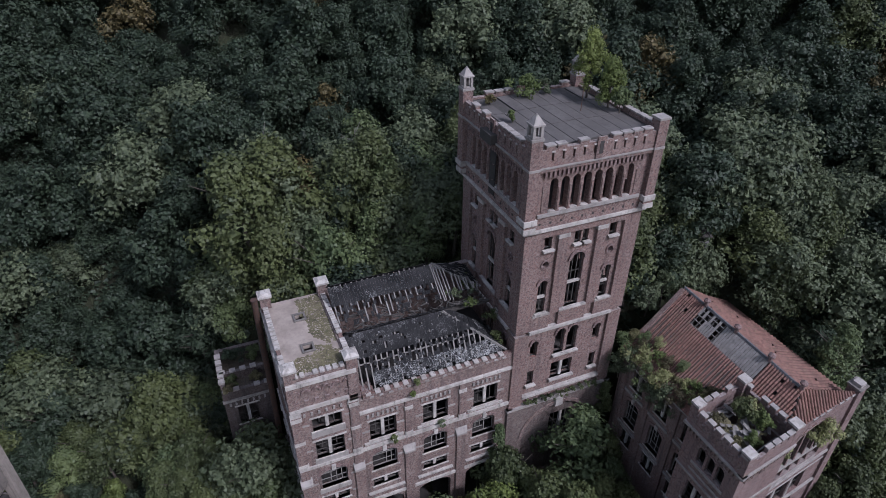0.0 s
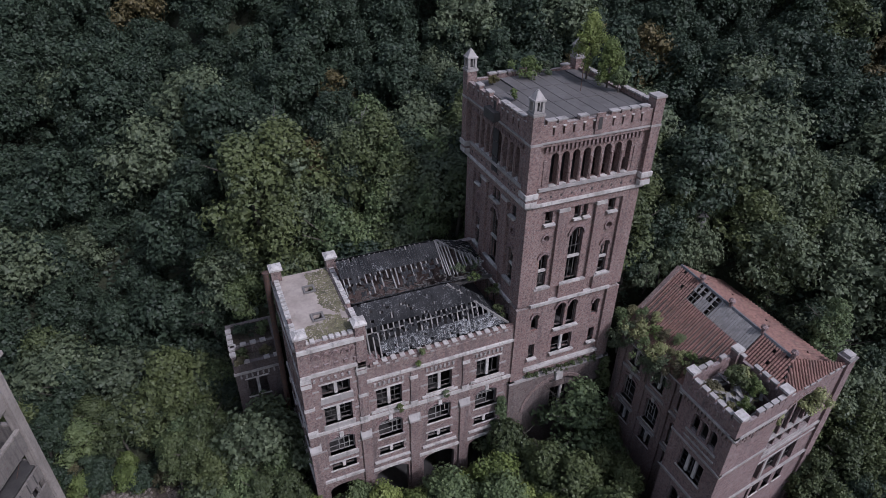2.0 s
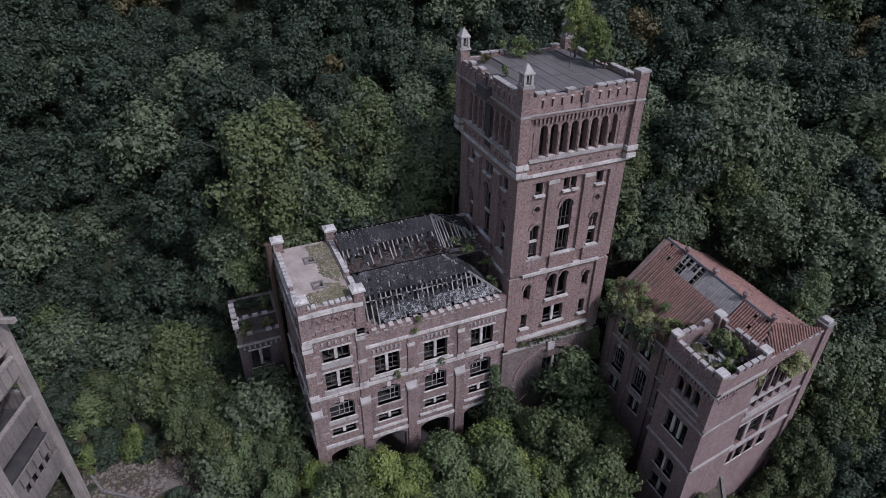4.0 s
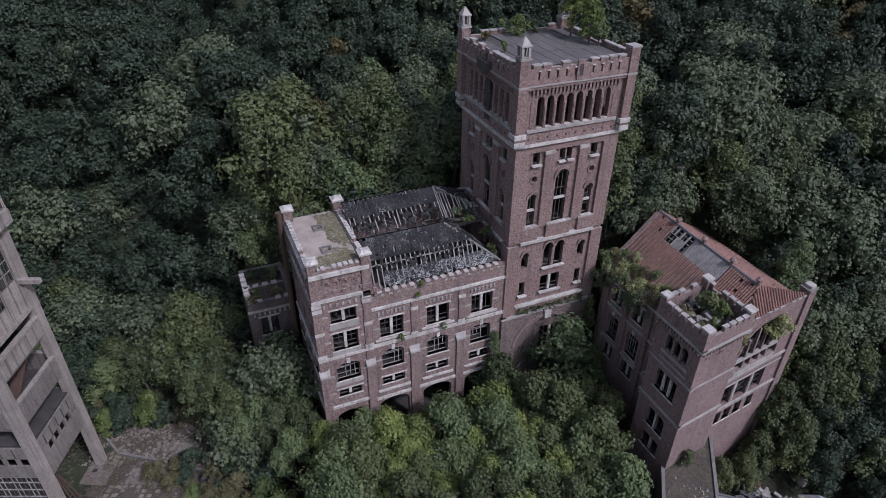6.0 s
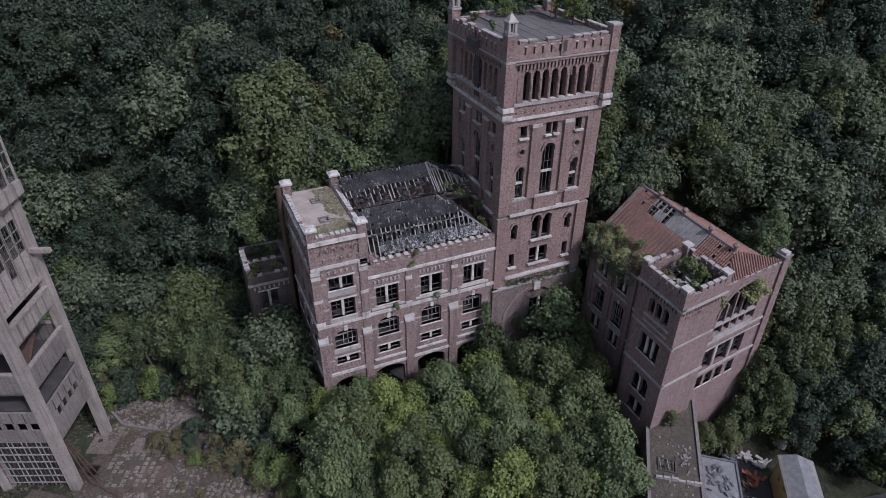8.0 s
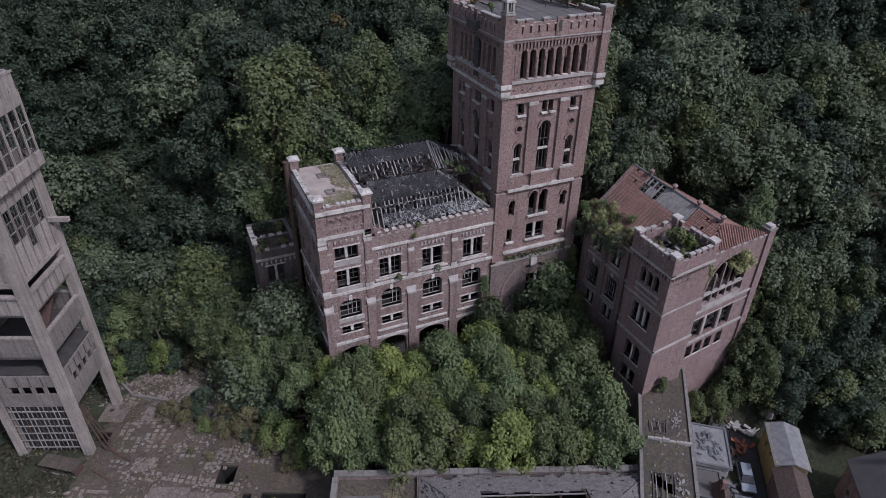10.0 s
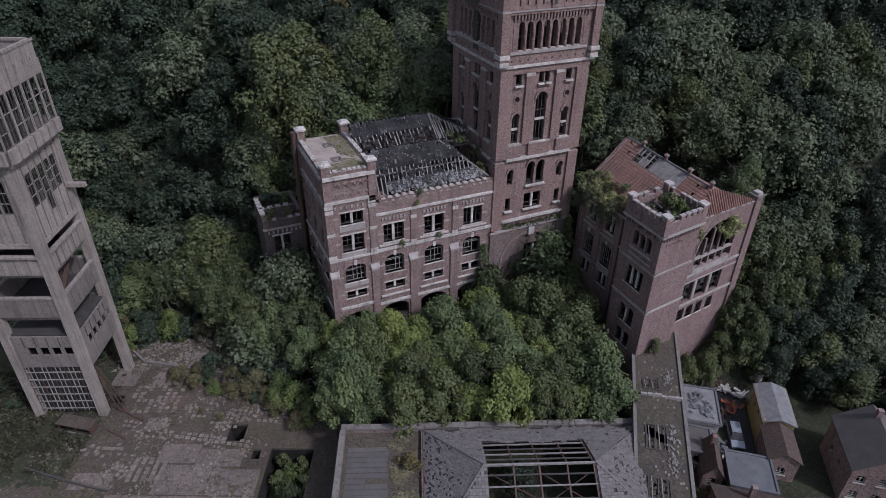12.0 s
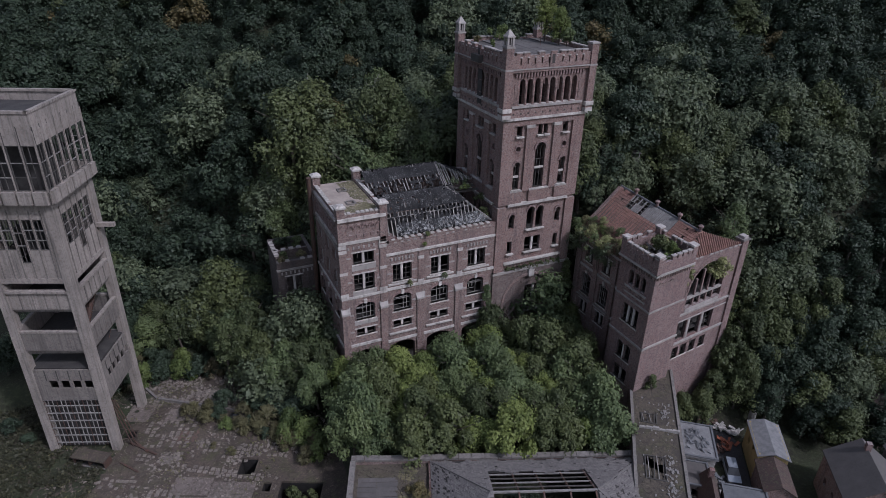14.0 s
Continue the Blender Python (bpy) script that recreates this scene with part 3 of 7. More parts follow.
        vs.append(v)
        fs.append(f.reshape(-1, 3) + o)
        ms += [(0, 1, 2, 3, 4, 5)[pick]] * len(me.polygons)
        o += len(v)
    if vs:
        me = bpy.data.meshes.new("far_woods")
        me.from_pydata(np.concatenate(vs).tolist(), [], np.concatenate(fs).tolist())
        for t in HILL:
            me.materials.append([c for c in t.children if c.name.startswith("crown")][0].data.materials[0])
        me.polygons.foreach_set("material_index", ms)
        tagged(new("far_woods", me), "dense deciduous wood covering the upper hillside", "woods", kind="stuff")
    for t in HILL:
        for c in list(t.children):
            bpy.data.objects.remove(c)
        bpy.data.objects.remove(t)
    return len(spots)


FOREST = forest()


def undergrowth():
    """Brambles and saplings that hide the soil between the trunks."""
    rnd, m = random.Random(71), Mesh()
    for i in range(60000):
        x, y = rnd.uniform(-64, 66), rnd.uniform(-26, 60)
        s = climb(x, y)
        if s < (-14.0 if x < -28 and y > 18.0 else -1.0) or s > 52 or not clear(x, y, 1.0) or (x < -26 and y < 18.0):
            continue
        leaf_card(m, Vector((x, y, ground(x, y) + rnd.uniform(0.1, 1.5))), (rnd.gauss(0, 0.5), rnd.gauss(-0.3, 0.5), 1), rnd.uniform(0.5, 1.1), rnd)
    me = bpy.data.meshes.new("undergrowth")
    me.from_pydata(m.v, [], m.f)
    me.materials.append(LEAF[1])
    tagged(new("undergrowth", me), "dark brambles and saplings under the hillside trees", "undergrowth", kind="stuff")


undergrowth()

# thicket between the wings, and scrub along the yard
COURT = [
    make_tree(21, 2.9, 8.0, 34, 120, 0.36, LEAF[5], "young pale green tree in the overgrown courtyard", "courtyard trees"),
    make_tree(22, 2.7, 7.6, 32, 120, 0.34, LEAF[6], "young yellow-green tree in the overgrown courtyard", "courtyard trees"),
    make_tree(23, 2.7, 8.8, 34, 120, 0.36, LEAF[0], "young mid-green tree in the overgrown courtyard", "courtyard trees"),
]
SCRUB = [
    make_tree(31, 1.7, 3.2, 22, 46, 0.24, LEAF[7], "low dry scrubby bush with browning olive leaves", "scrub bushes", name="bush", category="bush"),
    make_tree(32, 1.9, 3.4, 18, 60, 0.34, LEAF[3], "low yellow-green scrubby bush", "scrub bushes", name="bush", category="bush"),
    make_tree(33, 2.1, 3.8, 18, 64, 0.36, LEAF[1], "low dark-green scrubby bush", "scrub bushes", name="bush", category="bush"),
]


def thicket():
    rnd = random.Random(8)
    ux, uy = 0.925, -0.38
    for i in range(13):
        for j in range(7):
            # along the long roof, and back towards the wings
            a, b = 0.5 + i * 2.7 + rnd.uniform(-0.9, 0.9), 2.6 + j * 2.9 + rnd.uniform(-0.9, 0.9)
            x, y = -26.15 + ux * a - uy * b, -14.5 + uy * a + ux * b
            pick, sc = rnd.choices((0, 1, 2), (4, 6, 2) if 5 < a < 21 and b < 17 else (4, 1, 6))[0], rnd.uniform(0.7, 1.22)
            if y > -2.2 or x > 8.6 or (x > 6.0 and y > -5):
                continue
            if x < -25.5 and y < -8 or x > 5.5 and y < -17.5:
                continue
            z = ground(x, y)
            planted(COURT[pick], x, y, min(z, 1.0) - 0.3, rnd, sc)
    for x, y, k, s in ((-27.2, 3.6, 2, 0.95), (-29.6, 5.4, 0, 0.9), (-25.2, 1.6, 2, 0.9), (-25.0, 5.2, 0, 1.0), (-27.6, 7.6, 2, 1.05), (-31.8, 8.2, 2, 0.9), (-24.6, 8.4, 2, 1.0), (-30.0, 10.6, 0, 1.0), (-23.6, -1.2, 1, 0.85), (-26.6, -0.4, 0, 0.8), (-33.6, 11.4, 2, 0.95), (-28.0, 12.2, 2, 0.9), (-24.6, 13.2, 0, 0.8), (-22.8, 12.9, 2, 0.6), (2.0, -3.2, 0, 0.8), (4.6, -4.2, 2, 0.85), (8.6, -3.4, 2, 0.8), (10.2, -6.0, 0, 0.9), (9.6, -9.5, 2, 0.9), (7.4, -6.4, 0, 0.85), (11.6, -3.0, 2, 1.0), (-0.5, -2.6, 1, 0.7)):
        planted(COURT[k], x, y, 0.2, rnd, s)
    for x, y, s in ((24.9, 3.2, 0.95), (26.4, 2.9, 0.9), (23.4, 3.0, 0.9), (28.2, 3.4, 1.1), (23.9, 5.4, 1.2), (24.6, 2.2, 0.62), (26.6, 1.4, 0.6), (28.2, 2.6, 0.7), (23.6, 4.0, 0.7), (28.4, 4.6, 0.8), (25.6, 6.4, 0.9), (22.4, 5.6, 0.8), (26.0, 2.4, 0.85), (27.3, 3.2, 0.7), (25.0, 3.6, 0.75)):
        planted(COURT[2 if s > 0.65 else 0], x + 0.4, y, ground(x, y) - 0.2, rnd, 0.72 * s)
    # the slope between the yard and the left wing
    for i in range(34):
        x, y = rnd.uniform(-37, -23), rnd.uniform(2, 24)
        if y < 12 - (x + 37) * 0.75 or not clear(x, y, 1.6):
            continue
        planted(COURT[rnd.choice((0, 2, 2))], x, y, ground(x, y) if x > -26 or y > 17 else -0.2, rnd, rnd.uniform(0.85, 1.1))
    for x, y, k, s in ((-30.5, 1.5, 0, 1.0), (-28.3, -1.0, 1, 1.0), (-33.0, 4.6, 0, 0.8), (-27.0, -4.0, 1, 1.25), (-29.2, -3.6, 0, 0.9), (-26.2, -7.2, 1, 1.0), (-31.0, 5.5, 2, 1.0), (-35.3, 7.6, 2, 0.8), (-28.8, 3.2, 2, 1.1), (-26.5, 0.5, 2, 1.2), (-37.8, 0.6, 0, 0.35), (-36.0, -1.5, 0, 0.4), (-58.5, 12.0, 2, 0.5), (-61.0, 15.0, 2, 0.7)):
        planted(SCRUB[k], *on_yard(x, y), YARD_Z - 0.15, rnd, s)
    # dry scrub along the far side of the yard
    line = ((-40.2, 8.4), (-36.6, 4.8), (-32.1, 0.8), (-29.3, -3.2), (-26.9, -6.8))
    for i in range(34):
        q = i / 33 * 3.999
        (xa, ya), (xb, yb) = line[int(q)], line[int(q) + 1]
        f = q - int(q)
        o = rnd.uniform(-0.6, 2.2)
        x, y = xa + (xb - xa) * f + 0.55 * o + rnd.gauss(0, 0.4), ya + (yb - ya) * f + 0.8 * o
        planted(SCRUB[rnd.choices((0, 1, 2), (6, 1 + 2 * (q > 2.5), 1))[0]], *on_yard(x, y), YARD_Z - 0.1, rnd, rnd.uniform(0.38, 0.78) + 0.12 * (q > 2.6))
    # rank growth on the bank behind the yard
    for i in range(40):
        f = i / 39
        x, y = -58.0 + 27.0 * f + rnd.uniform(-0.8, 0.8), 17.6 - 4.6 * smooth(0.45, 1.0, f) + rnd.uniform(-1.0, 1.4)
        planted(SCRUB[rnd.choice((0, 1, 2, 2))], x, y, max(YARD_Z, ground(x, y)) - 0.2, rnd, rnd.uniform(0.6, 1.1))
    # beside the gabled wing and the narrow roof, down to the street
    for x, y, k, s in ((24.0, -20.0, 2, 0.8), (27.0, -19.0, 2, 0.9), (29.5, -17.0, 2, 1.0), (21.0, -18.8, 2, 0.7), (31.0, -20.0, 2, 1.0), (33.5, -18.0, 2, 1.1), (36.5, -20.0, 2, 1.1), (40.0, -19.0, 2, 1.1), (34.0, -14.5, 2, 1.2), (30.0, -13.0, 2, 1.2), (43.0, -21.0, 2, 1.0), (46.0, -20.0, 2, 1.1), (18.5, -18.6, 2, 0.55)):
        planted(COURT[k], x, y, max(-6.0, ground(x, y)) - 0.2, rnd, s)


thicket()
for t in COURT + SCRUB:
    for c in list(t.children):
        bpy.data.objects.remove(c)
    bpy.data.objects.remove(t)

# ---- brick winding tower ----
TW, TD = 12.6, 13.0
tower = thing("brick_tower", "tall square red-brick winding tower with arcaded crown and crenellated parapet", "tower")


def tower_side(k):
    return [side(0, 0, 0), side(TW, 0, 90), side(TW, TD, 180), side(0, TD, -90)][k]


def window(parent, fr, op, d, mull=1, bars=0, sill=True, pale=STONE, timber=PAINT, seed=0, lintel=False):
    """What is left in an opening: a pale mullion, broken timber bars, a sill. d: depth at which the bars stand."""
    uc, w, zb, zt, kind = op
    rnd = random.Random(seed * 31 + int(uc * 7) + int(zb * 13))
    frame_bars = Mesh()
    ztop = zt - (0.02 if kind == "r" else 0.15 * w)
    b, zf = 0.07, zt - (0.0 if kind == "r" else 0.3 * w)
    outer, inner = [(uc - w / 2, zb), (uc + w / 2, zb), (uc + w / 2, zf), (uc - w / 2, zf)], [(uc - w / 2 + b, zb + b), (uc + w / 2 - b, zb + b), (uc + w / 2 - b, zf - b), (uc - w / 2 + b, zf - b)]
    pts = [fr(u, q, z) for q in (d, d + 0.1) for ring in (outer, inner) for u, z in ring]
    quads = []
    for i in range(4):
        j = (i + 1) % 4
        quads += [(i, j, 4 + j, 4 + i), (8 + i, 12 + i, 12 + j, 8 + j), (4 + i, 4 + j, 12 + j, 12 + i), (i, 8 + i, 8 + j, j)]
    frame_bars.solid(pts, quads)
    win = part("window", frame_bars, timber, parent.parent if parent.type == "MESH" else parent)
    if mull:
        for i in range(mull):
            u = uc - w / 2 + w * (i + 1) / (mull + 1)
            part("mullion", boxed(u - 0.16, u + 0.16, d - 0.2, d + 0.06, zb, ztop, fr), pale, win)
    if bars:
        for i in range(1, bars + 1):
            u = uc - w / 2 + w * i / (bars + 1)
            if rnd.random() < 0.8:
                part("glazing_bar", boxed(u - 0.035, u + 0.035, d, d + 0.07, zb + (0 if rnd.random() < 0.7 else 0.4 * (zt - zb)), ztop, fr), timber, win)
        for q in (0.3, 0.62):
            if rnd.random() < 0.85:
                part("glazing_bar", boxed(uc - w / 2, uc + w / 2 * rnd.choice((1, 1, 0.1)), d + 0.004, d + 0.074, zb + q * (zt - zb) - 0.03, zb + q * (zt - zb) + 0.03, fr), timber, win)
    if sill:
        part("sill", boxed(uc - w / 2 - 0.2, uc + w / 2 + 0.2, -0.1, d + 0.1, zb - 0.16, zb, fr), pale, win)
    if lintel:
        part("lintel", boxed(uc - w / 2 - 0.25, uc + w / 2 + 0.25, -0.04, d + 0.05, zt, zt + 0.2, fr), pale, win)
    return win


def tower_face(k):
    fr, W = tower_side(k), (TW if k % 2 == 0 else TD)
    c = W / 2
    small = [(2.7, 0.8, 33.3, 34.5, "r"), (c - 0.42, 0.66, 33.3, 34.5, "r"), (c + 0.42, 0.66, 33.3, 34.5, "r"), (W - 2.75, 0.8, 33.3, 34.5, "r")]
    rounds = [(2.65, 0.7, 31.35, 32.05, "o"), (W - 2.7, 0.7, 31.35, 32.05, "o")]
    tall = [(2.65, 0.95, 26.5, 30.1, "a"), (c - 0.1, 1.55, 26.4, 32.3, "a"), (W - 2.7, 0.95, 26.5, 30.1, "a")]
    pair = [(c - 0.75, 1.15, 21.1, 23.9, "a"), (c + 0.75, 1.15, 21.1, 23.9, "a"), (2.5, 0.85, 21.4, 23.3, "a"), (W - 2.5, 0.85, 21.4, 23.3, "a")]
    low = [(c - 0.05, 2.6, 18.2, 20.0, "r"), (2.45, 0.75, 18.3, 19.8, "r"), (W - 2.45, 0.75, 18.3, 19.8, "r")]
    portal = [(c + 0.2, 5.6, 6.0, 14.2, "a")] if k == 0 else []
    m = Mesh()
    inset = 0.3 if k % 2 == 0 else 0.9
    wall(m, fr, inset, W - inset, 15.2, 35.4, 0.3, 0.9, small + rounds + tall + pair + low)
    w = part("wall", m, BRICK, tower)
    for op in small:
        window(w, fr, op, 0.55, mull=0, sill=True, timber=TIMBER_D)
    for op in tall:
        window(w, fr, op, 0.6, mull=0, bars=1 if op[1] < 1 else 2, sill=True, seed=k, timber=TIMBER_D)
        h = Mesh()
        hood(h, fr, op, 0.28, 0.12, 0.32)
        part("hood_mould", h, BRICK3, w)
        zc = op[2] + 0.42 * (op[3] - op[2])
        part("transom", boxed(op[0] - op[1] / 2, op[0] + op[1] / 2, 0.4, 0.6, zc, zc + 0.25, fr), STONE, w)
    for op in rounds:
        h = Mesh()
        h.weld, n = True, 12
        ring = lambda r, i: (op[0] + r * math.cos(6.2832 * i / n), (op[2] + op[3]) / 2 + r * math.sin(6.2832 * i / n))
        for i in range(n):
            h.prism([ring(0.35, i), ring(0.35, i + 1), ring(0.5, i + 1), ring(0.5, i)], 0.2, 0.32, fr)
        part("hood_mould", h, BRICK3, w)
    for op in pair:
        window(w, fr, op, 0.6, mull=0, bars=0, sill=op[1] > 1, timber=TIMBER_D)
        h = Mesh()
        hood(h, fr, op, 0.22, 0.1, 0.32)
        part("hood_mould", h, BRICK3, w)
    for op in low:
        window(w, fr, op, 0.6, mull=1 if op[1] > 1 else 0, bars=1 if op[1] > 1 else 0, sill=True, timber=TIMBER_D)
    # pilaster strips
    for a, b, z0, z1 in ((0.0, 1.7, 24.7, 34.65), (3.62, 4.7, 26.2, 34.65), (W - 4.75, W - 3.7, 26.2, 34.65), (W - 1.75, W, 24.7, 34.65), (0.0, 1.5, 15.2, 24.3), (W - 1.5, W, 15.2, 24.3)):
        if k % 2 and a == 0.0:
            a = 0.302
        if k % 2 and b == W:
            b = W - 0.302
        part("pilaster", boxed(a, b, 0.0, 0.3, z0, z1, fr), BRICK, w)
    for a, b in ((3.55, 4.78), (W - 4.82, W - 3.62)):
        part("capstone", boxed(a, b, -0.1, 0.3, 34.3, 34.65, fr), STONE, w)
    ends = (0.0, W) if k % 2 == 0 else (0.302, W - 0.302)
    part("wall_head", boxed(*ends, 0.0, 0.3, 34.654, 35.4, fr), BRICK, w)
    for a, b in ((1.7, 3.62), (4.7, W - 4.75), (W - 3.7, W - 1.75)):
        part("sill_slope", boxed(a, b, -0.02, 0.3, 24.704, 26.2, fr), BRICK, w)
        part("ledge", boxed(a, b, -0.06, 0.3, 26.2, 26.38, fr), STONE2, w)
    part("string_course", boxed(1.5, W - 1.5, -0.22, 0.3, 24.4, 24.7, fr), STONE, w)
    part("string_course", boxed(1.5, W - 1.5, -0.18, 0.3, 16.95, 17.2, fr), STONE, w)
    lip = -0.25 if k % 2 == 0 else -0.246
    part("string_course", boxed(lip, W - lip, lip, 0.45, 35.4, 35.66, fr), STONE, w)
    part("string_course", boxed(lip, W - lip, lip, 0.45, 15.0, 15.4, fr), STONE2, w)
    # arcade
    n, x0, pitch = 8, 2.36, (W - 4.72) / 7
    arches = [(x0 + pitch * i, 0.78, 37.12, 39.95, "a") for i in range(n)]
    g = Mesh()
    gi = 0.0 if k % 2 == 0 else 0.7
    wall(g, fr, gi, W - gi, 35.66, 41.0, -0.05, 0.65, arches)
    gw = part("gallery_wall", g, BRICK, tower)
    for i in range(n - 1):
        u = x0 + pitch * (i + 0.5)
        part("colonnette", boxed(u - 0.1, u + 0.1, -0.13, -0.05, 37.2, 39.2, fr), BRICK, gw)
    for i in range(n):
        part("sill", boxed(arches[i][0] - 0.36, arches[i][0] + 0.36, -0.1, 0.3, 37.06, 37.14, fr), STONE, gw)
    part("string_course", boxed(0.9, W - 0.9, -0.24, -0.05, 36.78, 37.04, fr), STONE2, gw)
    for i in range(10):
        # Dark plates on the wall face paint the shade of putlog holes.
        part("putlog_hole", boxed(1.3 + i * (W - 2.6) / 9 - 0.1, 1.3 + i * (W - 2.6) / 9 + 0.1, -0.07, -0.05, 36.0, 36.2, fr), DARK, gw)
    for u in (1.45, W - 1.45):
        part("blind_arch", boxed(u - 0.22, u + 0.22, -0.11, -0.05, 37.2, 39.4, fr), BRICK2, gw)
    corb = Mesh()
    q = int((W - 2.2) / 0.42)
    for i in range(q):
        u = 1.1 + (i + 0.5) * (W - 2.2) / q
        corb.box(u - 0.11, u + 0.11, -0.3, -0.05, 40.2, 40.72, fr)
    part("corbel_table", corb, BRICK3, gw, kind="stuff")
    part("corbel_course", boxed(0.5, W - 0.5, -0.38, -0.05, 40.72, 40.98, fr), BRICK, gw)
    lip = -0.5 if k % 2 == 0 else -0.496
    part("cornice", boxed(lip, W - lip, lip, 0.4, 41.0, 41.13, fr), STONE2, gw)
    # parapet with slits and merlons
    slits = [(1.7 + 1.02 * i, 0.2, 41.75, 42.7, "r") for i in range(int((W - 3.2) / 1.02) + 1)]
    p = Mesh()
    pi = 0.35 if k % 2 == 0 else 0.36
    wall(p, fr, pi, W - pi, 41.16, 43.05, -0.35, 0.1, slits)
    pw = part("parapet", p, BRICK, tower)
    for op in slits:
        part("slit_sill", boxed(op[0] - 0.16, op[0] + 0.16, -0.42, -0.35, 42.7, 42.85, fr), STONE, pw)
    u, i = 1.0, 0
    rnd = random.Random(40 + k)
    while u < W - 1.6:
        if not (c - 0.75 < u + 0.45 < c + 0.85):
            if rnd.random() > (0.08 if k in (0, 1) else 0.3):
                part("merlon", boxed(u, u + 0.86, -0.35, 0.1, 43.05, 43.38, fr), BRICK, pw)
                part("coping", boxed(u - 0.04, u + 0.9, -0.42, 0.16, 43.38, 43.54, fr), STONE2, pw)
        u += 1.08
    part("machicolation", boxed(c - 0.42, c + 0.48, -0.5, -0.35, 41.2, 43.55, fr), BRICK, pw)
    # Thin dark plate painted as the shade inside a slot.
    part("dark_slot", boxed(c - 0.16, c + 0.22, -0.53, -0.5, 41.7, 43.1, fr), DARK, pw)
    if k == 3:
        part("broken_balcony", boxed(c - 1.2, c + 0.9, -1.0, -0.35, 41.0, 42.1, fr), TIMBER_D, pw, "dark rotten hoist box")
        for zz in (36.2, 37.6, 39.0):
            # Dark plates laid on the wall stand for shaded recesses.
            part("dark_recess", boxed(c - 0.6, c + 0.5, -0.16, -0.05, zz, zz + 1.3, fr), DARK, gw)


for k in range(4):
    tower_face(k)
base = Mesh()
wall(base, side(0, 0, 0), -0.1, TW + 0.1, -1.0, 15.0, -0.1, 0.25, [(6.2, 8.4, 2.0, 13.9, "a")])
wall(base, side(0, 0, 0), -0.1, TW + 0.1, -1.0, 14.6, 0.25, 0.9, [(7.2, 3.0, 7.2, 11.8, "r")])
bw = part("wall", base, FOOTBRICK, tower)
hd = Mesh()
hood(hd, side(0, 0, 0), (6.2, 8.4, 2.0, 13.9, "a"), 0.45, -0.2, -0.1)
part("portal_arch", hd, BRICK2, bw)
window(bw, side(0, 0, 0), (7.2, 3.0, 7.2, 11.8, "r"), 0.5, mull=1, bars=3, sill=True, seed=9, timber=TIMBER_D)
part("keystone", boxed(5.8, 6.7, -0.4, -0.1, 13.7, 14.9), STONE, bw)
for fr, a, b in ((side(TW, 0, 90), 0.9, TD), (side(TW, TD, 180), 0.0, TW), (side(0, TD, -90), 0.0, TD - 0.9)):
    part("wall", boxed(a, b, -0.1, 0.9, -1.0, 15.0, fr), BRICK2, tower)
for z in (5.0, 15.2, 20.6, 24.8, 35.0):
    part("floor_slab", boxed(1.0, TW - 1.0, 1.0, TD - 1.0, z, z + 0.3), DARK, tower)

# corner turrets and lanterns
for i, (x, y) in enumerate(((0, 0), (TW, 0), (TW, TD), (0, TD))):
    t = Mesh()
    s = 0.52
    t.box(x - s, x + s, y - s, y + s, 35.76, 44.2)
    tt = part("turret", t, BRICK, tower)
    br = Mesh()
    for z, q in ((36.45, 0.66), (35.72, 0.6)):
        br.box(x - q, x + q, y - q, y + q, z, z + 0.45)
    part("bracket", br, STONE, tt)
    part("turret_band", boxed(x - 0.58, x + 0.58, y - 0.58, y + 0.58, 40.96, 41.18), STONE2, tt)
    part("turret_cap", boxed(x - 0.6, x + 0.6, y - 0.6, y + 0.6, 44.2, 44.45), STONE2, tt)
    if i != 1:
        ln = part("lantern", boxed(x - 0.5, x + 0.5, y - 0.5, y + 0.5, 44.5, 44.58), STONE2, tower)
        for dx in (-0.36, 0.36):
            for dy in (-0.36, 0.36):
                part("post", boxed(x + dx - 0.12, x + dx + 0.12, y + dy - 0.12, y + dy + 0.12, 44.58, 45.45), STONE2, ln)
        # Dark block puts shade inside the lantern.
        part("lantern_core", boxed(x - 0.16, x + 0.16, y - 0.16, y + 0.16, 44.5, 45.45), DARK, ln)
        cap = Mesh()
        cap.box(x - 0.56, x + 0.56, y - 0.56, y + 0.56, 45.45, 45.6)
        cap.hexa([(x - 0.5, y - 0.5, 45.6), (x + 0.5, y - 0.5, 45.6), (x + 0.5, y + 0.5, 45.6), (x - 0.5, y + 0.5, 45.6), (x - 0.12, y - 0.12, 46.2), (x + 0.12, y - 0.12, 46.2), (x + 0.12, y + 0.12, 46.2), (x - 0.12, y + 0.12, 46.2)])
        part("lantern_cap", cap, STONE2, ln)
        fin = Mesh()
        fin.tube((x, y, 46.15), (x, y, 46.3), 0.14, 0.08, 8)
        part("finial", fin, STONE2, ln)

# flat sheet roof, laid in strips towards a middle seam
roof = part("roof", boxed(0.1, TW - 0.1, 0.1, TD - 0.1, 42.6, 42.8), TIMBER_D, tower)
rnd = random.Random(3)
for i in range(9):
    for j in range(3):
        a, b = 0.5 + i * 1.29, 0.5 + (i + 1) * 1.29 - 0.06
        y0, y1 = 0.5 + j * 4.02, 0.5 + (j + 1) * 4.02 - 0.08
        if (i, j) in ((1, 2), (7, 2)):
            continue
        z = lambda x, y: 42.85 + 0.22 * (1 - abs(x - 6.8) / 6.3) + 0.03 * rnd.random()
        p = Mesh()
        p.hexa([(a, y0, 42.8), (b, y0, 42.8), (b, y1, 42.8), (a, y1, 42.8), (a, y0, z(a, y0)), (b, y0, z(b, y0)), (b, y1, z(b, y1)), (a, y1, z(a, y1))])
        part("roof_sheet", p, FELT, roof)
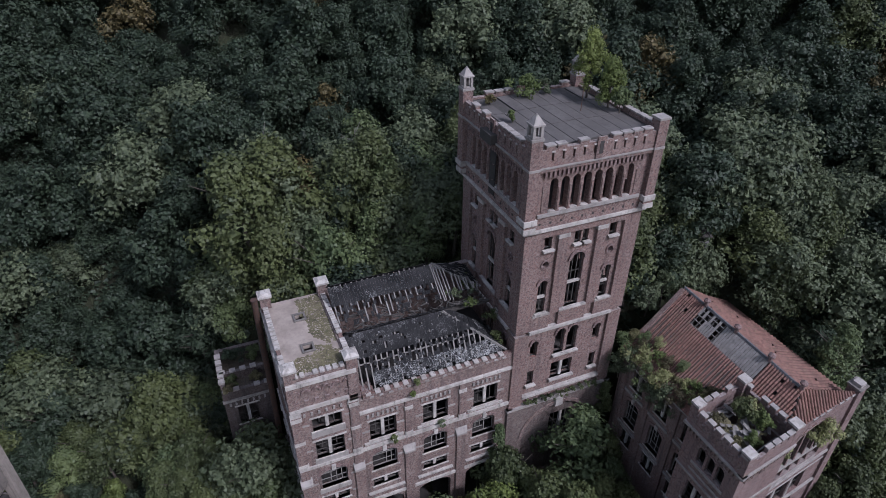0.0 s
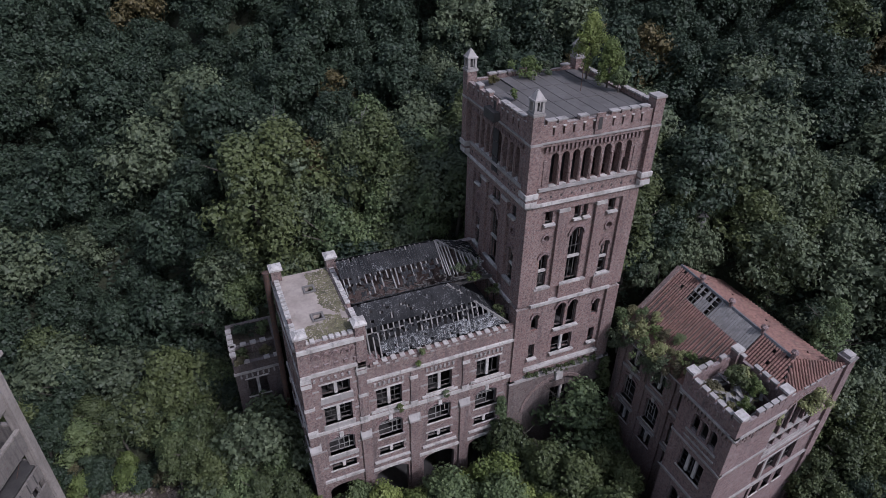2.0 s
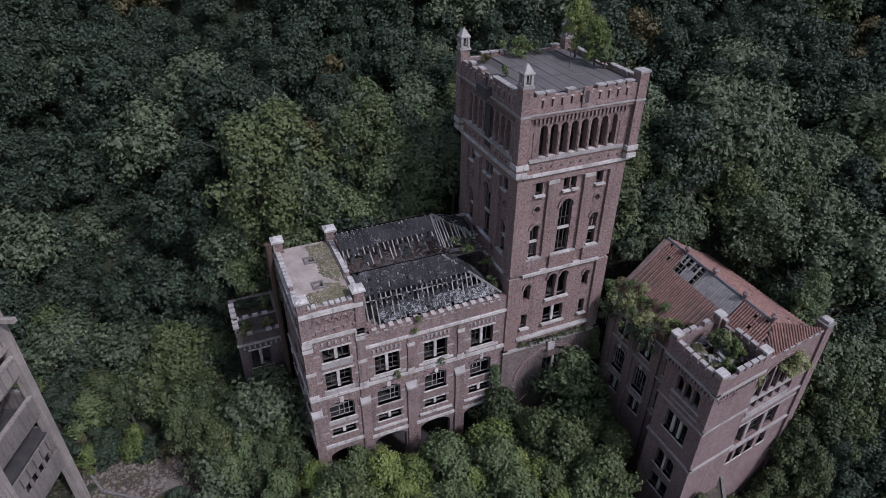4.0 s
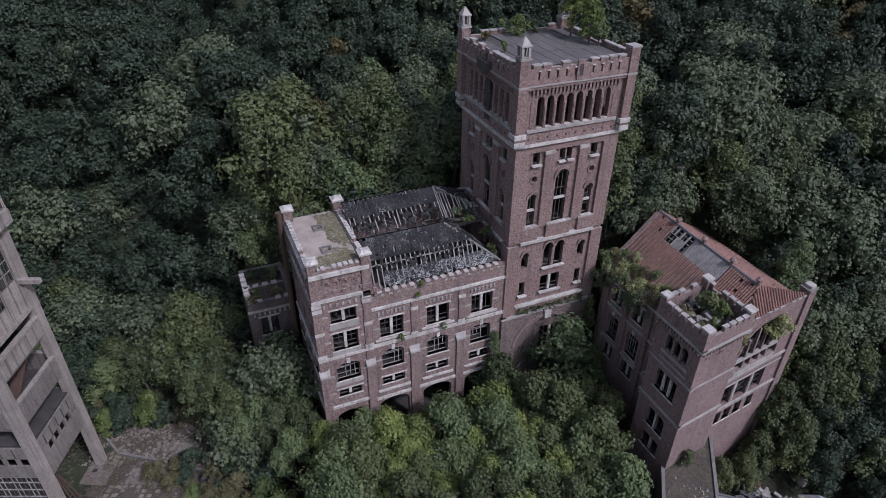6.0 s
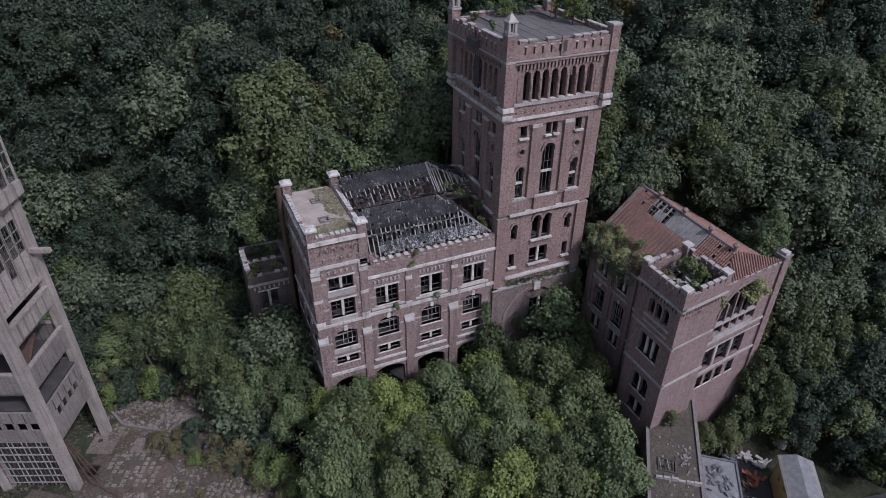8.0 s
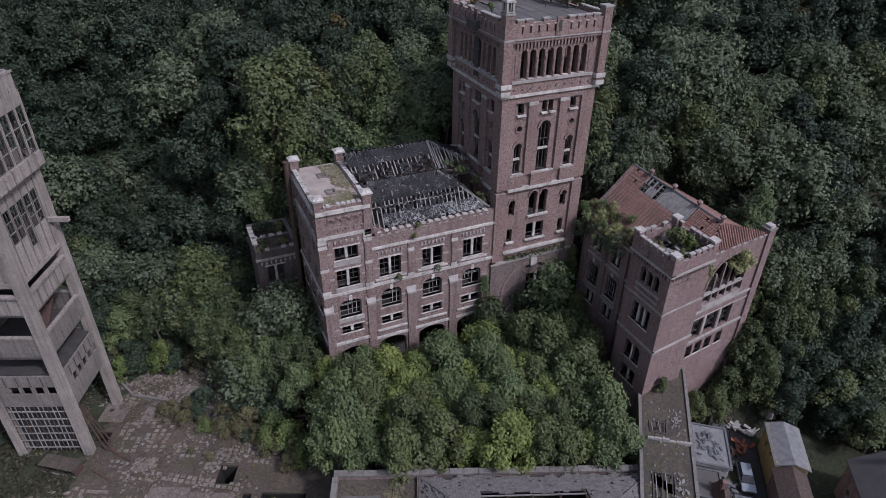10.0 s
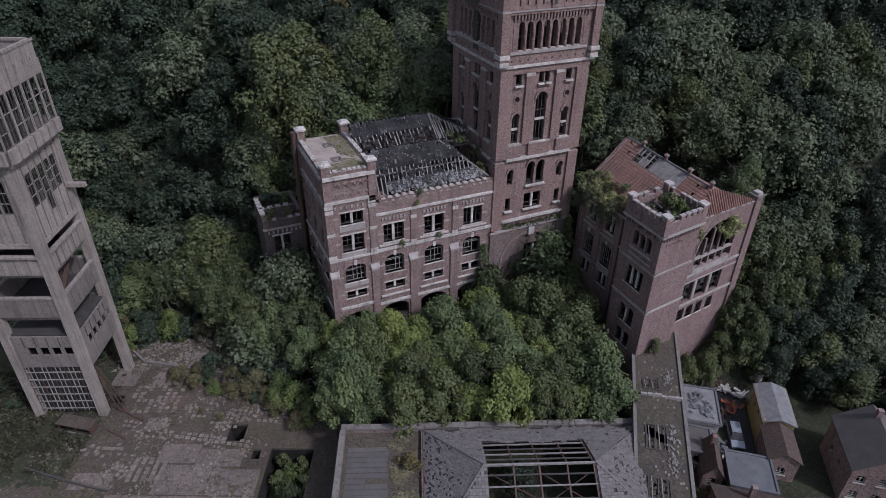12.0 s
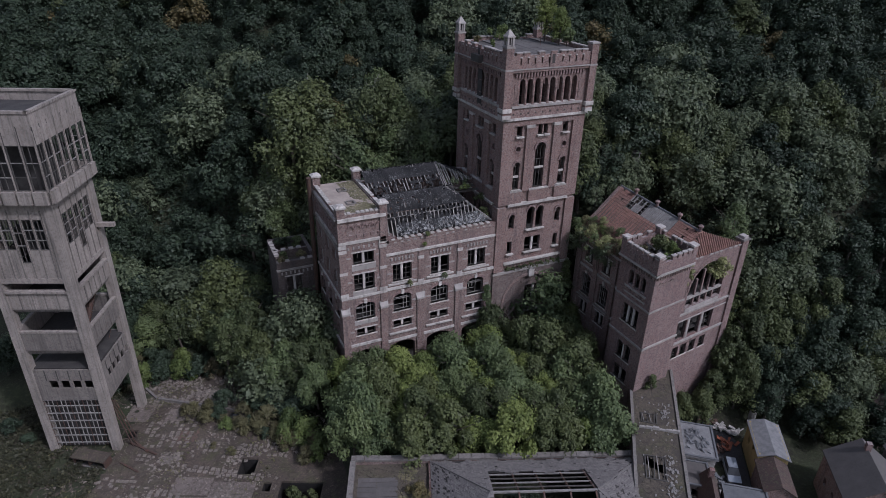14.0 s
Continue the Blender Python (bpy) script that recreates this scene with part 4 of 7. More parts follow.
restack(tower, TOWER_Z)
mast = Mesh()
mast.tube((8.6, 6.2, 44.3), (8.6, 6.2, 46.8), 0.04)
mast.tube((8.4, 6.2, 46.2), (8.8, 6.2, 46.2), 0.025)
lone("lightning_rod", mast, IRON, "thin rusty lightning rod on the tower roof", "lightning rod")

# ---- left wing ----
wing = thing("castle_wing", "four-storey brick wing with pale stone bands and a burnt-out slate roof", "building")
WX0, WXM, WX1, WY0, WY1 = -22.2, -16.2, 0.0, 0.12, 11.5


def dentils(parent, fr, u0, u1, z0, z1, pitch, mat, d=-0.14, width=0.2, name="dentil_course"):
    m = Mesh()
    n = max(1, int((u1 - u0) / pitch))
    for i in range(n):
        u = u0 + (i + 0.5) * (u1 - u0) / n
        m.box(u - width / 2, u + width / 2, d, 0.02, z0, z1, fr)
    return part(name, m, mat, parent, kind="stuff")


def storey_windows(w, fr, ops, seed, plain=False):
    for i, op in enumerate(ops):
        if op[4] == "s":
            window(w, fr, op, 0.42, mull=0, bars=4, sill=True, seed=seed + i, timber=TIMBER)
            h = Mesh()
            hood(h, fr, op, 0.3, -0.08, 0.1)
            part("hood_mould", h, BRICK3, w)
            part("keystone", boxed(op[0] - 0.2, op[0] + 0.2, -0.2, 0.0, op[3] - 0.05, op[3] + 0.5, fr), STONE, w)
        else:
            tall = op[3] - op[2] > 1.3
            window(w, fr, op, 0.38, mull=1, bars=3 if tall else 0, sill=not plain, seed=seed + i, timber=TIMBER_D, lintel=not plain, pale=STONE2 if plain else STONE)


# front of the corner block
fr = side(WX0, WY0, 0)
CW = WXM - WX0
c = 3.1
ops = [(c, 2.75, 19.75, 21.35, "r"), (c, 2.75, 16.15, 18.35, "r"), (c, 2.65, 11.75, 14.3, "s"), (c, 2.6, 9.35, 10.35, "r"), (c, 3.6, 1.0, 6.8, "s")]
m = Mesh()
wall(m, fr, 0.0, CW, -1.0, 25.2, 0.0, 0.6, ops)
w = part("wall", m, BRICK2, wing)
storey_windows(w, fr, ops[:4], 1)
for z0, z1, d in ((25.2, 25.5, -0.35), (22.8, 23.08, -0.2), (15.15, 15.45, -0.16), (7.7, 8.05, -0.2)):
    part("string_course", boxed(-0.1, CW + 0.1, d, 0.3, z0, z1, fr), STONE, w)
for z in (20.6, 17.3, 12.6, 9.9):
    for u0, u1 in ((0.0, 1.45), (4.75, CW)):
        part("stone_band", boxed(u0, u1, -0.03, 0.1, z, z + 0.22, fr), STONE2, w)
blind = Mesh()
for i in range(6):
    op = (0.62 + 0.92 * i, 0.62, 23.4, 24.6, "a")
    hood(blind, fr, op, 0.14, -0.16, 0.02)
    blind.box(op[0] - 0.2, op[0] + 0.2, -0.14, 0.02, 23.42, 23.7, fr)
part("arched_frieze", blind, BRICK3, w, kind="stuff")
dentils(w, fr, 0.8, CW - 0.5, 22.0, 22.35, 0.6, STONE2)
for u0, u1 in ((-0.12, 0.85), (CW - 0.85, CW + 0.1)):
    pil = part("pilaster", boxed(u0, u1, -0.22, 0.05, -1.0, 13.0, fr), BRICK2, wing)
    cap = Mesh()
    cap.hexa([fr(u0 - 0.08, -0.36, 13.0), fr(u1 + 0.08, -0.36, 13.0), fr(u1 + 0.12, 0.05, 13.0), fr(u0 - 0.12, 0.05, 13.0), fr(u0 - 0.08, -0.36, 13.3), fr(u1 + 0.08, -0.36, 13.3), fr(u1 + 0.12, 0.0, 14.0), fr(u0 - 0.12, 0.0, 14.0)])
    part("capstone", cap, STONE2, pil)

for u0, u1 in ((-0.1, 0.8), (CW - 0.8, CW + 0.08)):
    pil = part("pilaster", boxed(u0, u1, -0.14, 0.02, 13.9, 22.8, fr), BRICK2, wing)
    for z, h in ((15.5, 0.5), (18.6, 0.35), (21.6, 0.45), (22.25, 0.5)):
        part("stone_block", boxed(u0 - 0.06, u1 + 0.06, -0.2, 0.0, z, z + h, fr), STONE, pil)
for z in (19.4, 15.9, 11.5):
    part("apron", boxed(c - 1.6, c + 1.6, -0.05, 0.02, z - 0.5, z + 0.1, fr), STONE2, w)

# front of the long part
fr = side(WXM, WY0 + 0.1, 0)
LW = WX1 - WXM
BAYS = [2.35, 7.85, 13.4]
ops = []
for b in BAYS:
    ops += [(b, 2.7, 16.3, 18.65, "r"), (b, 2.6, 11.8, 14.45, "s"), (b, 2.7, 9.25, 10.3, "r"), (b, 3.7, 1.0, 6.7, "s")]
m = Mesh()
wall(m, fr, 0.02, LW, -1.0, 21.7, 0.0, 0.6, ops)
w = part("wall", m, BRICK2, wing)
storey_windows(w, fr, [o for o in ops if o[2] > 5], 7)
for z0, z1, d in ((20.05, 20.35, -0.22), (15.2, 15.55, -0.2), (6.95, 7.3, -0.2)):
    part("string_course", boxed(0.05, LW, d, 0.3, z0, z1, fr), STONE, w)
for b in BAYS:
    dentils(w, fr, b - 1.7, b + 1.7, 19.25, 19.62, 0.48, STONE2)
    for z in (17.4, 13.0):
        for s in (-1, 1):
            part("stone_band", boxed(b + s * 1.75 - 0.4, b + s * 1.75 + 0.4, -0.04, 0.1, z, z + 0.22, fr), STONE2, w)
    part("ledge", boxed(b - 2.0, b + 2.0, -0.28, 0.1, 8.2, 8.4, fr), STONE, w)
    part("ledge", boxed(b - 2.0, b + 2.0, -0.2, 0.1, 15.85, 16.06, fr), STONE, w)
for u in (4.95, 10.75):
    pil = part("pilaster", boxed(u - 0.5, u + 0.5, -0.22, 0.05, -1.0, 13.1, fr), BRICK2, wing)
    cap = Mesh()
    cap.hexa([fr(u - 0.6, -0.36, 13.1), fr(u + 0.6, -0.36, 13.1), fr(u + 0.68, 0.05, 13.1), fr(u - 0.68, 0.05, 13.1), fr(u - 0.6, -0.36, 13.35), fr(u + 0.6, -0.36, 13.35), fr(u + 0.68, 0.0, 14.0), fr(u - 0.68, 0.0, 14.0)])
    part("capstone", cap, STONE2, pil)
    part("pilaster", boxed(u - 0.35, u + 0.35, -0.14, 0.05, 15.6, 20.0, fr), BRICK2, w)
    for z, h in ((15.55, 0.4), (18.9, 0.4)):
        part("stone_block", boxed(u - 0.42, u + 0.42, -0.2, 0.0, z, z + h, fr), STONE, pil)
par = part("parapet", boxed(0.6, LW, 0.05, 0.5, 21.7, 22.2, fr), BRICK2, wing)
rnd = random.Random(4)
u = 0.9
while u < LW - 0.5:
    if rnd.random() > 0.12:
        part("coping", boxed(u, u + 0.5, -0.1, 0.5, 22.2, 22.34 + rnd.uniform(-0.03, 0.03), fr), STONE, par)
        if rnd.random() < 0.8:
            part("coping", boxed(u + 0.36, u + 0.72, -0.08, 0.3, 21.74, 21.9, fr), STONE2, par)
    u += 0.92
# outer end, back and party wall
fr = side(WX0, WY1, -90)
ED = WY1 - WY0
ops = []
for b in (2.0, 5.4, 8.8):
    ops += [(b, 1.7, 19.75, 21.35, "r"), (b, 1.7, 16.15, 18.35, "r"), (b, 1.7, 11.75, 14.3, "s"), (b, 1.6, 9.35, 10.35, "r")]
m = Mesh()
wall(m, fr, 0.0, ED - 0.02, -1.0, 25.2, 0.02, 0.6, ops)
w = part("wall", m, BRICK2, wing)
storey_windows(w, fr, ops, 30, True)
for z0, z1, d in ((25.2, 25.5, -0.3), (22.8, 23.08, -0.18), (15.15, 15.45, -0.14), (7.7, 8.05, -0.18)):
    part("string_course", boxed(0, ED - 0.35, d, 0.3, z0, z1, fr), STONE, w)
dentils(w, fr, 0.3, ED - 0.3, 22.1, 22.5, 0.6, STONE2)
dentils(w, fr, 0.3, ED - 0.3, 23.5, 24.5, 0.9, BRICK3, -0.16, 0.45, "arched_frieze")
part("wall", boxed(WX0 + 0.6, WX1, WY1 - 0.6, WY1, -1.0, 25.6), BRICK2, wing)
part("wall", boxed(WXM - 0.55, WXM + 0.05, WY0 + 0.6, WY1 - 0.6, -1.0, 26.0), BRICK2, wing)
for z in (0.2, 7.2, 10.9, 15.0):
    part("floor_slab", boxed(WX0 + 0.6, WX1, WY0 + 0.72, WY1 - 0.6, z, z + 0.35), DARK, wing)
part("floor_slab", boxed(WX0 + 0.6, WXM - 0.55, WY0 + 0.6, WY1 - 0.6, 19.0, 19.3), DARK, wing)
# flat roof of the corner block
deck = Mesh()
wall(deck, lambda u, d, z: (u, z, d), WX0 + 0.3, WXM, WY0 + 0.3, WY1 - 0.2, 25.5, 25.8, [(-19.45, 0.8, 3.15, 3.95, "r"), (-19.25, 0.8, 7.7, 8.5, "r")])
roof = part("roof", deck, ROOFDECK, wing, "cracked screed flat roof, half under moss")
for x, y in ((-19.45, 3.55), (-19.25, 8.1)):
    rim = Mesh()
    for a, b, c0, d0 in ((x - 0.6, x + 0.6, y - 0.6, y - 0.4), (x - 0.6, x + 0.6, y + 0.4, y + 0.6), (x - 0.6, x - 0.4, y - 0.4, y + 0.4), (x + 0.4, x + 0.6, y - 0.4, y + 0.4)):
        rim.box(a, b, c0, d0, 25.8, 25.98)
    part("hatch_rim", rim, CONC2, roof)


def blob(x0, x1, y0, y1, z, seed, cell=0.35, cut=0.0, thick=0.05):
    """A ragged low patch: cells of a plan kept where a noise is high."""
    m, jit = Mesh(), random.Random(int(seed * 10) + 3)
    for i in range(int((x1 - x0) / cell)):
        for j in range(int((y1 - y0) / cell)):
            x, y = x0 + i * cell, y0 + j * cell
            e = min(i, int((x1 - x0) / cell) - 1 - i, j, int((y1 - y0) / cell) - 1 - j)
            if noise.noise((x * 0.45 + seed, y * 0.45, seed)) + 0.12 * min(e, 3) > cut:
                h = z + thick * (0.6 + 0.8 * noise.noise((x * 2, y * 2, seed)))
                n, q = jit.choice((5, 6, 7)), jit.uniform(0, 3)
                cx, cy = x + cell * jit.uniform(-0.1, 1.1), y + cell * jit.uniform(-0.1, 1.1)
                size = cell * jit.choice((0.5, 0.7, 0.95, 1.25))
                pts = [(cx + r * math.cos(6.2832 * a / n + q), cy + r * math.sin(6.2832 * a / n + q)) for a, r in ((a, size * jit.uniform(0.7, 1.15)) for a in range(n))]
                m.solid([(*p, z - 0.02) for p in pts] + [(cx + 0.7 * (p[0] - cx), cy + 0.7 * (p[1] - cy), h) for p in pts], [tuple(range(n, 2 * n))] + [(a, (a + 1) % n, n + (a + 1) % n, n + a) for a in range(n)])
    return m


part("moss_patch", blob(-19.1, -16.35, 0.5, 11.2, 25.8, 2.0, 0.13, 0.06, 0.05), MOSS, roof, kind="stuff")
part("moss_patch", blob(-21.6, -16.4, 0.5, 2.9, 25.8, 5.0, 0.13, 0.0, 0.05), MOSS, roof, kind="stuff")
part("parapet", boxed(WX0 + 0.1, WXM, WY0, WY0 + 0.35, 25.5, 25.85), BRICK2, wing)
par = part("parapet", boxed(WX0, WX0 + 0.35, WY0 + 0.35, WY1, 25.5, 25.95), BRICK2, wing)
par2 = part("parapet", boxed(WXM - 0.35, WXM, WY0 + 0.35, WY1, 25.8, 26.15), BRICK2, wing)
rnd = random.Random(6)
for i in range(9):
    if i not in (2,):
        part("coping", boxed(WX0 + 0.7 + i * 0.58, WX0 + 1.1 + i * 0.58, WY0 - 0.1, WY0 + 0.45, 25.85, 26.05), STONE, par)
for i in range(16):
    y = WY0 + 0.6 + i * 0.68
    if rnd.random() > 0.1:
        part("coping", boxed(WX0 - 0.08, WX0 + 0.42, y, y + 0.52, 25.95, 26.12), STONE, par)
        part("coping", boxed(WXM - 0.42, WXM + 0.08, y, y + 0.56, 26.15, 26.32), STONE, par2)
for x, y, h in ((WX0 + 0.4, WY0 + 0.4, 27.3), (WXM - 0.2, WY0 + 0.3, 27.2), (WX0 + 0.3, WY1 - 0.4, 27.8), (WXM - 0.1, WY1 - 0.5, 28.0)):
    p = part("corner_pier", boxed(x - 0.5, x + 0.5, y - 0.5, y + 0.5, 22.5, h - 0.4), BRICK2, wing)
    cap = Mesh()
    cap.box(x - 0.66, x + 0.66, y - 0.66, y + 0.66, h - 0.4, h - 0.15)
    cap.hexa([(x - 0.58, y - 0.58, h - 0.15), (x + 0.58, y - 0.58, h - 0.15), (x + 0.58, y + 0.58, h - 0.15), (x - 0.58, y + 0.58, h - 0.15), (x - 0.3, y - 0.3, h + 0.12), (x + 0.3, y - 0.3, h + 0.12), (x + 0.3, y + 0.3, h + 0.12), (x - 0.3, y + 0.3, h + 0.12)])
    part("pier_cap", cap, STONE, p)
stack = Mesh()
stack.tube((-22.9, 10.7, 8.0), (-22.9, 10.7, 28.1), 0.3, 0.3, 12)
stack.tube((-22.9, 10.7, 28.1), (-22.9, 10.7, 28.25), 0.36, 0.36, 12)
lone("flue_pipe", stack, IRON, "rusty dark iron flue pipe rising beside the brick wing", "flue pipe")

# burnt roof of the long part: rafters, slate left in strips
RX0, RX1 = WXM + 0.1, -0.3
burnt = part("burnt_roof", boxed(RX0, RX1, 5.2, 5.55, 24.55, 24.75), TIMBER_D, wing, "burnt-out slate roof with bare rafters")
EAVE, RIDGE, VALLEY, RIDGE2, BACK = Vector((0, 0.75, 22.35)), Vector((0, 3.2, 26.5)), Vector((0, 5.35, 24.75)), Vector((0, 9.35, 28.0)), Vector((0, 11.3, 25.8))


def slope(a, b, x, t, off=0.0):
    """A point t of the way from a to b, lifted off the slope."""
    p = a.lerp(b, t)
    nrm = Vector((0, -(b.z - a.z), b.y - a.y)).normalized()
    nrm = nrm if nrm.z > 0 else -nrm
    return Vector((x, 0, 0)) + p + nrm * off


def slates(a, b, x0, x1, t0, t1, rows, cols, seed, keep=0.97, hip=0.0, mat=SLATE):
    """Courses of slates; past the hip the right edge runs in as the slope climbs."""
    m = Mesh()
    rnd = random.Random(seed)
    for r in range(rows):
        s0, s1 = t0 + (t1 - t0) * r / rows, t0 + (t1 - t0) * (r + 1) / rows + 0.012
        for c in range(cols):
            u0, u1 = x0 + (x1 - x0) * c / cols, x0 + (x1 - x0) * (c + 1) / cols - 0.02
            if u1 > x1 - hip * s0 or rnd.random() > keep:
                continue
            e0, e1 = 0.16 + 0.03 * rnd.random(), 0.12
            q = [slope(a, b, u0, s0, e0 - 0.03), slope(a, b, u1, s0, e0 - 0.03), slope(a, b, u1, s1, e1 - 0.03), slope(a, b, u0, s1, e1 - 0.03), slope(a, b, u0, s0, e0), slope(a, b, u1, s0, e0), slope(a, b, u1, s1, e1), slope(a, b, u0, s1, e1)]
            m.hexa(q)
    return m


part("slate_field", slates(EAVE, RIDGE, RX0, RX1 - 0.3, 0.54, 1.0, 8, 46, 1, 0.95, 6.2), SLATE, burnt, kind="stuff")
part("slate_field", slates(EAVE, RIDGE, RX0 + 1.9, RX1 - 0.3, 0.02, 0.27, 5, 40, 2, 0.95, 6.2), SLATE_L, burnt, kind="stuff")
part("slate_field", slates(EAVE, RIDGE, RX0 + 1.2, RX1 - 0.3, 0.27, 0.54, 5, 46, 12, 0.3, 6.2), SLATE, burnt, kind="stuff")
part("slate_field", slates(RIDGE2, VALLEY, RX0, -5.4, 0.42, 0.85, 6, 40, 13, 0.25), SLATE, burnt, kind="stuff")
part("slate_field", slates(RIDGE2, VALLEY, RX0, -5.4, 0.02, 0.42, 6, 40, 3, 0.98), SLATE, burnt, kind="stuff")
part("slate_field", slates(RIDGE2, BACK, RX0, -5.4, 0.02, 0.9, 6, 30, 4, 0.9), SLATE, burnt, kind="stuff")
part("slate_field", slates(RIDGE, VALLEY, RX0, -5.4, 0.02, 0.95, 6, 36, 5, 0.93), SLATE, burnt, kind="stuff")
rnd = random.Random(9)
n = 27
for i in range(n):
    x = RX0 + 0.2 + i * (RX1 - RX0 - 0.8) / n
    end = min(1.0, (RX1 - x) / 6.2)
    if rnd.random() < 0.94:
        r = Mesh()
        r.beam(slope(EAVE, RIDGE, x, 0.0, 0.05), slope(EAVE, RIDGE, x + rnd.uniform(-0.06, 0.06), end, 0.05), 0.13, 0.14)
        part("rafter", r, TIMBER, burnt)
    if x < -4.5 and rnd.random() < 0.8:
        r = Mesh()
        r.beam(slope(RIDGE2, VALLEY, x, 0.0, 0.05), slope(RIDGE2, VALLEY, x + rnd.uniform(-0.1, 0.1), rnd.choice((0.8, 0.85, 0.62)), 0.05), 0.13, 0.14)
        part("rafter", r, TIMBER, burnt)
for t in (0.44,):
    r = Mesh()
    r.beam(slope(EAVE, RIDGE, RX0, t, 0.0), slope(EAVE, RIDGE, RX1 - 0.4 - 6.2 * t, t, 0.0), 0.08, 0.1)
    part("purlin", r, TIMBER, burnt)
for a, b in ((slope(EAVE, RIDGE, RX1 - 0.2, 0.0, 0.1), slope(EAVE, RIDGE, RX1 - 6.2, 1.0, 0.1)), (slope(RIDGE2, VALLEY, -5.2, 0, 0.1), Vector((-1.0, 7.55, 25.2))), (slope(RIDGE2, VALLEY, -5.2, 0, 0.1), Vector((-2.0, 11.0, 25.4))), (slope(RIDGE2, VALLEY, -5.2, 0, 0.1), Vector((-0.6, 9.35, 24.8)))):
    r = Mesh()
    r.beam(a, b, 0.16, 0.2)
    part("hip_rafter", r, TIMBER, burnt)
hipm = Mesh()
for i in range(9):
    t0, t1 = i / 9, (i + 1) / 9 - 0.01
    a0, a1 = slope(EAVE, RIDGE, RX1 - 0.25 - 6.0 * t0, t0, 0.12), slope(EAVE, RIDGE, RX1 - 0.25 - 6.0 * t1, t1, 0.12)
    b0, b1 = Vector((RX1 - 0.1 - 5.6 * t0, 4.7 - 1.4 * t0, 22.4 + 4.0 * t0)), Vector((RX1 - 0.1 - 5.6 * t1, 4.7 - 1.4 * t1, 22.4 + 4.0 * t1))
    hipm.hexa([a0 - Vector((0, 0, 0.05)), b0 - Vector((0, 0, 0.05)), b1 - Vector((0, 0, 0.05)), a1 - Vector((0, 0, 0.05)), a0, b0, b1, a1])
part("slate_field", hipm, SLATE, burnt, kind="stuff")
hip2, rnd = Mesh(), random.Random(19)
top2, lo2, hi2 = slope(RIDGE2, VALLEY, -5.3, 0, 0.1), Vector((-0.5, 7.0, 25.2)), Vector((-0.5, 11.1, 25.4))
for i in range(10):
    t0, t1 = i / 10, (i + 0.97) / 10
    n = 16 - i
    for j in range(n):
        if rnd.random() < 0.5 + 0.35 * noise.noise((i * 0.4, j * 0.3, 6.0)):
            q = [lo2.lerp(top2, t).lerp(hi2.lerp(top2, t), f) for t, f in ((t0, j / n), (t0, (j + 0.95) / n), (t1, (j + 0.95) / n), (t1, j / n))]
            up = Vector((0.03, 0, 0.05))
            hip2.hexa([*q, *(p + up for p in q)])
part("slate_field", hip2, SLATE, burnt, kind="stuff")
for i in range(9):
    r = Mesh()
    f = (i + 0.5) / 9
    e = lo2.lerp(hi2, f)
    r.beam(e, e.lerp(top2, rnd.choice((0.95, 0.8, 0.5))), 0.13, 0.14)
    part("rafter", r, TIMBER, burnt)
for i in range(14):
    x = -5.2 + i * 0.34
    r = Mesh()
    end = min(0.85, 1.1 - 0.06 * i)
    a = slope(RIDGE2, VALLEY, x, 0.02 + 0.06 * i * 0.9, 0.05)
    r.beam(a, slope(RIDGE2, VALLEY, x + rnd.uniform(-0.3, 0.3), max(end, 0.75), 0.05), 0.12, 0.13)
    if rnd.random() < 0.75:
        part("rafter", r, TIMBER, burnt)
# Loft floor coloured as the shade seen between the rafters.
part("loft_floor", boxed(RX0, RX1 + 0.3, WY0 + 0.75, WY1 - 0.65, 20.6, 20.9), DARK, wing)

restack(wing, WING_Z)

# charred rubble lying in the roof valley
rnd = random.Random(77)
heap = Mesh()
for i in range(150):
    x, y = rnd.uniform(RX0 + 0.4, -0.8), rnd.uniform(4.7, 6.7)
    a = rnd.uniform(0, 3.14)
    l = rnd.uniform(0.2, 1.3)
    z = 25.75 + abs(y - 5.45) * 0.55 + rnd.uniform(0.0, 0.25)
    heap.beam((x, y, z), (x + l * math.cos(a), y + l * math.sin(a) * 0.6, z + rnd.uniform(-0.1, 0.25)), rnd.uniform(0.06, 0.16), rnd.uniform(0.05, 0.12))
lone("roof_rubble", heap, TIMBER_D, "charred timber and slate rubble lying in the roof valley", "rubble", kind="stuff")
rub = Mesh()
for i in range(60):
    x, y, s = rnd.uniform(-15.9, -14.5), rnd.uniform(0.3, 1.5), rnd.uniform(0.1, 0.28)
    rub.box(x, x + s, y, y + s, 22.3, 22.4 + s + 0.4 * (x < -15.3))
lone("brick_rubble", rub, BRICK3, "heap of broken bricks on the wall head", "rubble", kind="stuff")

# low annex behind the wing
annex = thing("brick_annex", "low roofless brick annex with stone-capped parapet behind the wing", "building")
fr = side(-27.9, 12.8, 0)
ops = [(2.3, 2.2, 10.4, 13.0, "r")]
m = Mesh()
wall(m, fr, 0, 5.4, -1, 15.4, 0, 0.5, ops)
# Annex walls carry the trees' shade in their brick colour.
w = part("wall", m, SHADED_BRICK, annex)
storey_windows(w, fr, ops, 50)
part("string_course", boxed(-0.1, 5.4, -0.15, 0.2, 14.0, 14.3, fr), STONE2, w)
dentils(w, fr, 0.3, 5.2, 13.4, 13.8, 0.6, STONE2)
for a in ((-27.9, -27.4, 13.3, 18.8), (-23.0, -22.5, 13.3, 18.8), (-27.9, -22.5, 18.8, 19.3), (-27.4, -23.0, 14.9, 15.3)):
    part("wall", boxed(*a, -1, 16.2), SHADED_BRICK, annex)
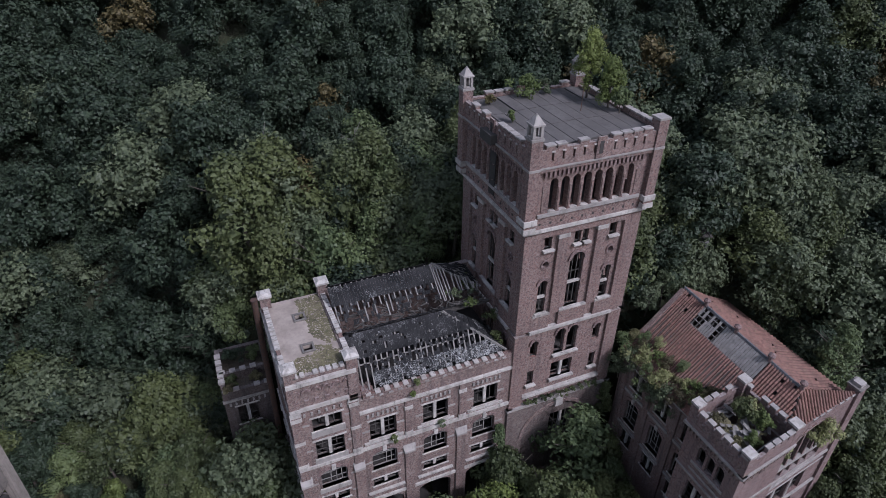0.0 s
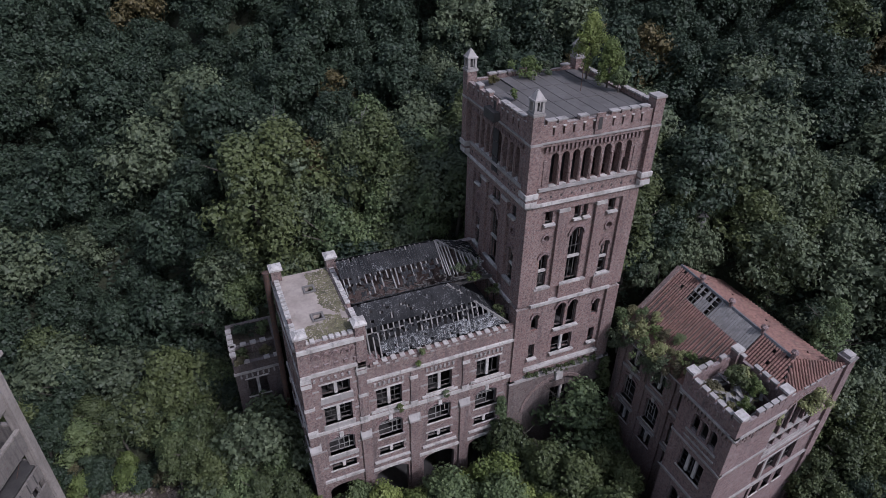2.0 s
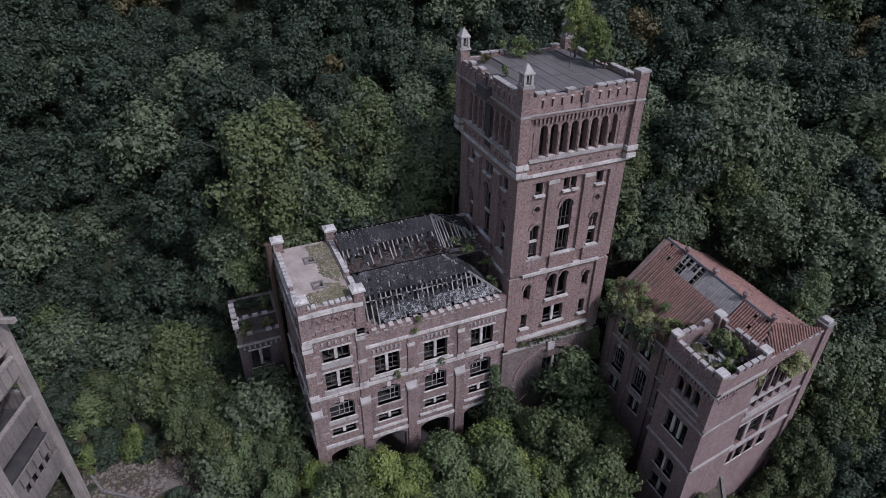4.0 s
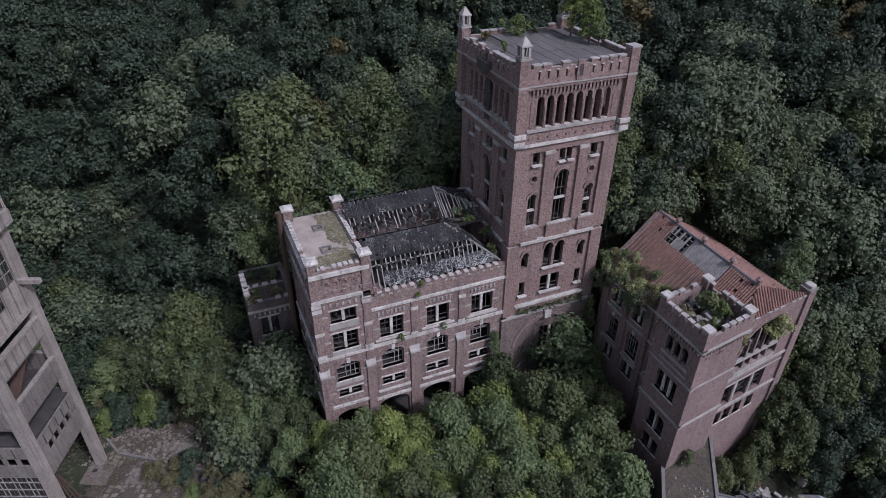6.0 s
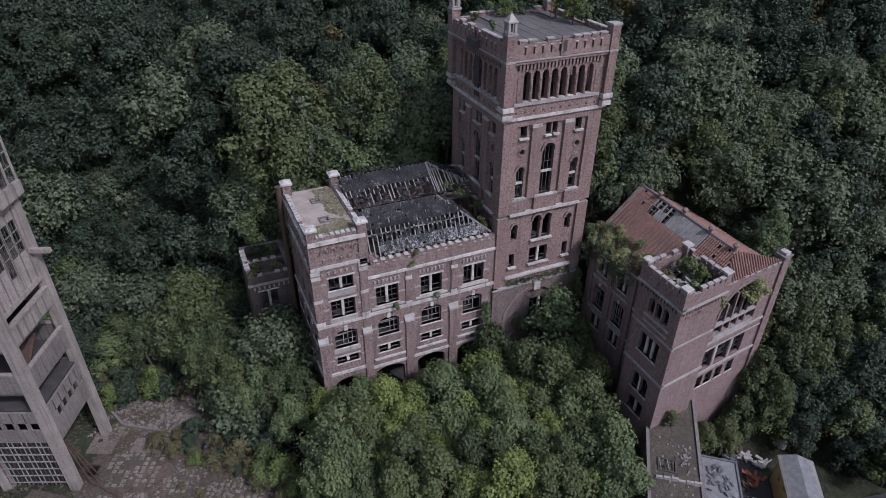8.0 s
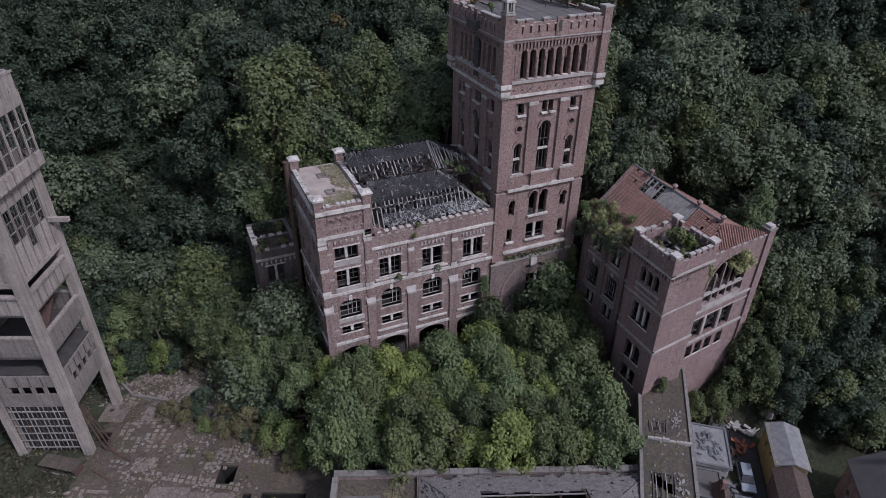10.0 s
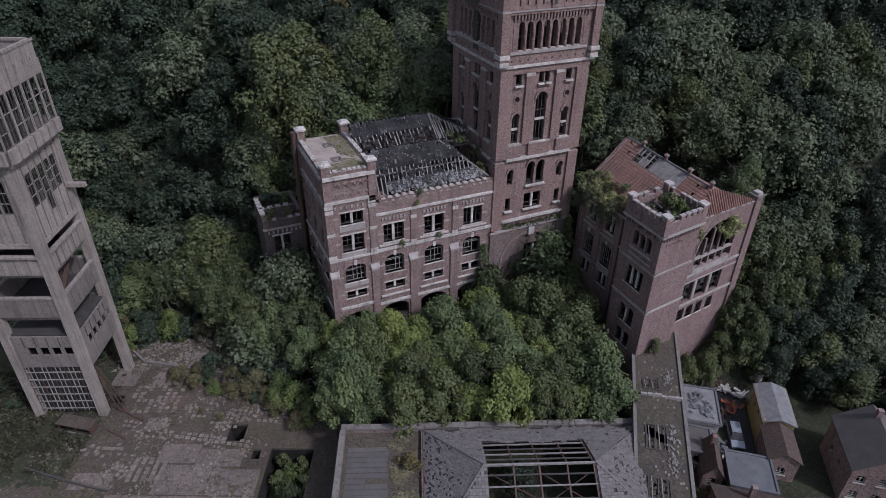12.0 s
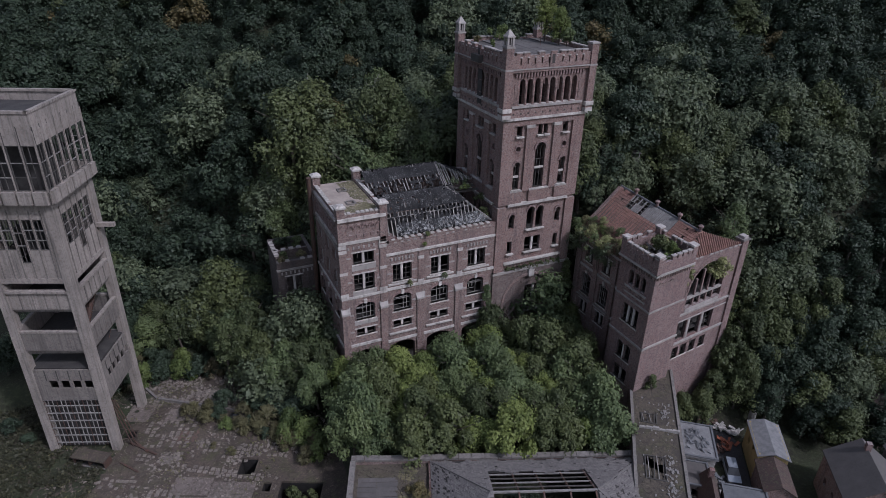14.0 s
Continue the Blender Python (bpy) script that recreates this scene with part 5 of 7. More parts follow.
for y in (12.8, 14.9):
    for i in range(5):
        if (y, i) not in ((12.8, 2), (14.9, 4)):
            part("coping", boxed(-27.8 + i * 1.1, -27.15 + i * 1.1, y - 0.05, y + 0.5, 15.4 if y < 14 else 16.2, 15.58 if y < 14 else 16.4), STONE2, annex)
for i in range(5):
    part("coping", boxed(-28.0, -27.35, 13.4 + i * 1.05, 14.1 + i * 1.05, 16.2, 16.4), STONE2, annex)
part("floor_slab", boxed(-27.4, -23.0, 13.3, 18.8, 14.7, 15.0), MUDDY, annex)

# ---- right wing ----
gable = thing("gabled_wing", "gabled brick wing with half-stripped red tile roof and crenellated corner tower", "building")
GX0, GX1, GY0, GY1 = 10.75, 17.2, -19.5, -13.3
# corner tower: long side faces the courtyard
fr = side(GX0, GY1, -90)
DP = GY1 - GY0
ops = [(2.2, 0.85, 17.6, 19.8, "a"), (3.3, 0.85, 17.6, 19.8, "a"), (4.4, 0.85, 17.6, 19.8, "a"), (3.1, 2.9, 12.5, 14.9, "r"), (2.4, 1.15, 6.4, 9.5, "a"), (3.8, 1.15, 6.4, 9.5, "a"), (3.1, 2.5, 2.4, 4.8, "r")]
m = Mesh()
wall(m, fr, 0, DP, -1, 20.9, 0, 0.55, ops)
w = part("wall", m, BRICK3, gable)
for i, op in enumerate(ops):
    window(w, fr, op, 0.35, mull=2 if op[1] > 2.7 else 1 if op[1] > 2 else 0, bars=0 if op[1] < 1 else 1, sill=op[1] > 1, seed=60 + i, pale=STONE, timber=TIMBER_D)
for op in ops:
    if op[4] == "a":
        h = Mesh()
        hood(h, fr, op, 0.16, -0.08, 0.1)
        part("hood_mould", h, BRICK2, w)
part("balustrade", boxed(1.4, 5.2, -0.12, 0.1, 16.4, 16.6, fr), STONE2, w)
part("balustrade", boxed(1.4, 5.2, -0.12, 0.1, 17.2, 17.45, fr), STONE2, w)
for i in range(6):
    part("balustrade_panel", boxed(1.5 + i * 0.62, 1.92 + i * 0.62, -0.06, 0.02, 16.6, 17.2, fr), BRICK2, w)
part("mullion", boxed(3.0, 3.2, -0.1, 0.2, 6.4, 9.2, fr), STONE, w)
fr2 = side(GX0, GY0, 0)
m = Mesh()
wall(m, fr2, 0.552, GX1 - GX0, -6, 20.9, 0.0, 0.55, [])
w2 = part("wall", m, BRICK3, gable)
for f, a, b in ((fr, -0.1, DP + 0.14), (fr2, -0.14, GX1 - GX0)):
    off = 0.0 if f is fr else 0.004
    for z, t, d in ((15.6, 0.22, -0.12), (10.45, 0.24, -0.16), (20.9, 0.22, -0.36)):
        part("string_course", boxed(a + d + 0.1, b - d - 0.1, d + off, 0.3, z, z + t, f), STONE2, w)
    dentils(w, f, a + 0.2, b - 0.2, 20.3, 20.9, 0.42, BRICK2, -0.28, 0.18)
dm = Mesh()
for u in (1.2, 2.2, 3.2):
    hood(dm, fr2, (u, 0.5, 19.0, 19.7, "a"), 0.12, -0.1, 0.02)
part("arched_frieze", dm, BRICK2, w2, kind="stuff")
part("wall", boxed(GX0 + 0.55, GX1, GY1 - 0.5, GY1, -1, 21.1), BRICK3, gable)
part("wall", boxed(GX1 - 0.5, GX1, GY0 + 0.55, GY1 - 0.5, -1, 21.1), BRICK3, gable)
for z in (1.0, 5.4, 11.6, 16.0):
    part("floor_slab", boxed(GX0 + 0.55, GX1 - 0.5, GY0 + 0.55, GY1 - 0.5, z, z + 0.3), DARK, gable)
# parapet of the corner tower
rnd = random.Random(12)
for x0, x1, y0, y1, along in ((GX0 - 0.2, GX0 + 0.15, GY0 - 0.2, GY1 + 0.1, 1), (GX0 + 0.15, GX1 + 0.1, GY0 - 0.2, GY0 + 0.15, 0), (GX0 + 0.15, GX1 + 0.1, GY1 - 0.25, GY1 + 0.1, 0), (GX1 - 0.25, GX1 + 0.1, GY0 + 0.15, GY1 - 0.25, 1)):
    pw = part("parapet", boxed(x0, x1, y0, y1, 21.12, 22.4), BRICK3, gable)
    n = int(((y1 - y0) if along else (x1 - x0)) / 0.95)
    for i in range(n):
        a = (y0 if along else x0) + 0.15 + i * 0.95
        if rnd.random() < 0.72:
            z = 22.4
            bx = (x0, x1, a, a + 0.66) if along else (a, a + 0.66, y0, y1)
            part("merlon", boxed(*bx, z, z + 0.4), BRICK3, pw)
            part("coping", boxed(bx[0] - 0.06, bx[1] + 0.06, bx[2] - 0.04, bx[3] + 0.04, z + 0.4, z + 0.52), STONE2, pw)
    dz = Mesh()
    if along:
        for i in range(7):
            dz.box(x0 - 0.08, x0, y0 + 0.5 + i * 0.85, y0 + 0.75 + i * 0.85, 21.5, 22.1)
        part("dentil_course", dz, BRICK2, pw, kind="stuff")
for x, y in ((GX0 + 0.2, GY0 + 0.2), (GX1 - 0.2, GY0 + 0.2), (GX0 + 0.2, GY1 - 0.2), (GX1 - 0.3, GY1 - 0.3)):
    p = part("corner_pier", boxed(x - 0.42, x + 0.42, y - 0.42, y + 0.42, 21.12, 23.1), BRICK3, gable)
    part("pier_cap", boxed(x - 0.5, x + 0.5, y - 0.5, y + 0.5, 23.1, 23.3), STONE, p)
# broken floor of the corner tower's roof
for i in range(7):
    r = Mesh()
    y = GY0 + 0.9 + i * 0.8
    r.beam((GX0 + 0.4, y, 21.0 + rnd.uniform(-0.3, 0.1)), (GX1 - 0.5, y + rnd.uniform(-0.3, 0.3), 21.0 + rnd.uniform(-0.5, 0.1)), 0.16, 0.2)
    part("roof_beam", r, TIMBER, gable)
for i in range(34):
    r = Mesh()
    x, y, a = rnd.uniform(GX0 + 0.9, GX1 - 0.8), rnd.uniform(GY0 + 1.5, GY1 - 0.8), rnd.uniform(0, 3.1)
    r.beam((x, y, 21.25), (x + 1.3 * math.cos(a), y + 1.3 * math.sin(a), 21.3 + rnd.uniform(-0.3, 0.5)), 0.3, 0.05)
    part("broken_board", r, TIMBER, gable)
part("roof_deck", blob(GX0 + 2.0, GX1 - 0.5, GY0 + 1.8, GY1 - 0.5, 21.15, 3.0, 0.4, -0.05, 0.08), MOSS, gable, kind="stuff")

# gabled body
HX0, HX1, HY0, HY1, RIDGEX = 13.6, 29.4, -18.7, -1.2, 21.0
fr = side(GX1, HY0, 0)
FW = HX1 - GX1
K = FW / 10.5
ops = [(4.6 * K, 6.2 * K, 13.4, 19.4, "a")] + [(u * K, w * K, 8.0, 11.4, "r") for u, w in ((1.75, 1.7), (4.1, 1.9), (6.45, 1.7))] + [(u * K, 1.1 * K, 4.6, 6.7, "r") for u in (1.5, 3.0, 4.6, 6.4)]
m = Mesh()
wall(m, fr, 0, FW, -6, 20.0, 0, 0.55, ops)
m.prism([(0, 20.0), (FW, 20.0), (FW, 20.35), (0, 20.7)], 0, 0.55, fr)
w = part("wall", m, BRICK3, gable)
for i, op in enumerate(ops[1:]):
    window(w, fr, op, 0.35, mull=0, bars=1, sill=i > 2, seed=80 + i, pale=STONE, timber=TIMBER_D)
for u, z1 in ((2.9, 17.2), (4.0, 18.4), (5.2, 18.4), (6.3, 17.2)):
    u *= K
    part("mullion", boxed(u - 0.14, u + 0.14, 0.1, 0.4, 13.4, z1, fr), BRICK3, w)
h = Mesh()
hood(h, fr, ops[0], 0.35, -0.1, 0.1)
part("hood_mould", h, BRICK2, w)
part("transom", boxed(1.5 * K, 7.7 * K, 0.0, 0.4, 14.6, 14.85, fr), STONE2, w)
for u in (2.9 * K, 5.35 * K):
    part("mullion", boxed(u - 0.2, u + 0.2, -0.05, 0.5, 8.0, 11.4, fr), STONE2, w)
for z, t, d in ((12.5, 0.24, -0.18), (7.55, 0.3, -0.22), (11.5, 0.15, -0.08)):
    part("string_course", boxed(0.2, FW - 0.2, d, 0.3, z, z + t, fr), STONE2, w)
part("parapet_panel", boxed(1.6 * K, 7.6 * K, -0.06, 0.2, 12.75, 13.3, fr), STONE2, w)
for i in range(11):
    if i not in (3, 7):
        x = GX1 + 0.4 + i * 0.88 * K
        part("coping", boxed(x, x + 0.7, HY0 - 0.08, HY0 + 0.5, 20.66 - 0.035 * i, 20.82 - 0.035 * i), STONE2, w)
pier = part("gable_pier", boxed(HX1 - 1.0, HX1 + 0.3, HY0 - 0.25, HY0 + 1.0, -6, 20.9), BRICK3, gable)
part("pier_cap", boxed(HX1 - 1.1, HX1 + 0.4, HY0 - 0.35, HY0 + 1.1, 20.9, 21.1), CONC2, pier)
part("pier_cap", boxed(HX1 - 0.8, HX1 + 0.1, HY0 - 0.1, HY0 + 0.8, 21.1, 21.4), STONE2, pier)
# courtyard side of the body
fr = side(HX0, HY1 - 0.6, -90)
SL = HY1 - 0.6 - GY1
ops = []
for b in (2.4, 6.3, 10.2):
    ops += [(b, 1.7, 14.6, 16.9, "r"), (b, 2.0, 9.4, 12.9, "s"), (b, 1.8, 5.6, 8.0, "r")]
m = Mesh()
wall(m, fr, 0, SL, -1, 18.2, 0, 0.5, ops)
w = part("wall", m, BRICK2, gable)
storey_windows(w, fr, ops, 90)
for z in (17.9, 13.7, 8.6):
    part("string_course", boxed(0, SL, -0.2, 0.2, z, z + 0.28, fr), STONE2, w)
for u in (0.4, 4.35, 8.25, 12.0):
    part("pilaster", boxed(u - 0.4, u + 0.4, -0.28, 0.02, -1, 17.9, fr), BRICK2, w)
part("wall", boxed(HX1 - 0.5, HX1, HY0 + 1.0, HY1, -6, 18.6), BRICK3, gable)
bk = Mesh()
bk.prism([(0, -1), (HX1 - HX0 - 0.5, -1), (HX1 - HX0 - 0.5, 18.6), (HX1 - RIDGEX, 23.6), (0, 18.0)], 0, 0.5, side(HX1 - 0.5, HY1, 180))
part("wall", bk, BRICK2, gable)
for z in (0.5, 5.2, 8.9, 13.6):
    part("floor_slab", boxed(GX1 + 0.02, HX1 - 0.5, HY0 + 0.6, HY1 - 0.5, z, z + 0.3), DARK, gable)
    part("floor_slab", boxed(HX0 + 0.5, GX1, GY1 + 0.05, HY1 - 0.5, z, z + 0.3), DARK, gable)

# tiled roof: ribs down the slope
ROOF_R, ROOF_E = 18.4, 13.2   # eaves: height and x


def ridge_z(y):
    return 23.6 - 0.035 * (1.2 - y)


def left_pt(y, t, off=0.0):
    """t = 0 at the ridge, 1 at the eaves."""
    return Vector((RIDGEX + (ROOF_E - RIDGEX) * t - 0.55 * off, y, ridge_z(y) + (ROOF_R - ridge_z(y)) * t + 0.83 * off))


def right_pt(y, t, off=0.0):
    return Vector((RIDGEX + (HX1 + 0.3 - RIDGEX) * t + 0.6 * off, y, ridge_z(y) + (18.6 - ridge_z(y)) * t + 0.8 * off))


def tiles(fn, y0, y1, t0, t1, seed, keep=0.985, pitch=0.30, course=0.42, skip=None):
    m = Mesh()
    rnd = random.Random(seed)
    ny, nt = int((y0 - y1) / pitch), max(1, int((t1 - t0) * 9.6 / course))
    for i in range(ny):
        for j in range(nt):
            if rnd.random() > keep or (skip and skip(y0 - (i + 0.5) * pitch, t0 + (t1 - t0) * (j + 0.5) / nt)):
                continue
            a, b = y0 - i * pitch, y0 - (i + 1) * pitch
            s0, s1 = t0 + (t1 - t0) * j / nt, t0 + (t1 - t0) * (j + 1) / nt + 0.004
            mid = (a + b) / 2
            p = [fn(a, s0, 0.02), fn(mid, s0, 0.12), fn(b, s0, 0.02), fn(a, s1, 0.08), fn(mid, s1, 0.2), fn(b, s1, 0.08), fn(a, s1, 0.0), fn(mid, s1, 0.10), fn(b, s1, 0.0)]
            m.solid(p, [(0, 1, 4, 3), (1, 2, 5, 4), (3, 4, 7, 6), (4, 5, 8, 7)])
    return m


troof = part("roof", boxed(RIDGEX - 0.1, RIDGEX + 0.1, HY0 + 2.8, HY1, 22.0, 22.4), TIMBER_D, gable, "red clay tile roof, partly stripped to grey boarding")
TILED = tiles(left_pt, -1.0, -13.4, 0.26, 1.0, 1, 0.985)
part("tile_field", TILED, TILE, troof, kind="stuff")
part("tile_field", tiles(left_pt, -1.3, -4.6, 0.0, 0.26, 2, 0.99), TILE, troof, kind="stuff")
part("tile_field", tiles(left_pt, -13.3, -18.5, 0.0, 0.5, 3, 0.97, skip=lambda y, t: t < 0.5 * (-17.0 - y) / 1.5), TILE, troof, kind="stuff")
part("tile_field", tiles(right_pt, -1.2, -18.5, 0.0, 1.0, 4, 0.99, 0.45, 0.6, skip=lambda y, t: t < 0.9 * (-17.0 - y) / 1.5), TILE, troof, kind="stuff")
# small hip over the front wall
hipt, apex = Mesh(), Vector((RIDGEX, -16.95, ridge_z(-17.0) + 0.06))
ba, bb = Vector((GX1 + 0.3, HY0 + 0.15, 20.75)), Vector((HX1 - 0.5, HY0 + 0.15, 20.45))
hip_f = (RIDGEX - ba.x) / (bb.x - ba.x)
hip_up = apex - ba.lerp(bb, hip_f)
hip_n = (bb - ba).cross(hip_up).normalized()
for k in range(int((bb.x - ba.x) / 0.42)):
    f0 = (k + 0.5) * 0.42 / (bb.x - ba.x)
    top = min(f0 / hip_f, (1 - f0) / (1 - hip_f))
    count = max(1, round(top * hip_up.length / 0.5))
    for c in range(count):
        t0, t1 = top * c / count, top * (c + 1) / count + 0.01
        low, high = ba.lerp(bb, f0) + t0 * hip_up, ba.lerp(bb, f0) + t1 * hip_up
        ring = [(-0.15, 0.0), (-0.1, 0.13), (0.0, 0.18), (0.1, 0.13), (0.15, 0.0)]
        pts = [low + Vector((u, 0, 0)) + hip_n * (v + 0.05) for u, v in ring] + [high + Vector((u, 0, 0)) + hip_n * v for u, v in ring]
        hipt.solid(pts, [(q, q + 1, q + 6, q + 5) for q in range(4)] + [(4, 3, 2, 1, 0)])
under = Mesh()
dn = Vector((0, 0.05, -0.08))
under.solid([ba + dn, bb + dn, apex + dn, ba + 2 * dn, bb + 2 * dn, apex + 2 * dn], [(0, 1, 2), (5, 4, 3), (0, 3, 4, 1), (1, 4, 5, 2), (2, 5, 3, 0)])
part("roof_boarding", under, TIMBER_D, troof)
part("tile_field", hipt, TILE, troof, kind="stuff")
# grey strip of laths with holes
rnd = random.Random(21)
for i in range(29):
    y = -4.7 - i * 0.3
    for t0, t1 in ((0.01, 0.13), (0.13, 0.25)):
        if rnd.random() < (0.42 if i < 11 else 0.97):
            r = Mesh()
            a, b = left_pt(y, t0, 0.06), left_pt(y, t1, 0.06)
            r.beam(a, b, 0.26, 0.04)
            part("roof_board", r, TIMBER, troof)
for t in (0.0, 0.06, 0.125, 0.19, 0.255):
    r = Mesh()
    r.beam(left_pt(-4.5, t, 0.02), left_pt(-13.3, t, 0.02), 0.08, 0.06)
    part("batten", r, TIMBER, troof)
for i in range(22):
    y = -1.3 - i * 0.58
    r = Mesh()
    r.beam(left_pt(y, 0, -0.08), left_pt(y, 1.0, -0.08), 0.1, 0.14)
    part("rafter", r, TIMBER_D, troof)
cap = Mesh()
for i in range(36):
    y = -1.3 - i * 0.44
    cap.hexa([(RIDGEX - 0.2, y, ridge_z(y) - 0.02), (RIDGEX - 0.2, y - 0.4, ridge_z(y) - 0.03), (RIDGEX + 0.2, y - 0.4, ridge_z(y) - 0.03), (RIDGEX + 0.2, y, ridge_z(y) - 0.02), (RIDGEX - 0.08, y, ridge_z(y) + 0.16), (RIDGEX - 0.08, y - 0.4, ridge_z(y) + 0.15), (RIDGEX + 0.08, y - 0.4, ridge_z(y) + 0.15), (RIDGEX + 0.08, y, ridge_z(y) + 0.16)])
part("ridge_tiles", cap, ZINC, troof, kind="stuff")
for y in (-4.6, -8.9, -13.2, -16.9):
    f = Mesh()
    z = ridge_z(y)
    f.tube((RIDGEX, y, z), (RIDGEX, y, z + 0.55), 0.24, 0.2, 8)
    f.tube((RIDGEX, y, z + 0.55), (RIDGEX, y, z + 0.7), 0.38, 0.38, 8)
    f.tube((RIDGEX, y, z + 0.7), (RIDGEX, y, z + 0.9), 0.38, 0.05, 8)
    part("roof_vent", f, BRICK3, troof)


def skewed(top, k, x0):
    """The wing stands askew: its fronts swing back as they run along x."""
    done, todo = set(), list(top.children)
    while todo:
        ob = todo.pop()
        todo += ob.children
        if ob.data and ob.data.name not in done:
            done.add(ob.data.name)
            for v in ob.data.vertices:
                v.co.y += k * (v.co.x - x0)


restack(gable, GABLE_Z)
skewed(gable, 0.13, GX0)

# ---- concrete winding tower ----
pit_tower = thing("concrete_tower", "derelict open-framed concrete winding tower with glazed head", "tower")
pit_tower.matrix_world = pose(-51.31, 4.16, 0, 0, 0, -22.7)
CX, CY = 8.6, 8.95
CF = [side(0, 0, 90), side(-CX, 0, 0), side(0, CY, 180), side(-CX, CY, -90)]
CWD = [CY, CX, CX, CY]
for x, y in ((-0.45, 0.45), (-CX + 0.45, 0.45), (-0.45, CY - 0.45), (-CX + 0.45, CY - 0.45)):
    part("leg", boxed(x - 0.5, x + 0.5, y - 0.5, y + 0.5, -3.8, 31.4), CONC, pit_tower)
for k in range(4):
    fr, W = CF[k], CWD[k]
    a, b = 0.9, W - 0.9
    n = 6 if k in (0, 3) else 5
    step = (b - a) / n
    for z0, z1 in ((19.3, 21.3), (13.7, 16.3)):
        sp = part("spandrel", boxed(a, b, 0.16, 0.38, z0, z1, fr), CONC_D if z0 < 15 else CONC, pit_tower)
        part("edge_beam", boxed(a, b, -0.1 if z0 > 15 else 0.06, 0.5, z1, z1 + 0.22, fr), CONC, sp)
        part("edge_beam", boxed(a, b, 0.5, 0.8, z0 - 0.5, z0, fr), CONC_D, sp)
        for i in range(1, n):
            part("joint_rib", boxed(a + i * step - 0.07, a + i * step + 0.07, 0.1, 0.16, z0, z1, fr), CONC_D, sp)
    slots = [(a + (i + 0.5) * step, step * 0.72, 8.5, 9.7, "r") for i in range(1, n)]
    m = Mesh()
    wall(m, fr, a, b, 5.7 if k != 1 else 6.6, 11.4, 0.12, 0.34, slots)
    sp = part("spandrel", m, CONC_D, pit_tower)
    for i in range(1, n):
        part("joint_rib", boxed(a + i * step - 0.06, a + i * step + 0.06, 0.06, 0.12, 9.8, 11.3, fr), TIMBER_D, sp)
    # glazed storey under the head
    q5 = (b - a - 1.1) / 5
    tall = [(a + 0.55 + (i + 0.5) * q5, q5 * 0.82, 24.9 if i != 2 else 23.9, 28.6, "r") for i in range(5)]
    m = Mesh()
    wall(m, fr, a, b, 22.7, 31.4, 0.16, 0.32, tall)
    sp = part("glazed_storey", m, CONC, pit_tower)
    for i in range(6):
        u = a + 0.55 + i * q5
        part("fin", boxed(u - 0.06, u + 0.06, 0.07, 0.16, 22.7, 30.4, fr), CONC_D, sp)
    for op in tall:
        window(sp, fr, op, 0.18, mull=0, bars=1, sill=False, seed=k, timber=TIMBER_D)
        for q in (0.33, 0.66):
            z = op[2] + q * (op[3] - op[2])
            part("glazing_bar", boxed(op[0] - op[1] / 2, op[0] + op[1] / 2, 0.16, 0.22, z - 0.04, z + 0.04, fr), TIMBER, sp)
    # head, jutting out
    o = -0.35
    hw = (W + 0.7) / (n + 1)
    head = [(o + (i + 0.5) * hw, hw * 0.84, 32.6, 37.2, "r") for i in range(n + 1)]
    m = Mesh()
    e = 0.0 if k in (1, 2) else 0.18
    wall(m, fr, o + e, W - o - e, 31.4, 40.2, o, o + 0.14, head)
    hd = part("head_wall", m, CONC, pit_tower)
    part("head_ledge", boxed(o - 0.1, W - o + 0.1, o - 0.1 + (0.004 if k in (0, 3) else 0), o, 31.6, 32.5, fr), CONC_D, hd)
    for i in range(n + 1):
        part("ledge_block", boxed(o + i * hw + 0.12, o + (i + 1) * hw - 0.12, o - 0.42, o - 0.1, 31.7, 32.6, fr), CONC, hd)
    part("head_cornice", boxed(o - 0.1, W - o + 0.1, o - 0.1 + (0.004 if k in (0, 3) else 0), o + 0.3, 40.2, 40.45, fr), CONC, hd)
    for i in range(n + 2):
        u = o + i * hw
        part("fin", boxed(u - 0.06, u + 0.06, o - 0.1, o, 31.5, 38.6, fr), CONC, hd)
        part("panel_joint", boxed(u + 0.06, u + 0.16, o - 0.012, o, 32.5, 39.0, fr), TIMBER_D, hd)
    for op in head:
        window(hd, fr, op, o + 0.02, mull=0, bars=1, sill=False, seed=k + 5, timber=TIMBER_D)
        for q in (0.3, 0.62):
            z = op[2] + q * (op[3] - op[2])
            if (int(op[0] * 10) + int(q * 10) + k) % 5:
                part("glazing_bar", boxed(op[0] - op[1] / 2, op[0] + op[1] / 2, o + 0.02, o + 0.08, z - 0.05, z + 0.05, fr), TIMBER, hd)
    part("edge_beam", boxed(a, b, 0.04, 0.5, 22.3, 22.7, fr), CONC, pit_tower)
# Floors darkened in colour so that the open bays look unlit.
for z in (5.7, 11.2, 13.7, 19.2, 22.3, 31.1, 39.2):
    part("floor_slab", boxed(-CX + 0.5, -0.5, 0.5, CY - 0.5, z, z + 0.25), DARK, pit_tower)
# Added dark blocks fill the glazed storeys so their windows look unlit.
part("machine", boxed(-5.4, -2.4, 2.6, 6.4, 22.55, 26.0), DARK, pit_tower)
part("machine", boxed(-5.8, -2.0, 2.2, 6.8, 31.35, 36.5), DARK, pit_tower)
part("hatch", boxed(-6.9, -5.2, 0.9, 2.6, 39.65, 40.6), CONC2, pit_tower)
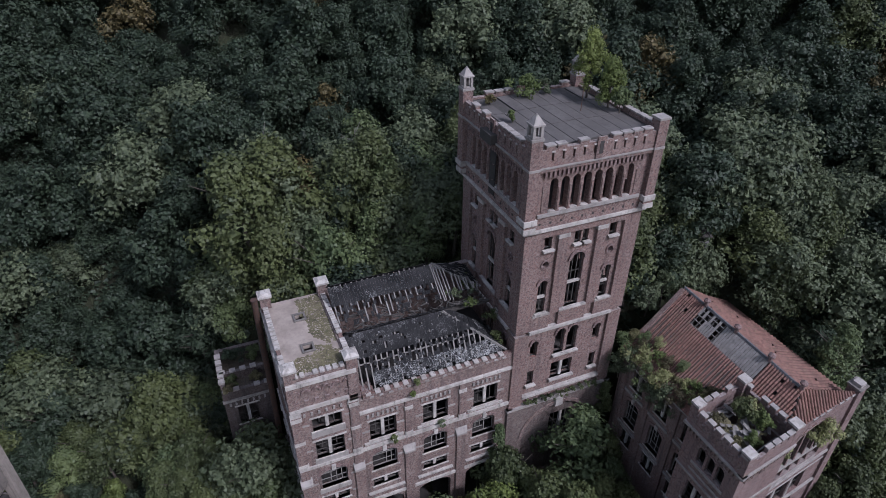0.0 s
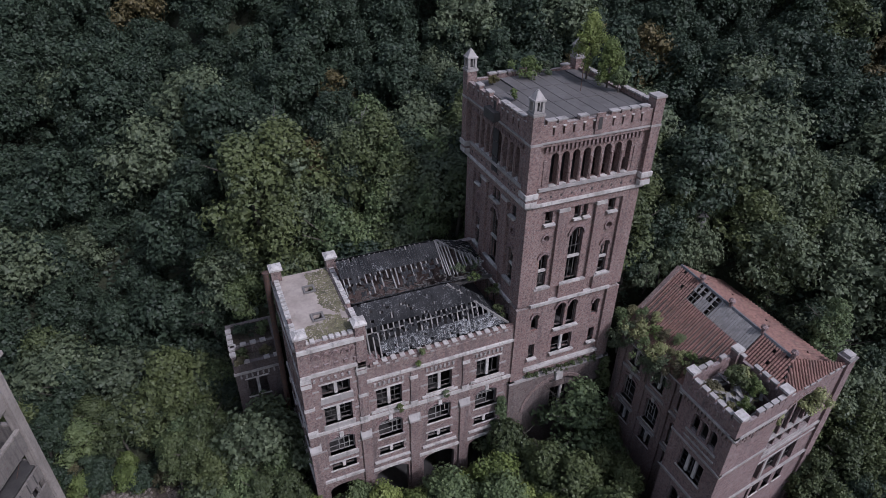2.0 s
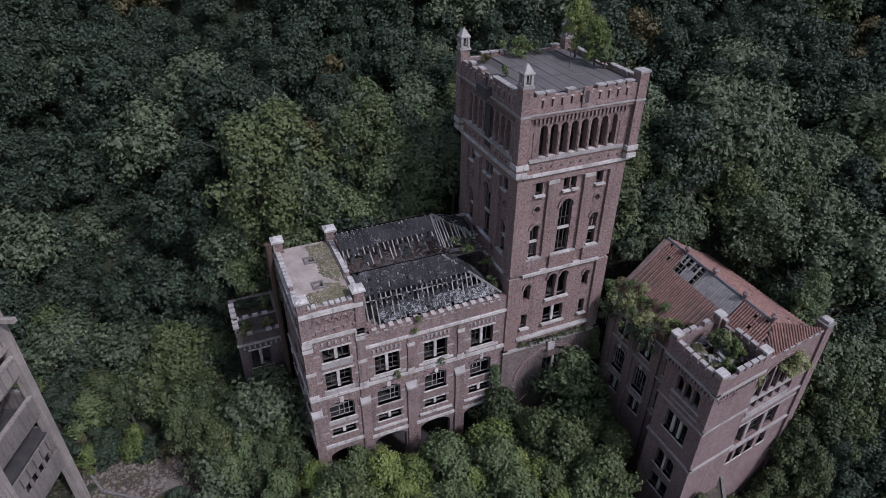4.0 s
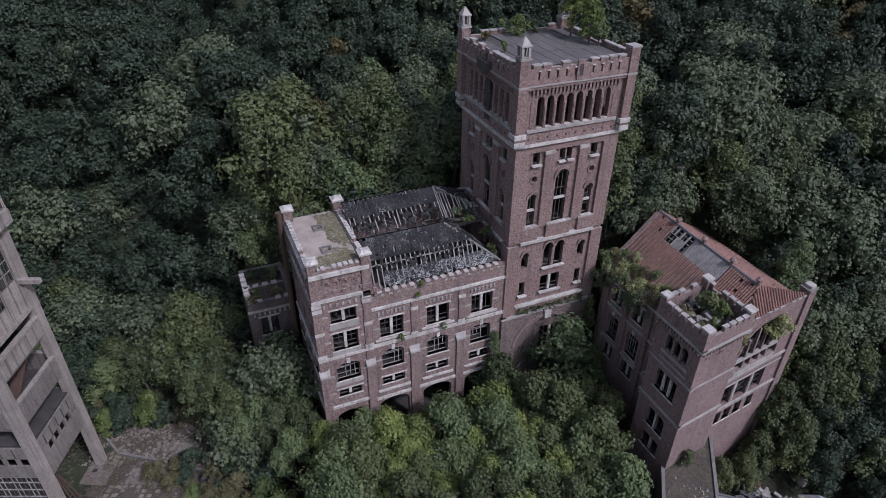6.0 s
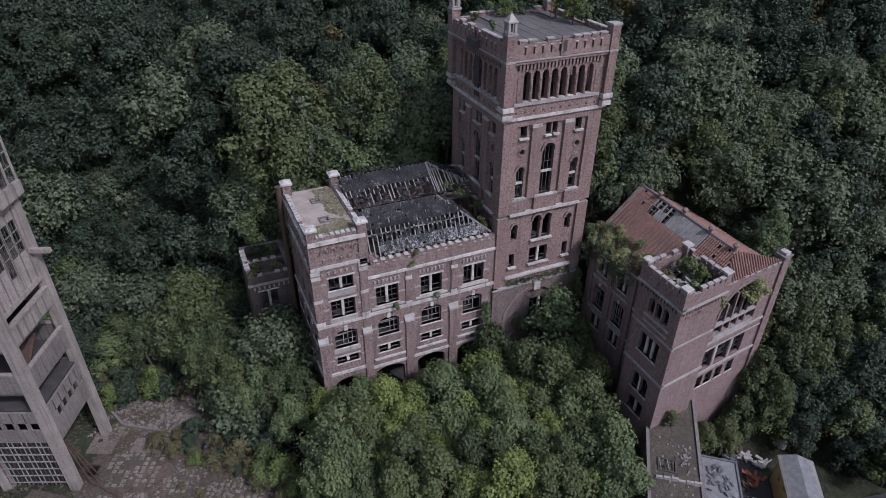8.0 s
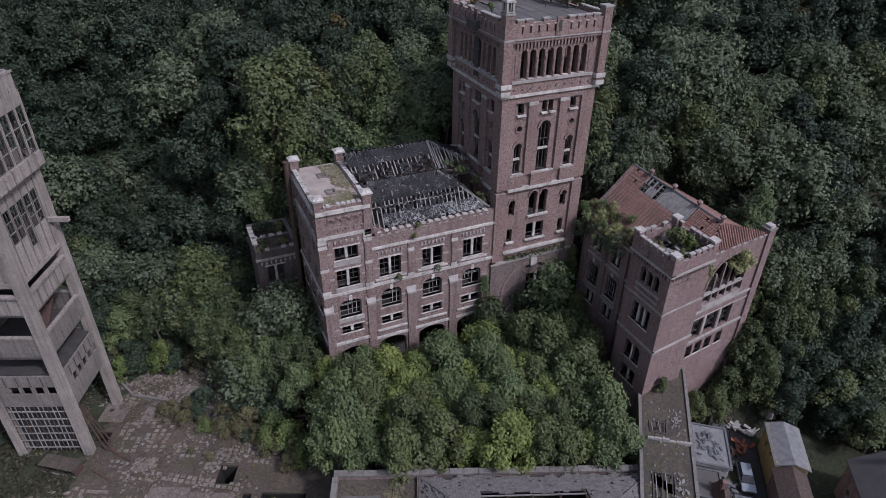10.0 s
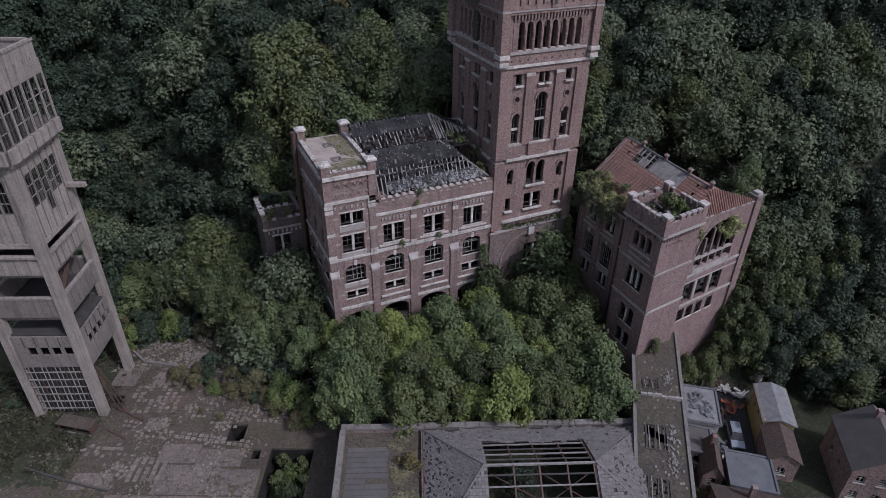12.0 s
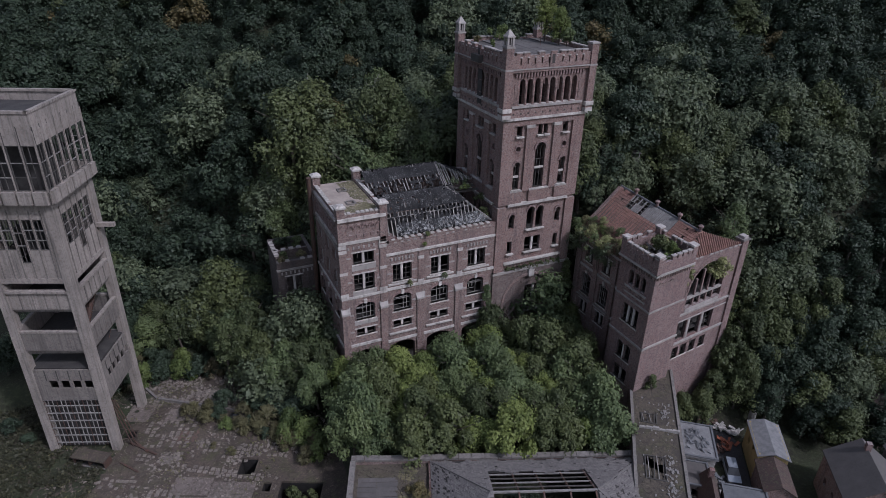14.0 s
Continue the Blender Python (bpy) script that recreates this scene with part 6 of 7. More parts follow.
for z0, z1 in ((5.95, 11.2), (13.95, 19.2)):
    st = Mesh()
    st.beam((-2.0, 1.6, z0 - 0.1), (-2.0, 7.4, z1 - 0.1), 1.2, 0.15)
    flight = part("stair_flight", st, IRON, pit_tower)
    for i in range(18):
        y = 1.6 + i * 0.32
        part("tread", boxed(-2.6, -1.4, y, y + 0.34, z0 + (z1 - z0) * i / 18, z0 + (z1 - z0) * i / 18 + 0.14), IRON, flight)
    for s in (-2.6, -1.4):
        rl = Mesh()
        rl.beam((s, 1.6, z0 + 1.0), (s, 7.4, z1 + 1.0), 0.06, 0.06)
        part("stair_rail", rl, IRON, flight)
fr = CF[1]
for i in range(14):
    u = 0.95 + i * (CX - 1.9) / 13
    part("grille_bar", boxed(u - 0.04, u + 0.04, 0.2, 0.28, 0.6, 6.6, fr), TIMBER if i % 3 else IRON, pit_tower)
for i in range(7):
    z = 0.9 + i * 0.92
    part("grille_rail", boxed(0.9, CX - 0.9, 0.18, 0.3, z, z + 0.09, fr), TIMBER, pit_tower)
# Dark sheet carries the shade behind the grille.
part("grille_backing", boxed(0.9, CX - 0.9, 0.9, 1.0, -1.0, 6.6, fr), DARK, pit_tower)
sp = Mesh()
sp.box(-1.0, 2.0, CY - 1.4, CY - 0.9, 24.5, 24.8)
part("spout", sp, CONC, pit_tower, "jutting concrete gutter spout")
for i in range(3):
    r = Mesh()
    r.beam((-0.3 + 0.3 * i, 1.2, 5.6), (1.4, 0.6 + i * 0.7, 0.1), 0.12, 0.12)
    part("fallen_strut", r, IRON, pit_tower)

restack(pit_tower, PIT_Z)

# ---- yard ----
YO, YR = Vector((-42.57, -0.83)), -25.0

yard = thing("yard", "cracked weed-grown concrete yard beside the pit tower", "yard", YO.x, YO.y, YARD_Z, YR, kind="structure")
PITS = []
for x0, y0, x1, y1 in ((5.9, -0.3, 8.0, -2.9), (9.6, -4.1, 10.6, -5.5), (11.7, -3.9, 16.8, -16.0), (-10.9, 4.4, -9.2, 2.9)):
    a, b, c, d = x0, y0, x1, y1
    PITS.append(((a + c) / 2, abs(c - a), min(b, d), max(b, d), "r"))
m = Mesh()
flat = lambda u, d, z: (u, z, d)
wall(m, flat, -40, 9.5, -26, 16.5, -0.22, 0.0, [p for p in PITS])
part("slab_deck", m, YARD, yard)
m = Mesh()
wall(m, flat, 9.5, 20.5, -26, 2.0, -0.22, 0.0, [p for p in PITS if p[0] > 8])
part("slab_deck", m, YARD, yard)
for uc, w, zb, zt, _ in PITS:
    for a, b, c, d in ((uc - w / 2 - 0.22, uc + w / 2 + 0.22, zt, zt + 0.22), (uc - w / 2 - 0.22, uc + w / 2 + 0.22, zb - 0.22, zb), (uc - w / 2 - 0.22, uc - w / 2, zb, zt), (uc + w / 2, uc + w / 2 + 0.22, zb, zt)):
        part("pit_kerb", boxed(a, b, c, d, 0.0, 0.07), YARD, yard)
    for a, b, c, d in ((uc - w / 2 - 0.2, uc + w / 2 + 0.2, zt, zt + 0.2), (uc - w / 2 - 0.2, uc + w / 2 + 0.2, zb - 0.2, zb), (uc - w / 2 - 0.2, uc - w / 2, zb, zt), (uc + w / 2, uc + w / 2 + 0.2, zb, zt)):
        part("pit_wall", boxed(a, b, c, d, -3.8, -0.224), PIT_SHADE, yard)
rnd = random.Random(15)


def paving(a, b, lx, ly, nx, ny, gap, mat, keep=0.92, h=0.06, jitter=0.03, tilt=0.0, up=None):
    """Laid slabs with open joints, in rows that may run askew."""
    up = gap if up is None else up
    for i in range(nx):
        for j in range(ny):
            if rnd.random() < keep * (0.75 + 0.5 * noise.noise((a + i * lx * 0.6, b + j * ly, 3.0))):
                u, v = a + i * (lx + gap) + rnd.uniform(-jitter, jitter), b + j * (ly + up) + tilt * i * (lx + gap) + rnd.uniform(-jitter, jitter)
                part("paving_slab", boxed(u, u + lx, v, v + ly, 0.0, h + rnd.uniform(0, 0.03)), mat, yard)


for x0, x1, y0, y1, h in ((-1.2, 3.4, -6.2, -3.5, 0.05), (3.5, 8.7, -6.6, -4.1, 0.06), (-0.2, 5.6, -10.4, -6.45, 0.04), (5.75, 11.2, -10.4, -6.9, 0.05), (-9.6, -5.2, -10.0, -7.8, 0.06), (-5.0, 1.0, -13.5, -10.6, 0.05), (1.2, 11.3, -14.5, -10.6, 0.04), (-6.6, -1.6, 6.3, 8.6, 0.05), (-12.0, -8.8, 6.0, 9.4, 0.05)):
    part("concrete_slab", boxed(x0, x1, y0, y1, 0.0, h), SLAB, yard)
paving(-1.2, -2.45, 0.5, 0.42, 14, 2, 0.24, BLOCKS, 1.15, 0.09, 0.05, -0.14, 0.18)
paving(-0.9, 0.9, 0.45, 0.38, 19, 3, 0.25, BLOCKS, 0.85, 0.06, 0.07, -0.07, 0.28)
paving(-8.2, 1.3, 0.5, 0.42, 8, 8, 0.33, BLOCKS, 0.95, 0.07, 0.06, 0.03, 0.2)
paving(-3.6, -8.9, 0.46, 0.42, 5, 7, 0.38, BLOCKS, 1.3, 0.09, 0.02, 0.06, 0.06)
paving(-6.4, -8.3, 0.4, 0.4, 4, 4, 0.32, BLOCKS, 0.9, 0.06, 0.08, 0.06, 0.2)
paving(-16.0, -5.6, 0.4, 0.4, 14, 2, 0.5, BLOCKS, 0.5, 0.05, 0.2, 0.02, 0.5)
paving(-7.5, -2.2, 0.42, 0.36, 8, 4, 0.3, BLOCKS, 0.7, 0.06, 0.1, -0.1, 0.3)
paving(-13.0, -4.6, 0.4, 0.4, 9, 3, 0.4, BLOCKS, 0.6, 0.06, 0.15, -0.1, 0.3)
paving(-2.2, 9.3, 1.9, 3.2, 1, 1, 0.1, BLOCKS, 2.0, 0.25)
paving(3.2, -0.9, 0.45, 0.4, 5, 2, 0.3, BLOCKS, 0.9, 0.06, 0.08)
part("clay_patch", blob(-4.0, -0.8, 2.2, 4.6, 0.005, 8.0, 0.22, 0.1, 0.03), CLAY, yard, kind="stuff")
part("sand_patch", blob(-5.2, -0.9, -1.4, 0.6, 0.005, 6.0, 0.2, 0.02, 0.04), BLOCKS, yard, kind="stuff")
part("soil_patch", blob(-30, -10.5, -9.5, 12, 0.004, 11.0, 0.45, -0.5, 0.05), SOIL, yard, kind="stuff")
stones = Mesh()
for i in range(9000):
    u, v, s = rnd.uniform(-18, 17), rnd.uniform(-17, 14), rnd.choice((0.05, 0.06, 0.07, 0.09, 0.12, 0.16, 0.24))
    if noise.noise((u * 0.25, v * 0.25, 4.0)) < -0.05 or u < -7 and (s > 0.1 or rnd.random() < 0.55):
        continue
    a = rnd.uniform(0, 1.5)
    c, d = s * math.cos(a), s * math.sin(a)
    h = s * rnd.uniform(0.3, 0.7)
    if any(abs(u - p[0]) < p[1] / 2 + 0.4 and p[2] - 0.4 < v < p[3] + 0.4 for p in PITS):
        continue
    stones.hexa([(u - c, v - d, 0), (u + d, v - c, 0), (u + c, v + d, 0), (u - d, v + c, 0), (u - 0.7 * c, v - 0.7 * d, h), (u + 0.7 * d, v - 0.7 * c, h), (u + 0.7 * c, v + 0.7 * d, h), (u - 0.7 * d, v + 0.7 * c, h)])
for i in range(1800):
    u, v, s = rnd.uniform(-13, 4), rnd.uniform(8.6, 16.2), rnd.choice((0.06, 0.08, 0.12, 0.18, 0.28))
    if noise.noise((u * 0.4, v * 0.4, 8.0)) < -0.1:
        continue
    a, h = rnd.uniform(0, 1.5), s * rnd.uniform(0.3, 0.8)
    c, d = s * math.cos(a), s * math.sin(a)
    stones.hexa([(u - c, v - d, 0), (u + d, v - c, 0), (u + c, v + d, 0), (u - d, v + c, 0), (u - 0.7 * c, v - 0.7 * d, h), (u + 0.7 * d, v - 0.7 * c, h), (u + 0.7 * c, v + 0.7 * d, h), (u - 0.7 * d, v + 0.7 * c, h)])
part("rubble_scatter", stones, BLOCKS, yard, kind="stuff")
for i in range(12):
    u, v = rnd.uniform(-12, 8), rnd.uniform(-14, 10)
    part("weed_patch", blob(u, u + rnd.uniform(2, 5), v, v + rnd.uniform(1.5, 3.5), 0.01, 7.0 + i, 0.3, 0.1, 0.1), MUDDY, yard, kind="stuff")
tufts = Mesh()
for i in range(5200):
    u, v = rnd.uniform(-24, 15), rnd.uniform(-19, 14)
    if noise.noise((u * 0.18, v * 0.18, 9.0)) + 0.5 * noise.noise((u * 0.7, v * 0.7, 2.0)) < 0.12:
        continue
    if any(abs(u - p[0]) < p[1] / 2 + 0.3 and p[2] - 0.3 < v < p[3] + 0.3 for p in PITS):
        continue
    leaf_card(tufts, Vector((u, v, rnd.uniform(0.05, 0.3))), (rnd.gauss(0, 0.6), rnd.gauss(0, 0.6), 1), rnd.uniform(0.15, 0.4), rnd)
me = bpy.data.meshes.new("weeds")
me.from_pydata(tufts.v, [], tufts.f)
me.materials.append(LEAF[7])
ob = new("yard_weeds", me)
ob.matrix_world = pose(YO.x, YO.y, YARD_Z, 0, 0, YR)
tagged(ob, "dry green weeds growing through the cracked yard", "weeds", kind="stuff")
grass = Mesh()
for i in range(12000):
    u, v = rnd.uniform(-30, -7), rnd.uniform(-8, 13)
    if noise.noise((u * 0.4, v * 0.4, 5.0)) < 0.12 * (u + 14) - 0.1:
        continue
    if -17.0 < u < -9.4 and 0.2 < v < 10.5:
        continue
    leaf_card(grass, Vector((u, v, rnd.uniform(0.08, 0.45))), (rnd.gauss(0, 0.7), rnd.gauss(0, 0.7), 1), rnd.uniform(0.2, 0.5), rnd)
me = bpy.data.meshes.new("grass")
me.from_pydata(grass.v, [], grass.f)
me.materials.append(LEAF[9])
ob = new("yard_grass", me)
ob.matrix_world = pose(YO.x, YO.y, YARD_Z, 0, 0, YR)
tagged(ob, "rank dark green grass round the foot of the pit tower", "grass", kind="stuff")
for x, y in ((-36.6, 6.7), (-34.2, 5.3)):
    t = thing("old_tyre", "old tyre with a pale rim lying in the scrub", "tyre", *on_yard(x, y), YARD_Z, group="old tyres")
    m = Mesh()
    ring = [(0.55, 0.0), (0.62, 0.12), (0.55, 0.26), (0.34, 0.26), (0.3, 0.12), (0.34, 0.0)]
    n = 18
    m.solid([(r * math.cos(6.2832 * i / n), r * math.sin(6.2832 * i / n), z) for i in range(n) for r, z in ring], [(i * 6 + j, i * 6 + (j + 1) % 6, ((i + 1) % n) * 6 + (j + 1) % 6, ((i + 1) % n) * 6 + j) for i in range(n) for j in range(6)])
    part("tread", m, RUBBER, t)
    m = Mesh()
    m.tube((0, 0, 0.05), (0, 0, 0.16), 0.31, 0.29, 14)
    part("rim", m, ZINC, t)
r = Mesh()
r.beam((*on_yard(-57.3, 0.9), 0.15), (*on_yard(-52.1, -4.1), 0.15), 0.18, 0.4)
r.beam((*on_yard(-52.1, -4.1), 0.15), (*on_yard(-49.1, -6.7), 0.15), 0.18, 0.4)
lone("kerb_wall", r, TIMBER_D, "low dark weathered kerb wall at the grass's edge", "low wall", 0, 0, YARD_Z, group="yard walls")
# low kerb wall along the back of the yard
for (x0, y0), (x1, y1) in (((-43.0, 13.4), (-37.8, 9.4)), ((-37.4, 9.1), (-32.4, 5.0)), ((-44.4, 16.6), (-43.2, 13.6))):
    r = Mesh()
    r.beam((*on_yard(x0, y0), YARD_Z + 0.2), (*on_yard(x1, y1), YARD_Z + 0.2), 0.3, 0.44)
    lone("low_wall", r, CONC2, "broken low concrete wall at the yard's edge", "low wall", group="yard walls")
# overturned trough, lying by the pit tower
tr = thing("steel_trough", "overturned rusty concrete-lined trough lying on the yard", "trough", -54.4, 3.2, YARD_Z, -36)
part("lid", boxed(-2.3, 2.3, -0.85, 0.85, 1.15, 1.3), YARD, tr)
for y in (0.6,):
    part("side_plate", boxed(-2.2, 2.2, y, y + 0.1, 0.0, 1.15), IRON, tr)
for x in (-2.2, -0.1, 2.05):
    part("end_plate", boxed(x, x + 0.15, -0.6, 0.6, 0.0, 1.15), IRON, tr)
lip = Mesh()
lip.beam((-2.25, -0.75, 0.1), (2.25, -0.75, 0.1), 0.12, 0.16)
part("lower_lip", lip, CONC2, tr)
part("bed", boxed(-2.05, 2.05, -0.6, 0.6, 0.0, 0.06), DARK, tr)
for (x0, y0), (x1, y1) in (((-47.3, 6.2), (-44.5, 2.5)), ((-46.6, 6.0), (-45.4, 3.4)), ((-48.6, 3.0), (-46.8, 0.4))):
    r = Mesh()
    r.beam((*on_yard(x0, y0), YARD_Z + 0.14), (*on_yard(x1, y1), YARD_Z + 0.12), 0.22, 0.2)
    lone("fallen_girder", r, IRON, "rusty fallen steel girder lying on the yard", "girder", group="fallen girders")

# ---- long roofed hall at the foot of the courtyard ----
hall = thing("long_hall", "long low hall with collapsed hipped roof and mossy flat end", "building", -26.15, -14.5, 0.96, -22.2)
hall.scale = (1.033, 1, 1)
HL = 33.0
part("wall", boxed(0, HL, -0.5, 0, -6, 2.0), BRICK2, hall)
part("wall", boxed(0, 0.5, -16.5, -0.5, -6, 2.0), CONC2, hall)
part("wall", boxed(HL - 0.5, HL, -16.5, -0.5, -6, 2.0), BRICK2, hall)
part("wall", boxed(0.5, HL - 0.5, -17.0, -16.5, -6, 2.0), BRICK2, hall)
part("wall", boxed(8.6, 9.0, -16.5, -0.5, -6, 2.0), BRICK2, hall)
for i in range(22):
    x = i * 1.5
    part("coping", boxed(x + 0.01, x + 1.46, -0.6, 0.14, 2.0, 2.24 + rnd.uniform(0, 0.08)), CONC2, hall)
part("coping", boxed(-0.1, 0.5, -16.5, -0.63, 2.0, 2.24), CONC2, hall)
deck = part("flat_roof", boxed(0.5, 8.6, -16.5, -0.5, 1.3, 1.5), MUDDY, hall)
for i in range(20):
    y = -2.5 - i * 0.68
    for x0, x1 in ((0.9, 2.9), (2.93, 5.2)):
        if rnd.random() > 0.06:
            h = rnd.uniform(0.02, 0.08)
            m = Mesh()
            m.hexa([(x0, y - 0.66, 1.5), (x1, y - 0.66, 1.5), (x1, y, 1.5), (x0, y, 1.5), (x0, y - 0.66, 1.5 + h), (x1, y - 0.66, 1.52 + h), (x1, y, 1.52), (x0, y, 1.51)])
            part("roof_sheet", m, FELT, deck)
part("moss_patch", blob(5.0, 8.6, -13.0, -0.7, 1.5, 4.0, 0.25, -0.05, 0.16), MUDDY, deck, kind="stuff")
part("moss_patch", blob(5.4, 8.4, -12.0, -1.0, 1.52, 9.0, 0.25, 0.12, 0.22), MOSS, deck, kind="stuff")
part("moss_patch", blob(0.5, 8.6, -2.5, -0.6, 1.5, 14.0, 0.25, -0.1, 0.14), MUDDY, deck, kind="stuff")
# hipped roof
EV, RG, RY, U0, U1, A0, A1 = 2.05, 5.4, -8.3, 8.8, 33.0, 14.6, 25.4


def hall_pt(u, t, back=True, off=0.0):
    y = RY + ((-0.75 - RY) if back else (-16.2 - RY)) * t
    return Vector((u, y, RG + (EV - RG) * t + off))


def quad_slab(a, b, c, d, t=0.1):
    m = Mesh()
    dn = Vector((0, 0, t))
    m.hexa([a - dn, b - dn, c - dn, d - dn, a, b, c, d])
    return m


hroof = part("hip_roof", boxed(A0, A1, RY - 0.1, RY + 0.1, RG - 0.2, RG), TIMBER, hall)
L0, L1 = Vector((U0, -0.75, EV)), Vector((U0, -16.2, EV))
R0, R1 = Vector((U1, -0.75, EV)), Vector((U1, -16.2, EV))
AL, AR = Vector((A0, RY, RG)), Vector((A1, RY, RG))
k = Nodes("hall_slate", 0.7, spec=0.4)
c = k.mix(k.island(), (0.1, 0.09, 0.083), (0.165, 0.149, 0.138))
c = k.mix(k.math("MULTIPLY", k.ramp(k.noise(0.7, 5), 0.4, 0.7), 0.5), c, (0.115, 0.105, 0.098))
c = k.mix(k.math("MULTIPLY", k.ramp(k.noise(7.0, 4), 0.55, 0.66), 0.6), c, (0.05, 0.047, 0.045))
HSLATE = k.done(c, k.noise(8.0, 4), 0.4, 0.03)


def slate_at(m, a, b, c, d, rnd):
    """One slate between four points of a slope, tail lifted."""
    h = Vector((0, 0, rnd.uniform(0.05, 0.12)))
    g = Vector((0, 0, 0.02))
    m.solid([a + h, b + h, c + g, d + g, a, b], [(0, 1, 2, 3), (0, 4, 5, 1)])


def hip_slates(p, q, apex, rows, cols, seed, keep):
    """Courses narrowing to the apex of a hip."""
    m, rnd = Mesh(), random.Random(seed)
    for i in range(rows):
        t0, t1 = i / rows, (i + 1) / rows
        n = max(1, int(cols * (1 - t0)))
        for j in range(n):
            if rnd.random() < keep(t0, j / n):
                a, b, c, d = (p.lerp(apex, t).lerp(q.lerp(apex, t), s) for t, s in ((t0, j / n), (t0, (j + 0.94) / n), (t1, (j + 0.94) / n), (t1, j / n)))
                slate_at(m, a, b, c, d, rnd)
    return m


def side_slates(back, rows, cols, seed):
    """A long slope with its great hole and ragged eaves."""
    m, rnd = Mesh(), random.Random(seed)
    for i in range(rows):
        t0, t1 = i / rows, (i + 1) / rows
        for j in range(cols):
            u0, u1 = U0 + (U1 - U0) * j / cols, U0 + (U1 - U0) * (j + 0.95) / cols
            mid = (u0 + u1) / 2
            rag = 0.12 * noise.noise((mid * 0.9, seed, 0.5))
            if mid < A0 + (U0 - A0) * t0 or mid > A1 + (U1 - A1) * t0:
                continue
            if 14.8 < mid < 25.3 and t0 < 0.54 + rag or t1 > 0.97 + 0.9 * rag or rnd.random() < 0.02:
                continue
            slate_at(m, hall_pt(u0, t1, back, 0.06), hall_pt(u1, t1, back, 0.06), hall_pt(u1, t0, back, 0.06), hall_pt(u0, t0, back, 0.06), rnd)
    return m


lump = lambda t, s: 0.5 + 0.5 * noise.noise((t * 6, s * 9, 1.0))
part("slate_field", hip_slates(L0, L1, AL, 34, 64, 19, lambda t, s: 1.0 if t > 0.66 else 0.62 + 0.3 * t + 0.3 * lump(t, s)), HSLATE, hroof, kind="stuff")
part("slate_field", hip_slates(R0, R1, AR, 34, 64, 20, lambda t, s: 0.84 + 0.16 * abs(2 * s - 0.9) if 0.12 < t < 0.75 else 0.985), HSLATE, hroof, kind="stuff")
for back in (True, False):
    part("slate_field", side_slates(back, 26, 80, 21 + back), HSLATE, hroof, kind="stuff")
# Dark sheets under the slates put the roof space's shade into the gaps.
for a, b, c in ((L0, L1, AL), (R0, R1, AR)):
    m = Mesh()
    dn = Vector((0, 0, 0.03))
    m.solid([a - dn, b - dn, c - dn, a - 4 * dn, b - 4 * dn, c - 4 * dn], [(0, 1, 2), (5, 4, 3), (0, 3, 4, 1), (1, 4, 5, 2), (2, 5, 3, 0)])
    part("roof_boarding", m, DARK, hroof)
for u0, u1, v0, v1, t0, t1 in ((U0 + 0.2, U1 - 0.2, 14.6 - 2.9, 25.4 + 3.8, 0.985, 0.58), (11.5, 14.7, 14.55, 14.7, 0.58, 0.02), (25.4, 29.4, 25.3, 25.5, 0.58, 0.02)):
    for back in (True, False):
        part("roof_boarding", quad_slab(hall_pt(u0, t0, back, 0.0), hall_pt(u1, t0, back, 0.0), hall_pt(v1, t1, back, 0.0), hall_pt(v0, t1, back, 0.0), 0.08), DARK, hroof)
for i in range(4):
    for back in (True, False):
        t = 0.12 + i * 0.13
        r = Mesh()
        r.beam(hall_pt(14.8, t, back, -0.05), hall_pt(25.3, t + rnd.uniform(-0.01, 0.02), back, -0.05), 0.11, 0.14)
        part("purlin", r, TIMBER if i % 2 else TIMBER_D, hroof)
for u in (14.8, 17.4, 19.9, 22.6, 25.2):
    for back in (True, False):
        r = Mesh()
        r.beam(hall_pt(u, 0.0, back, -0.12), hall_pt(u, 0.6, back, -0.12), 0.16, 0.22)
        part("truss_rafter", r, IRON, hroof)
for a, b in (((20.0, -8.8, 4.6), (24.8, -11.5, 3.2)), ((20.2, -11.5, 3.2), (25.0, -8.8, 4.6)), ((15.2, -8.8, 4.6), (19.6, -11.0, 3.4)), ((19.9, -8.3, -5.9), (19.9, -8.3, 5.2))):
    r = Mesh()
    r.beam(a, b, 0.08, 0.08)
    part("brace", r, IRON, hroof)
for a, b in ((L0, AL), (L1, AL), (R0, AR), (R1, AR)):
    r = Mesh()
    r.beam(a + Vector((0, 0, 0.1)), b + Vector((0, 0, 0.1)), 0.16, 0.06)
    part("hip_cap", r, HSLATE, hroof)
part("floor_slab", boxed(0.5, HL - 0.5, -16.5, -0.5, -6.2, -5.9), DARK, hall)

# ---- narrow flat-roofed range below the corner tower ----
rng = thing("narrow_range", "narrow flat-roofed range with mossy bitumen deck", "building", 10.2, -19.6, 1.95, -38.3)
NW, NL, NT = 5.8, 30.0, 6.6
deck = Mesh()
SKY = [(2.1, 1.7, -5.0, -3.5, "r"), (2.4, 2.1, -14.2, -10.8, "r"), (2.4, 2.0, -21.0, -18.0, "r")]
wall(deck, flat, 0.3, NW - 0.3, -NL, NT, 2.0, 2.25, SKY)
dk = part("flat_roof", deck, yard_mat("mossy_bitumen", (0.048, 0.041, 0.034), (0.066, 0.055, 0.044), 0.7), rng)
for a in ((0, 0.3, -NL, 0.8), (NW - 0.3, NW, -NL, NT)):
    part("wall", boxed(*a, -6.2, 2.3), BRICK2, rng)
    part("coping", boxed(a[0] - 0.03, a[1] + 0.03, a[2], a[3], 2.3, 2.42), CONC2, rng)
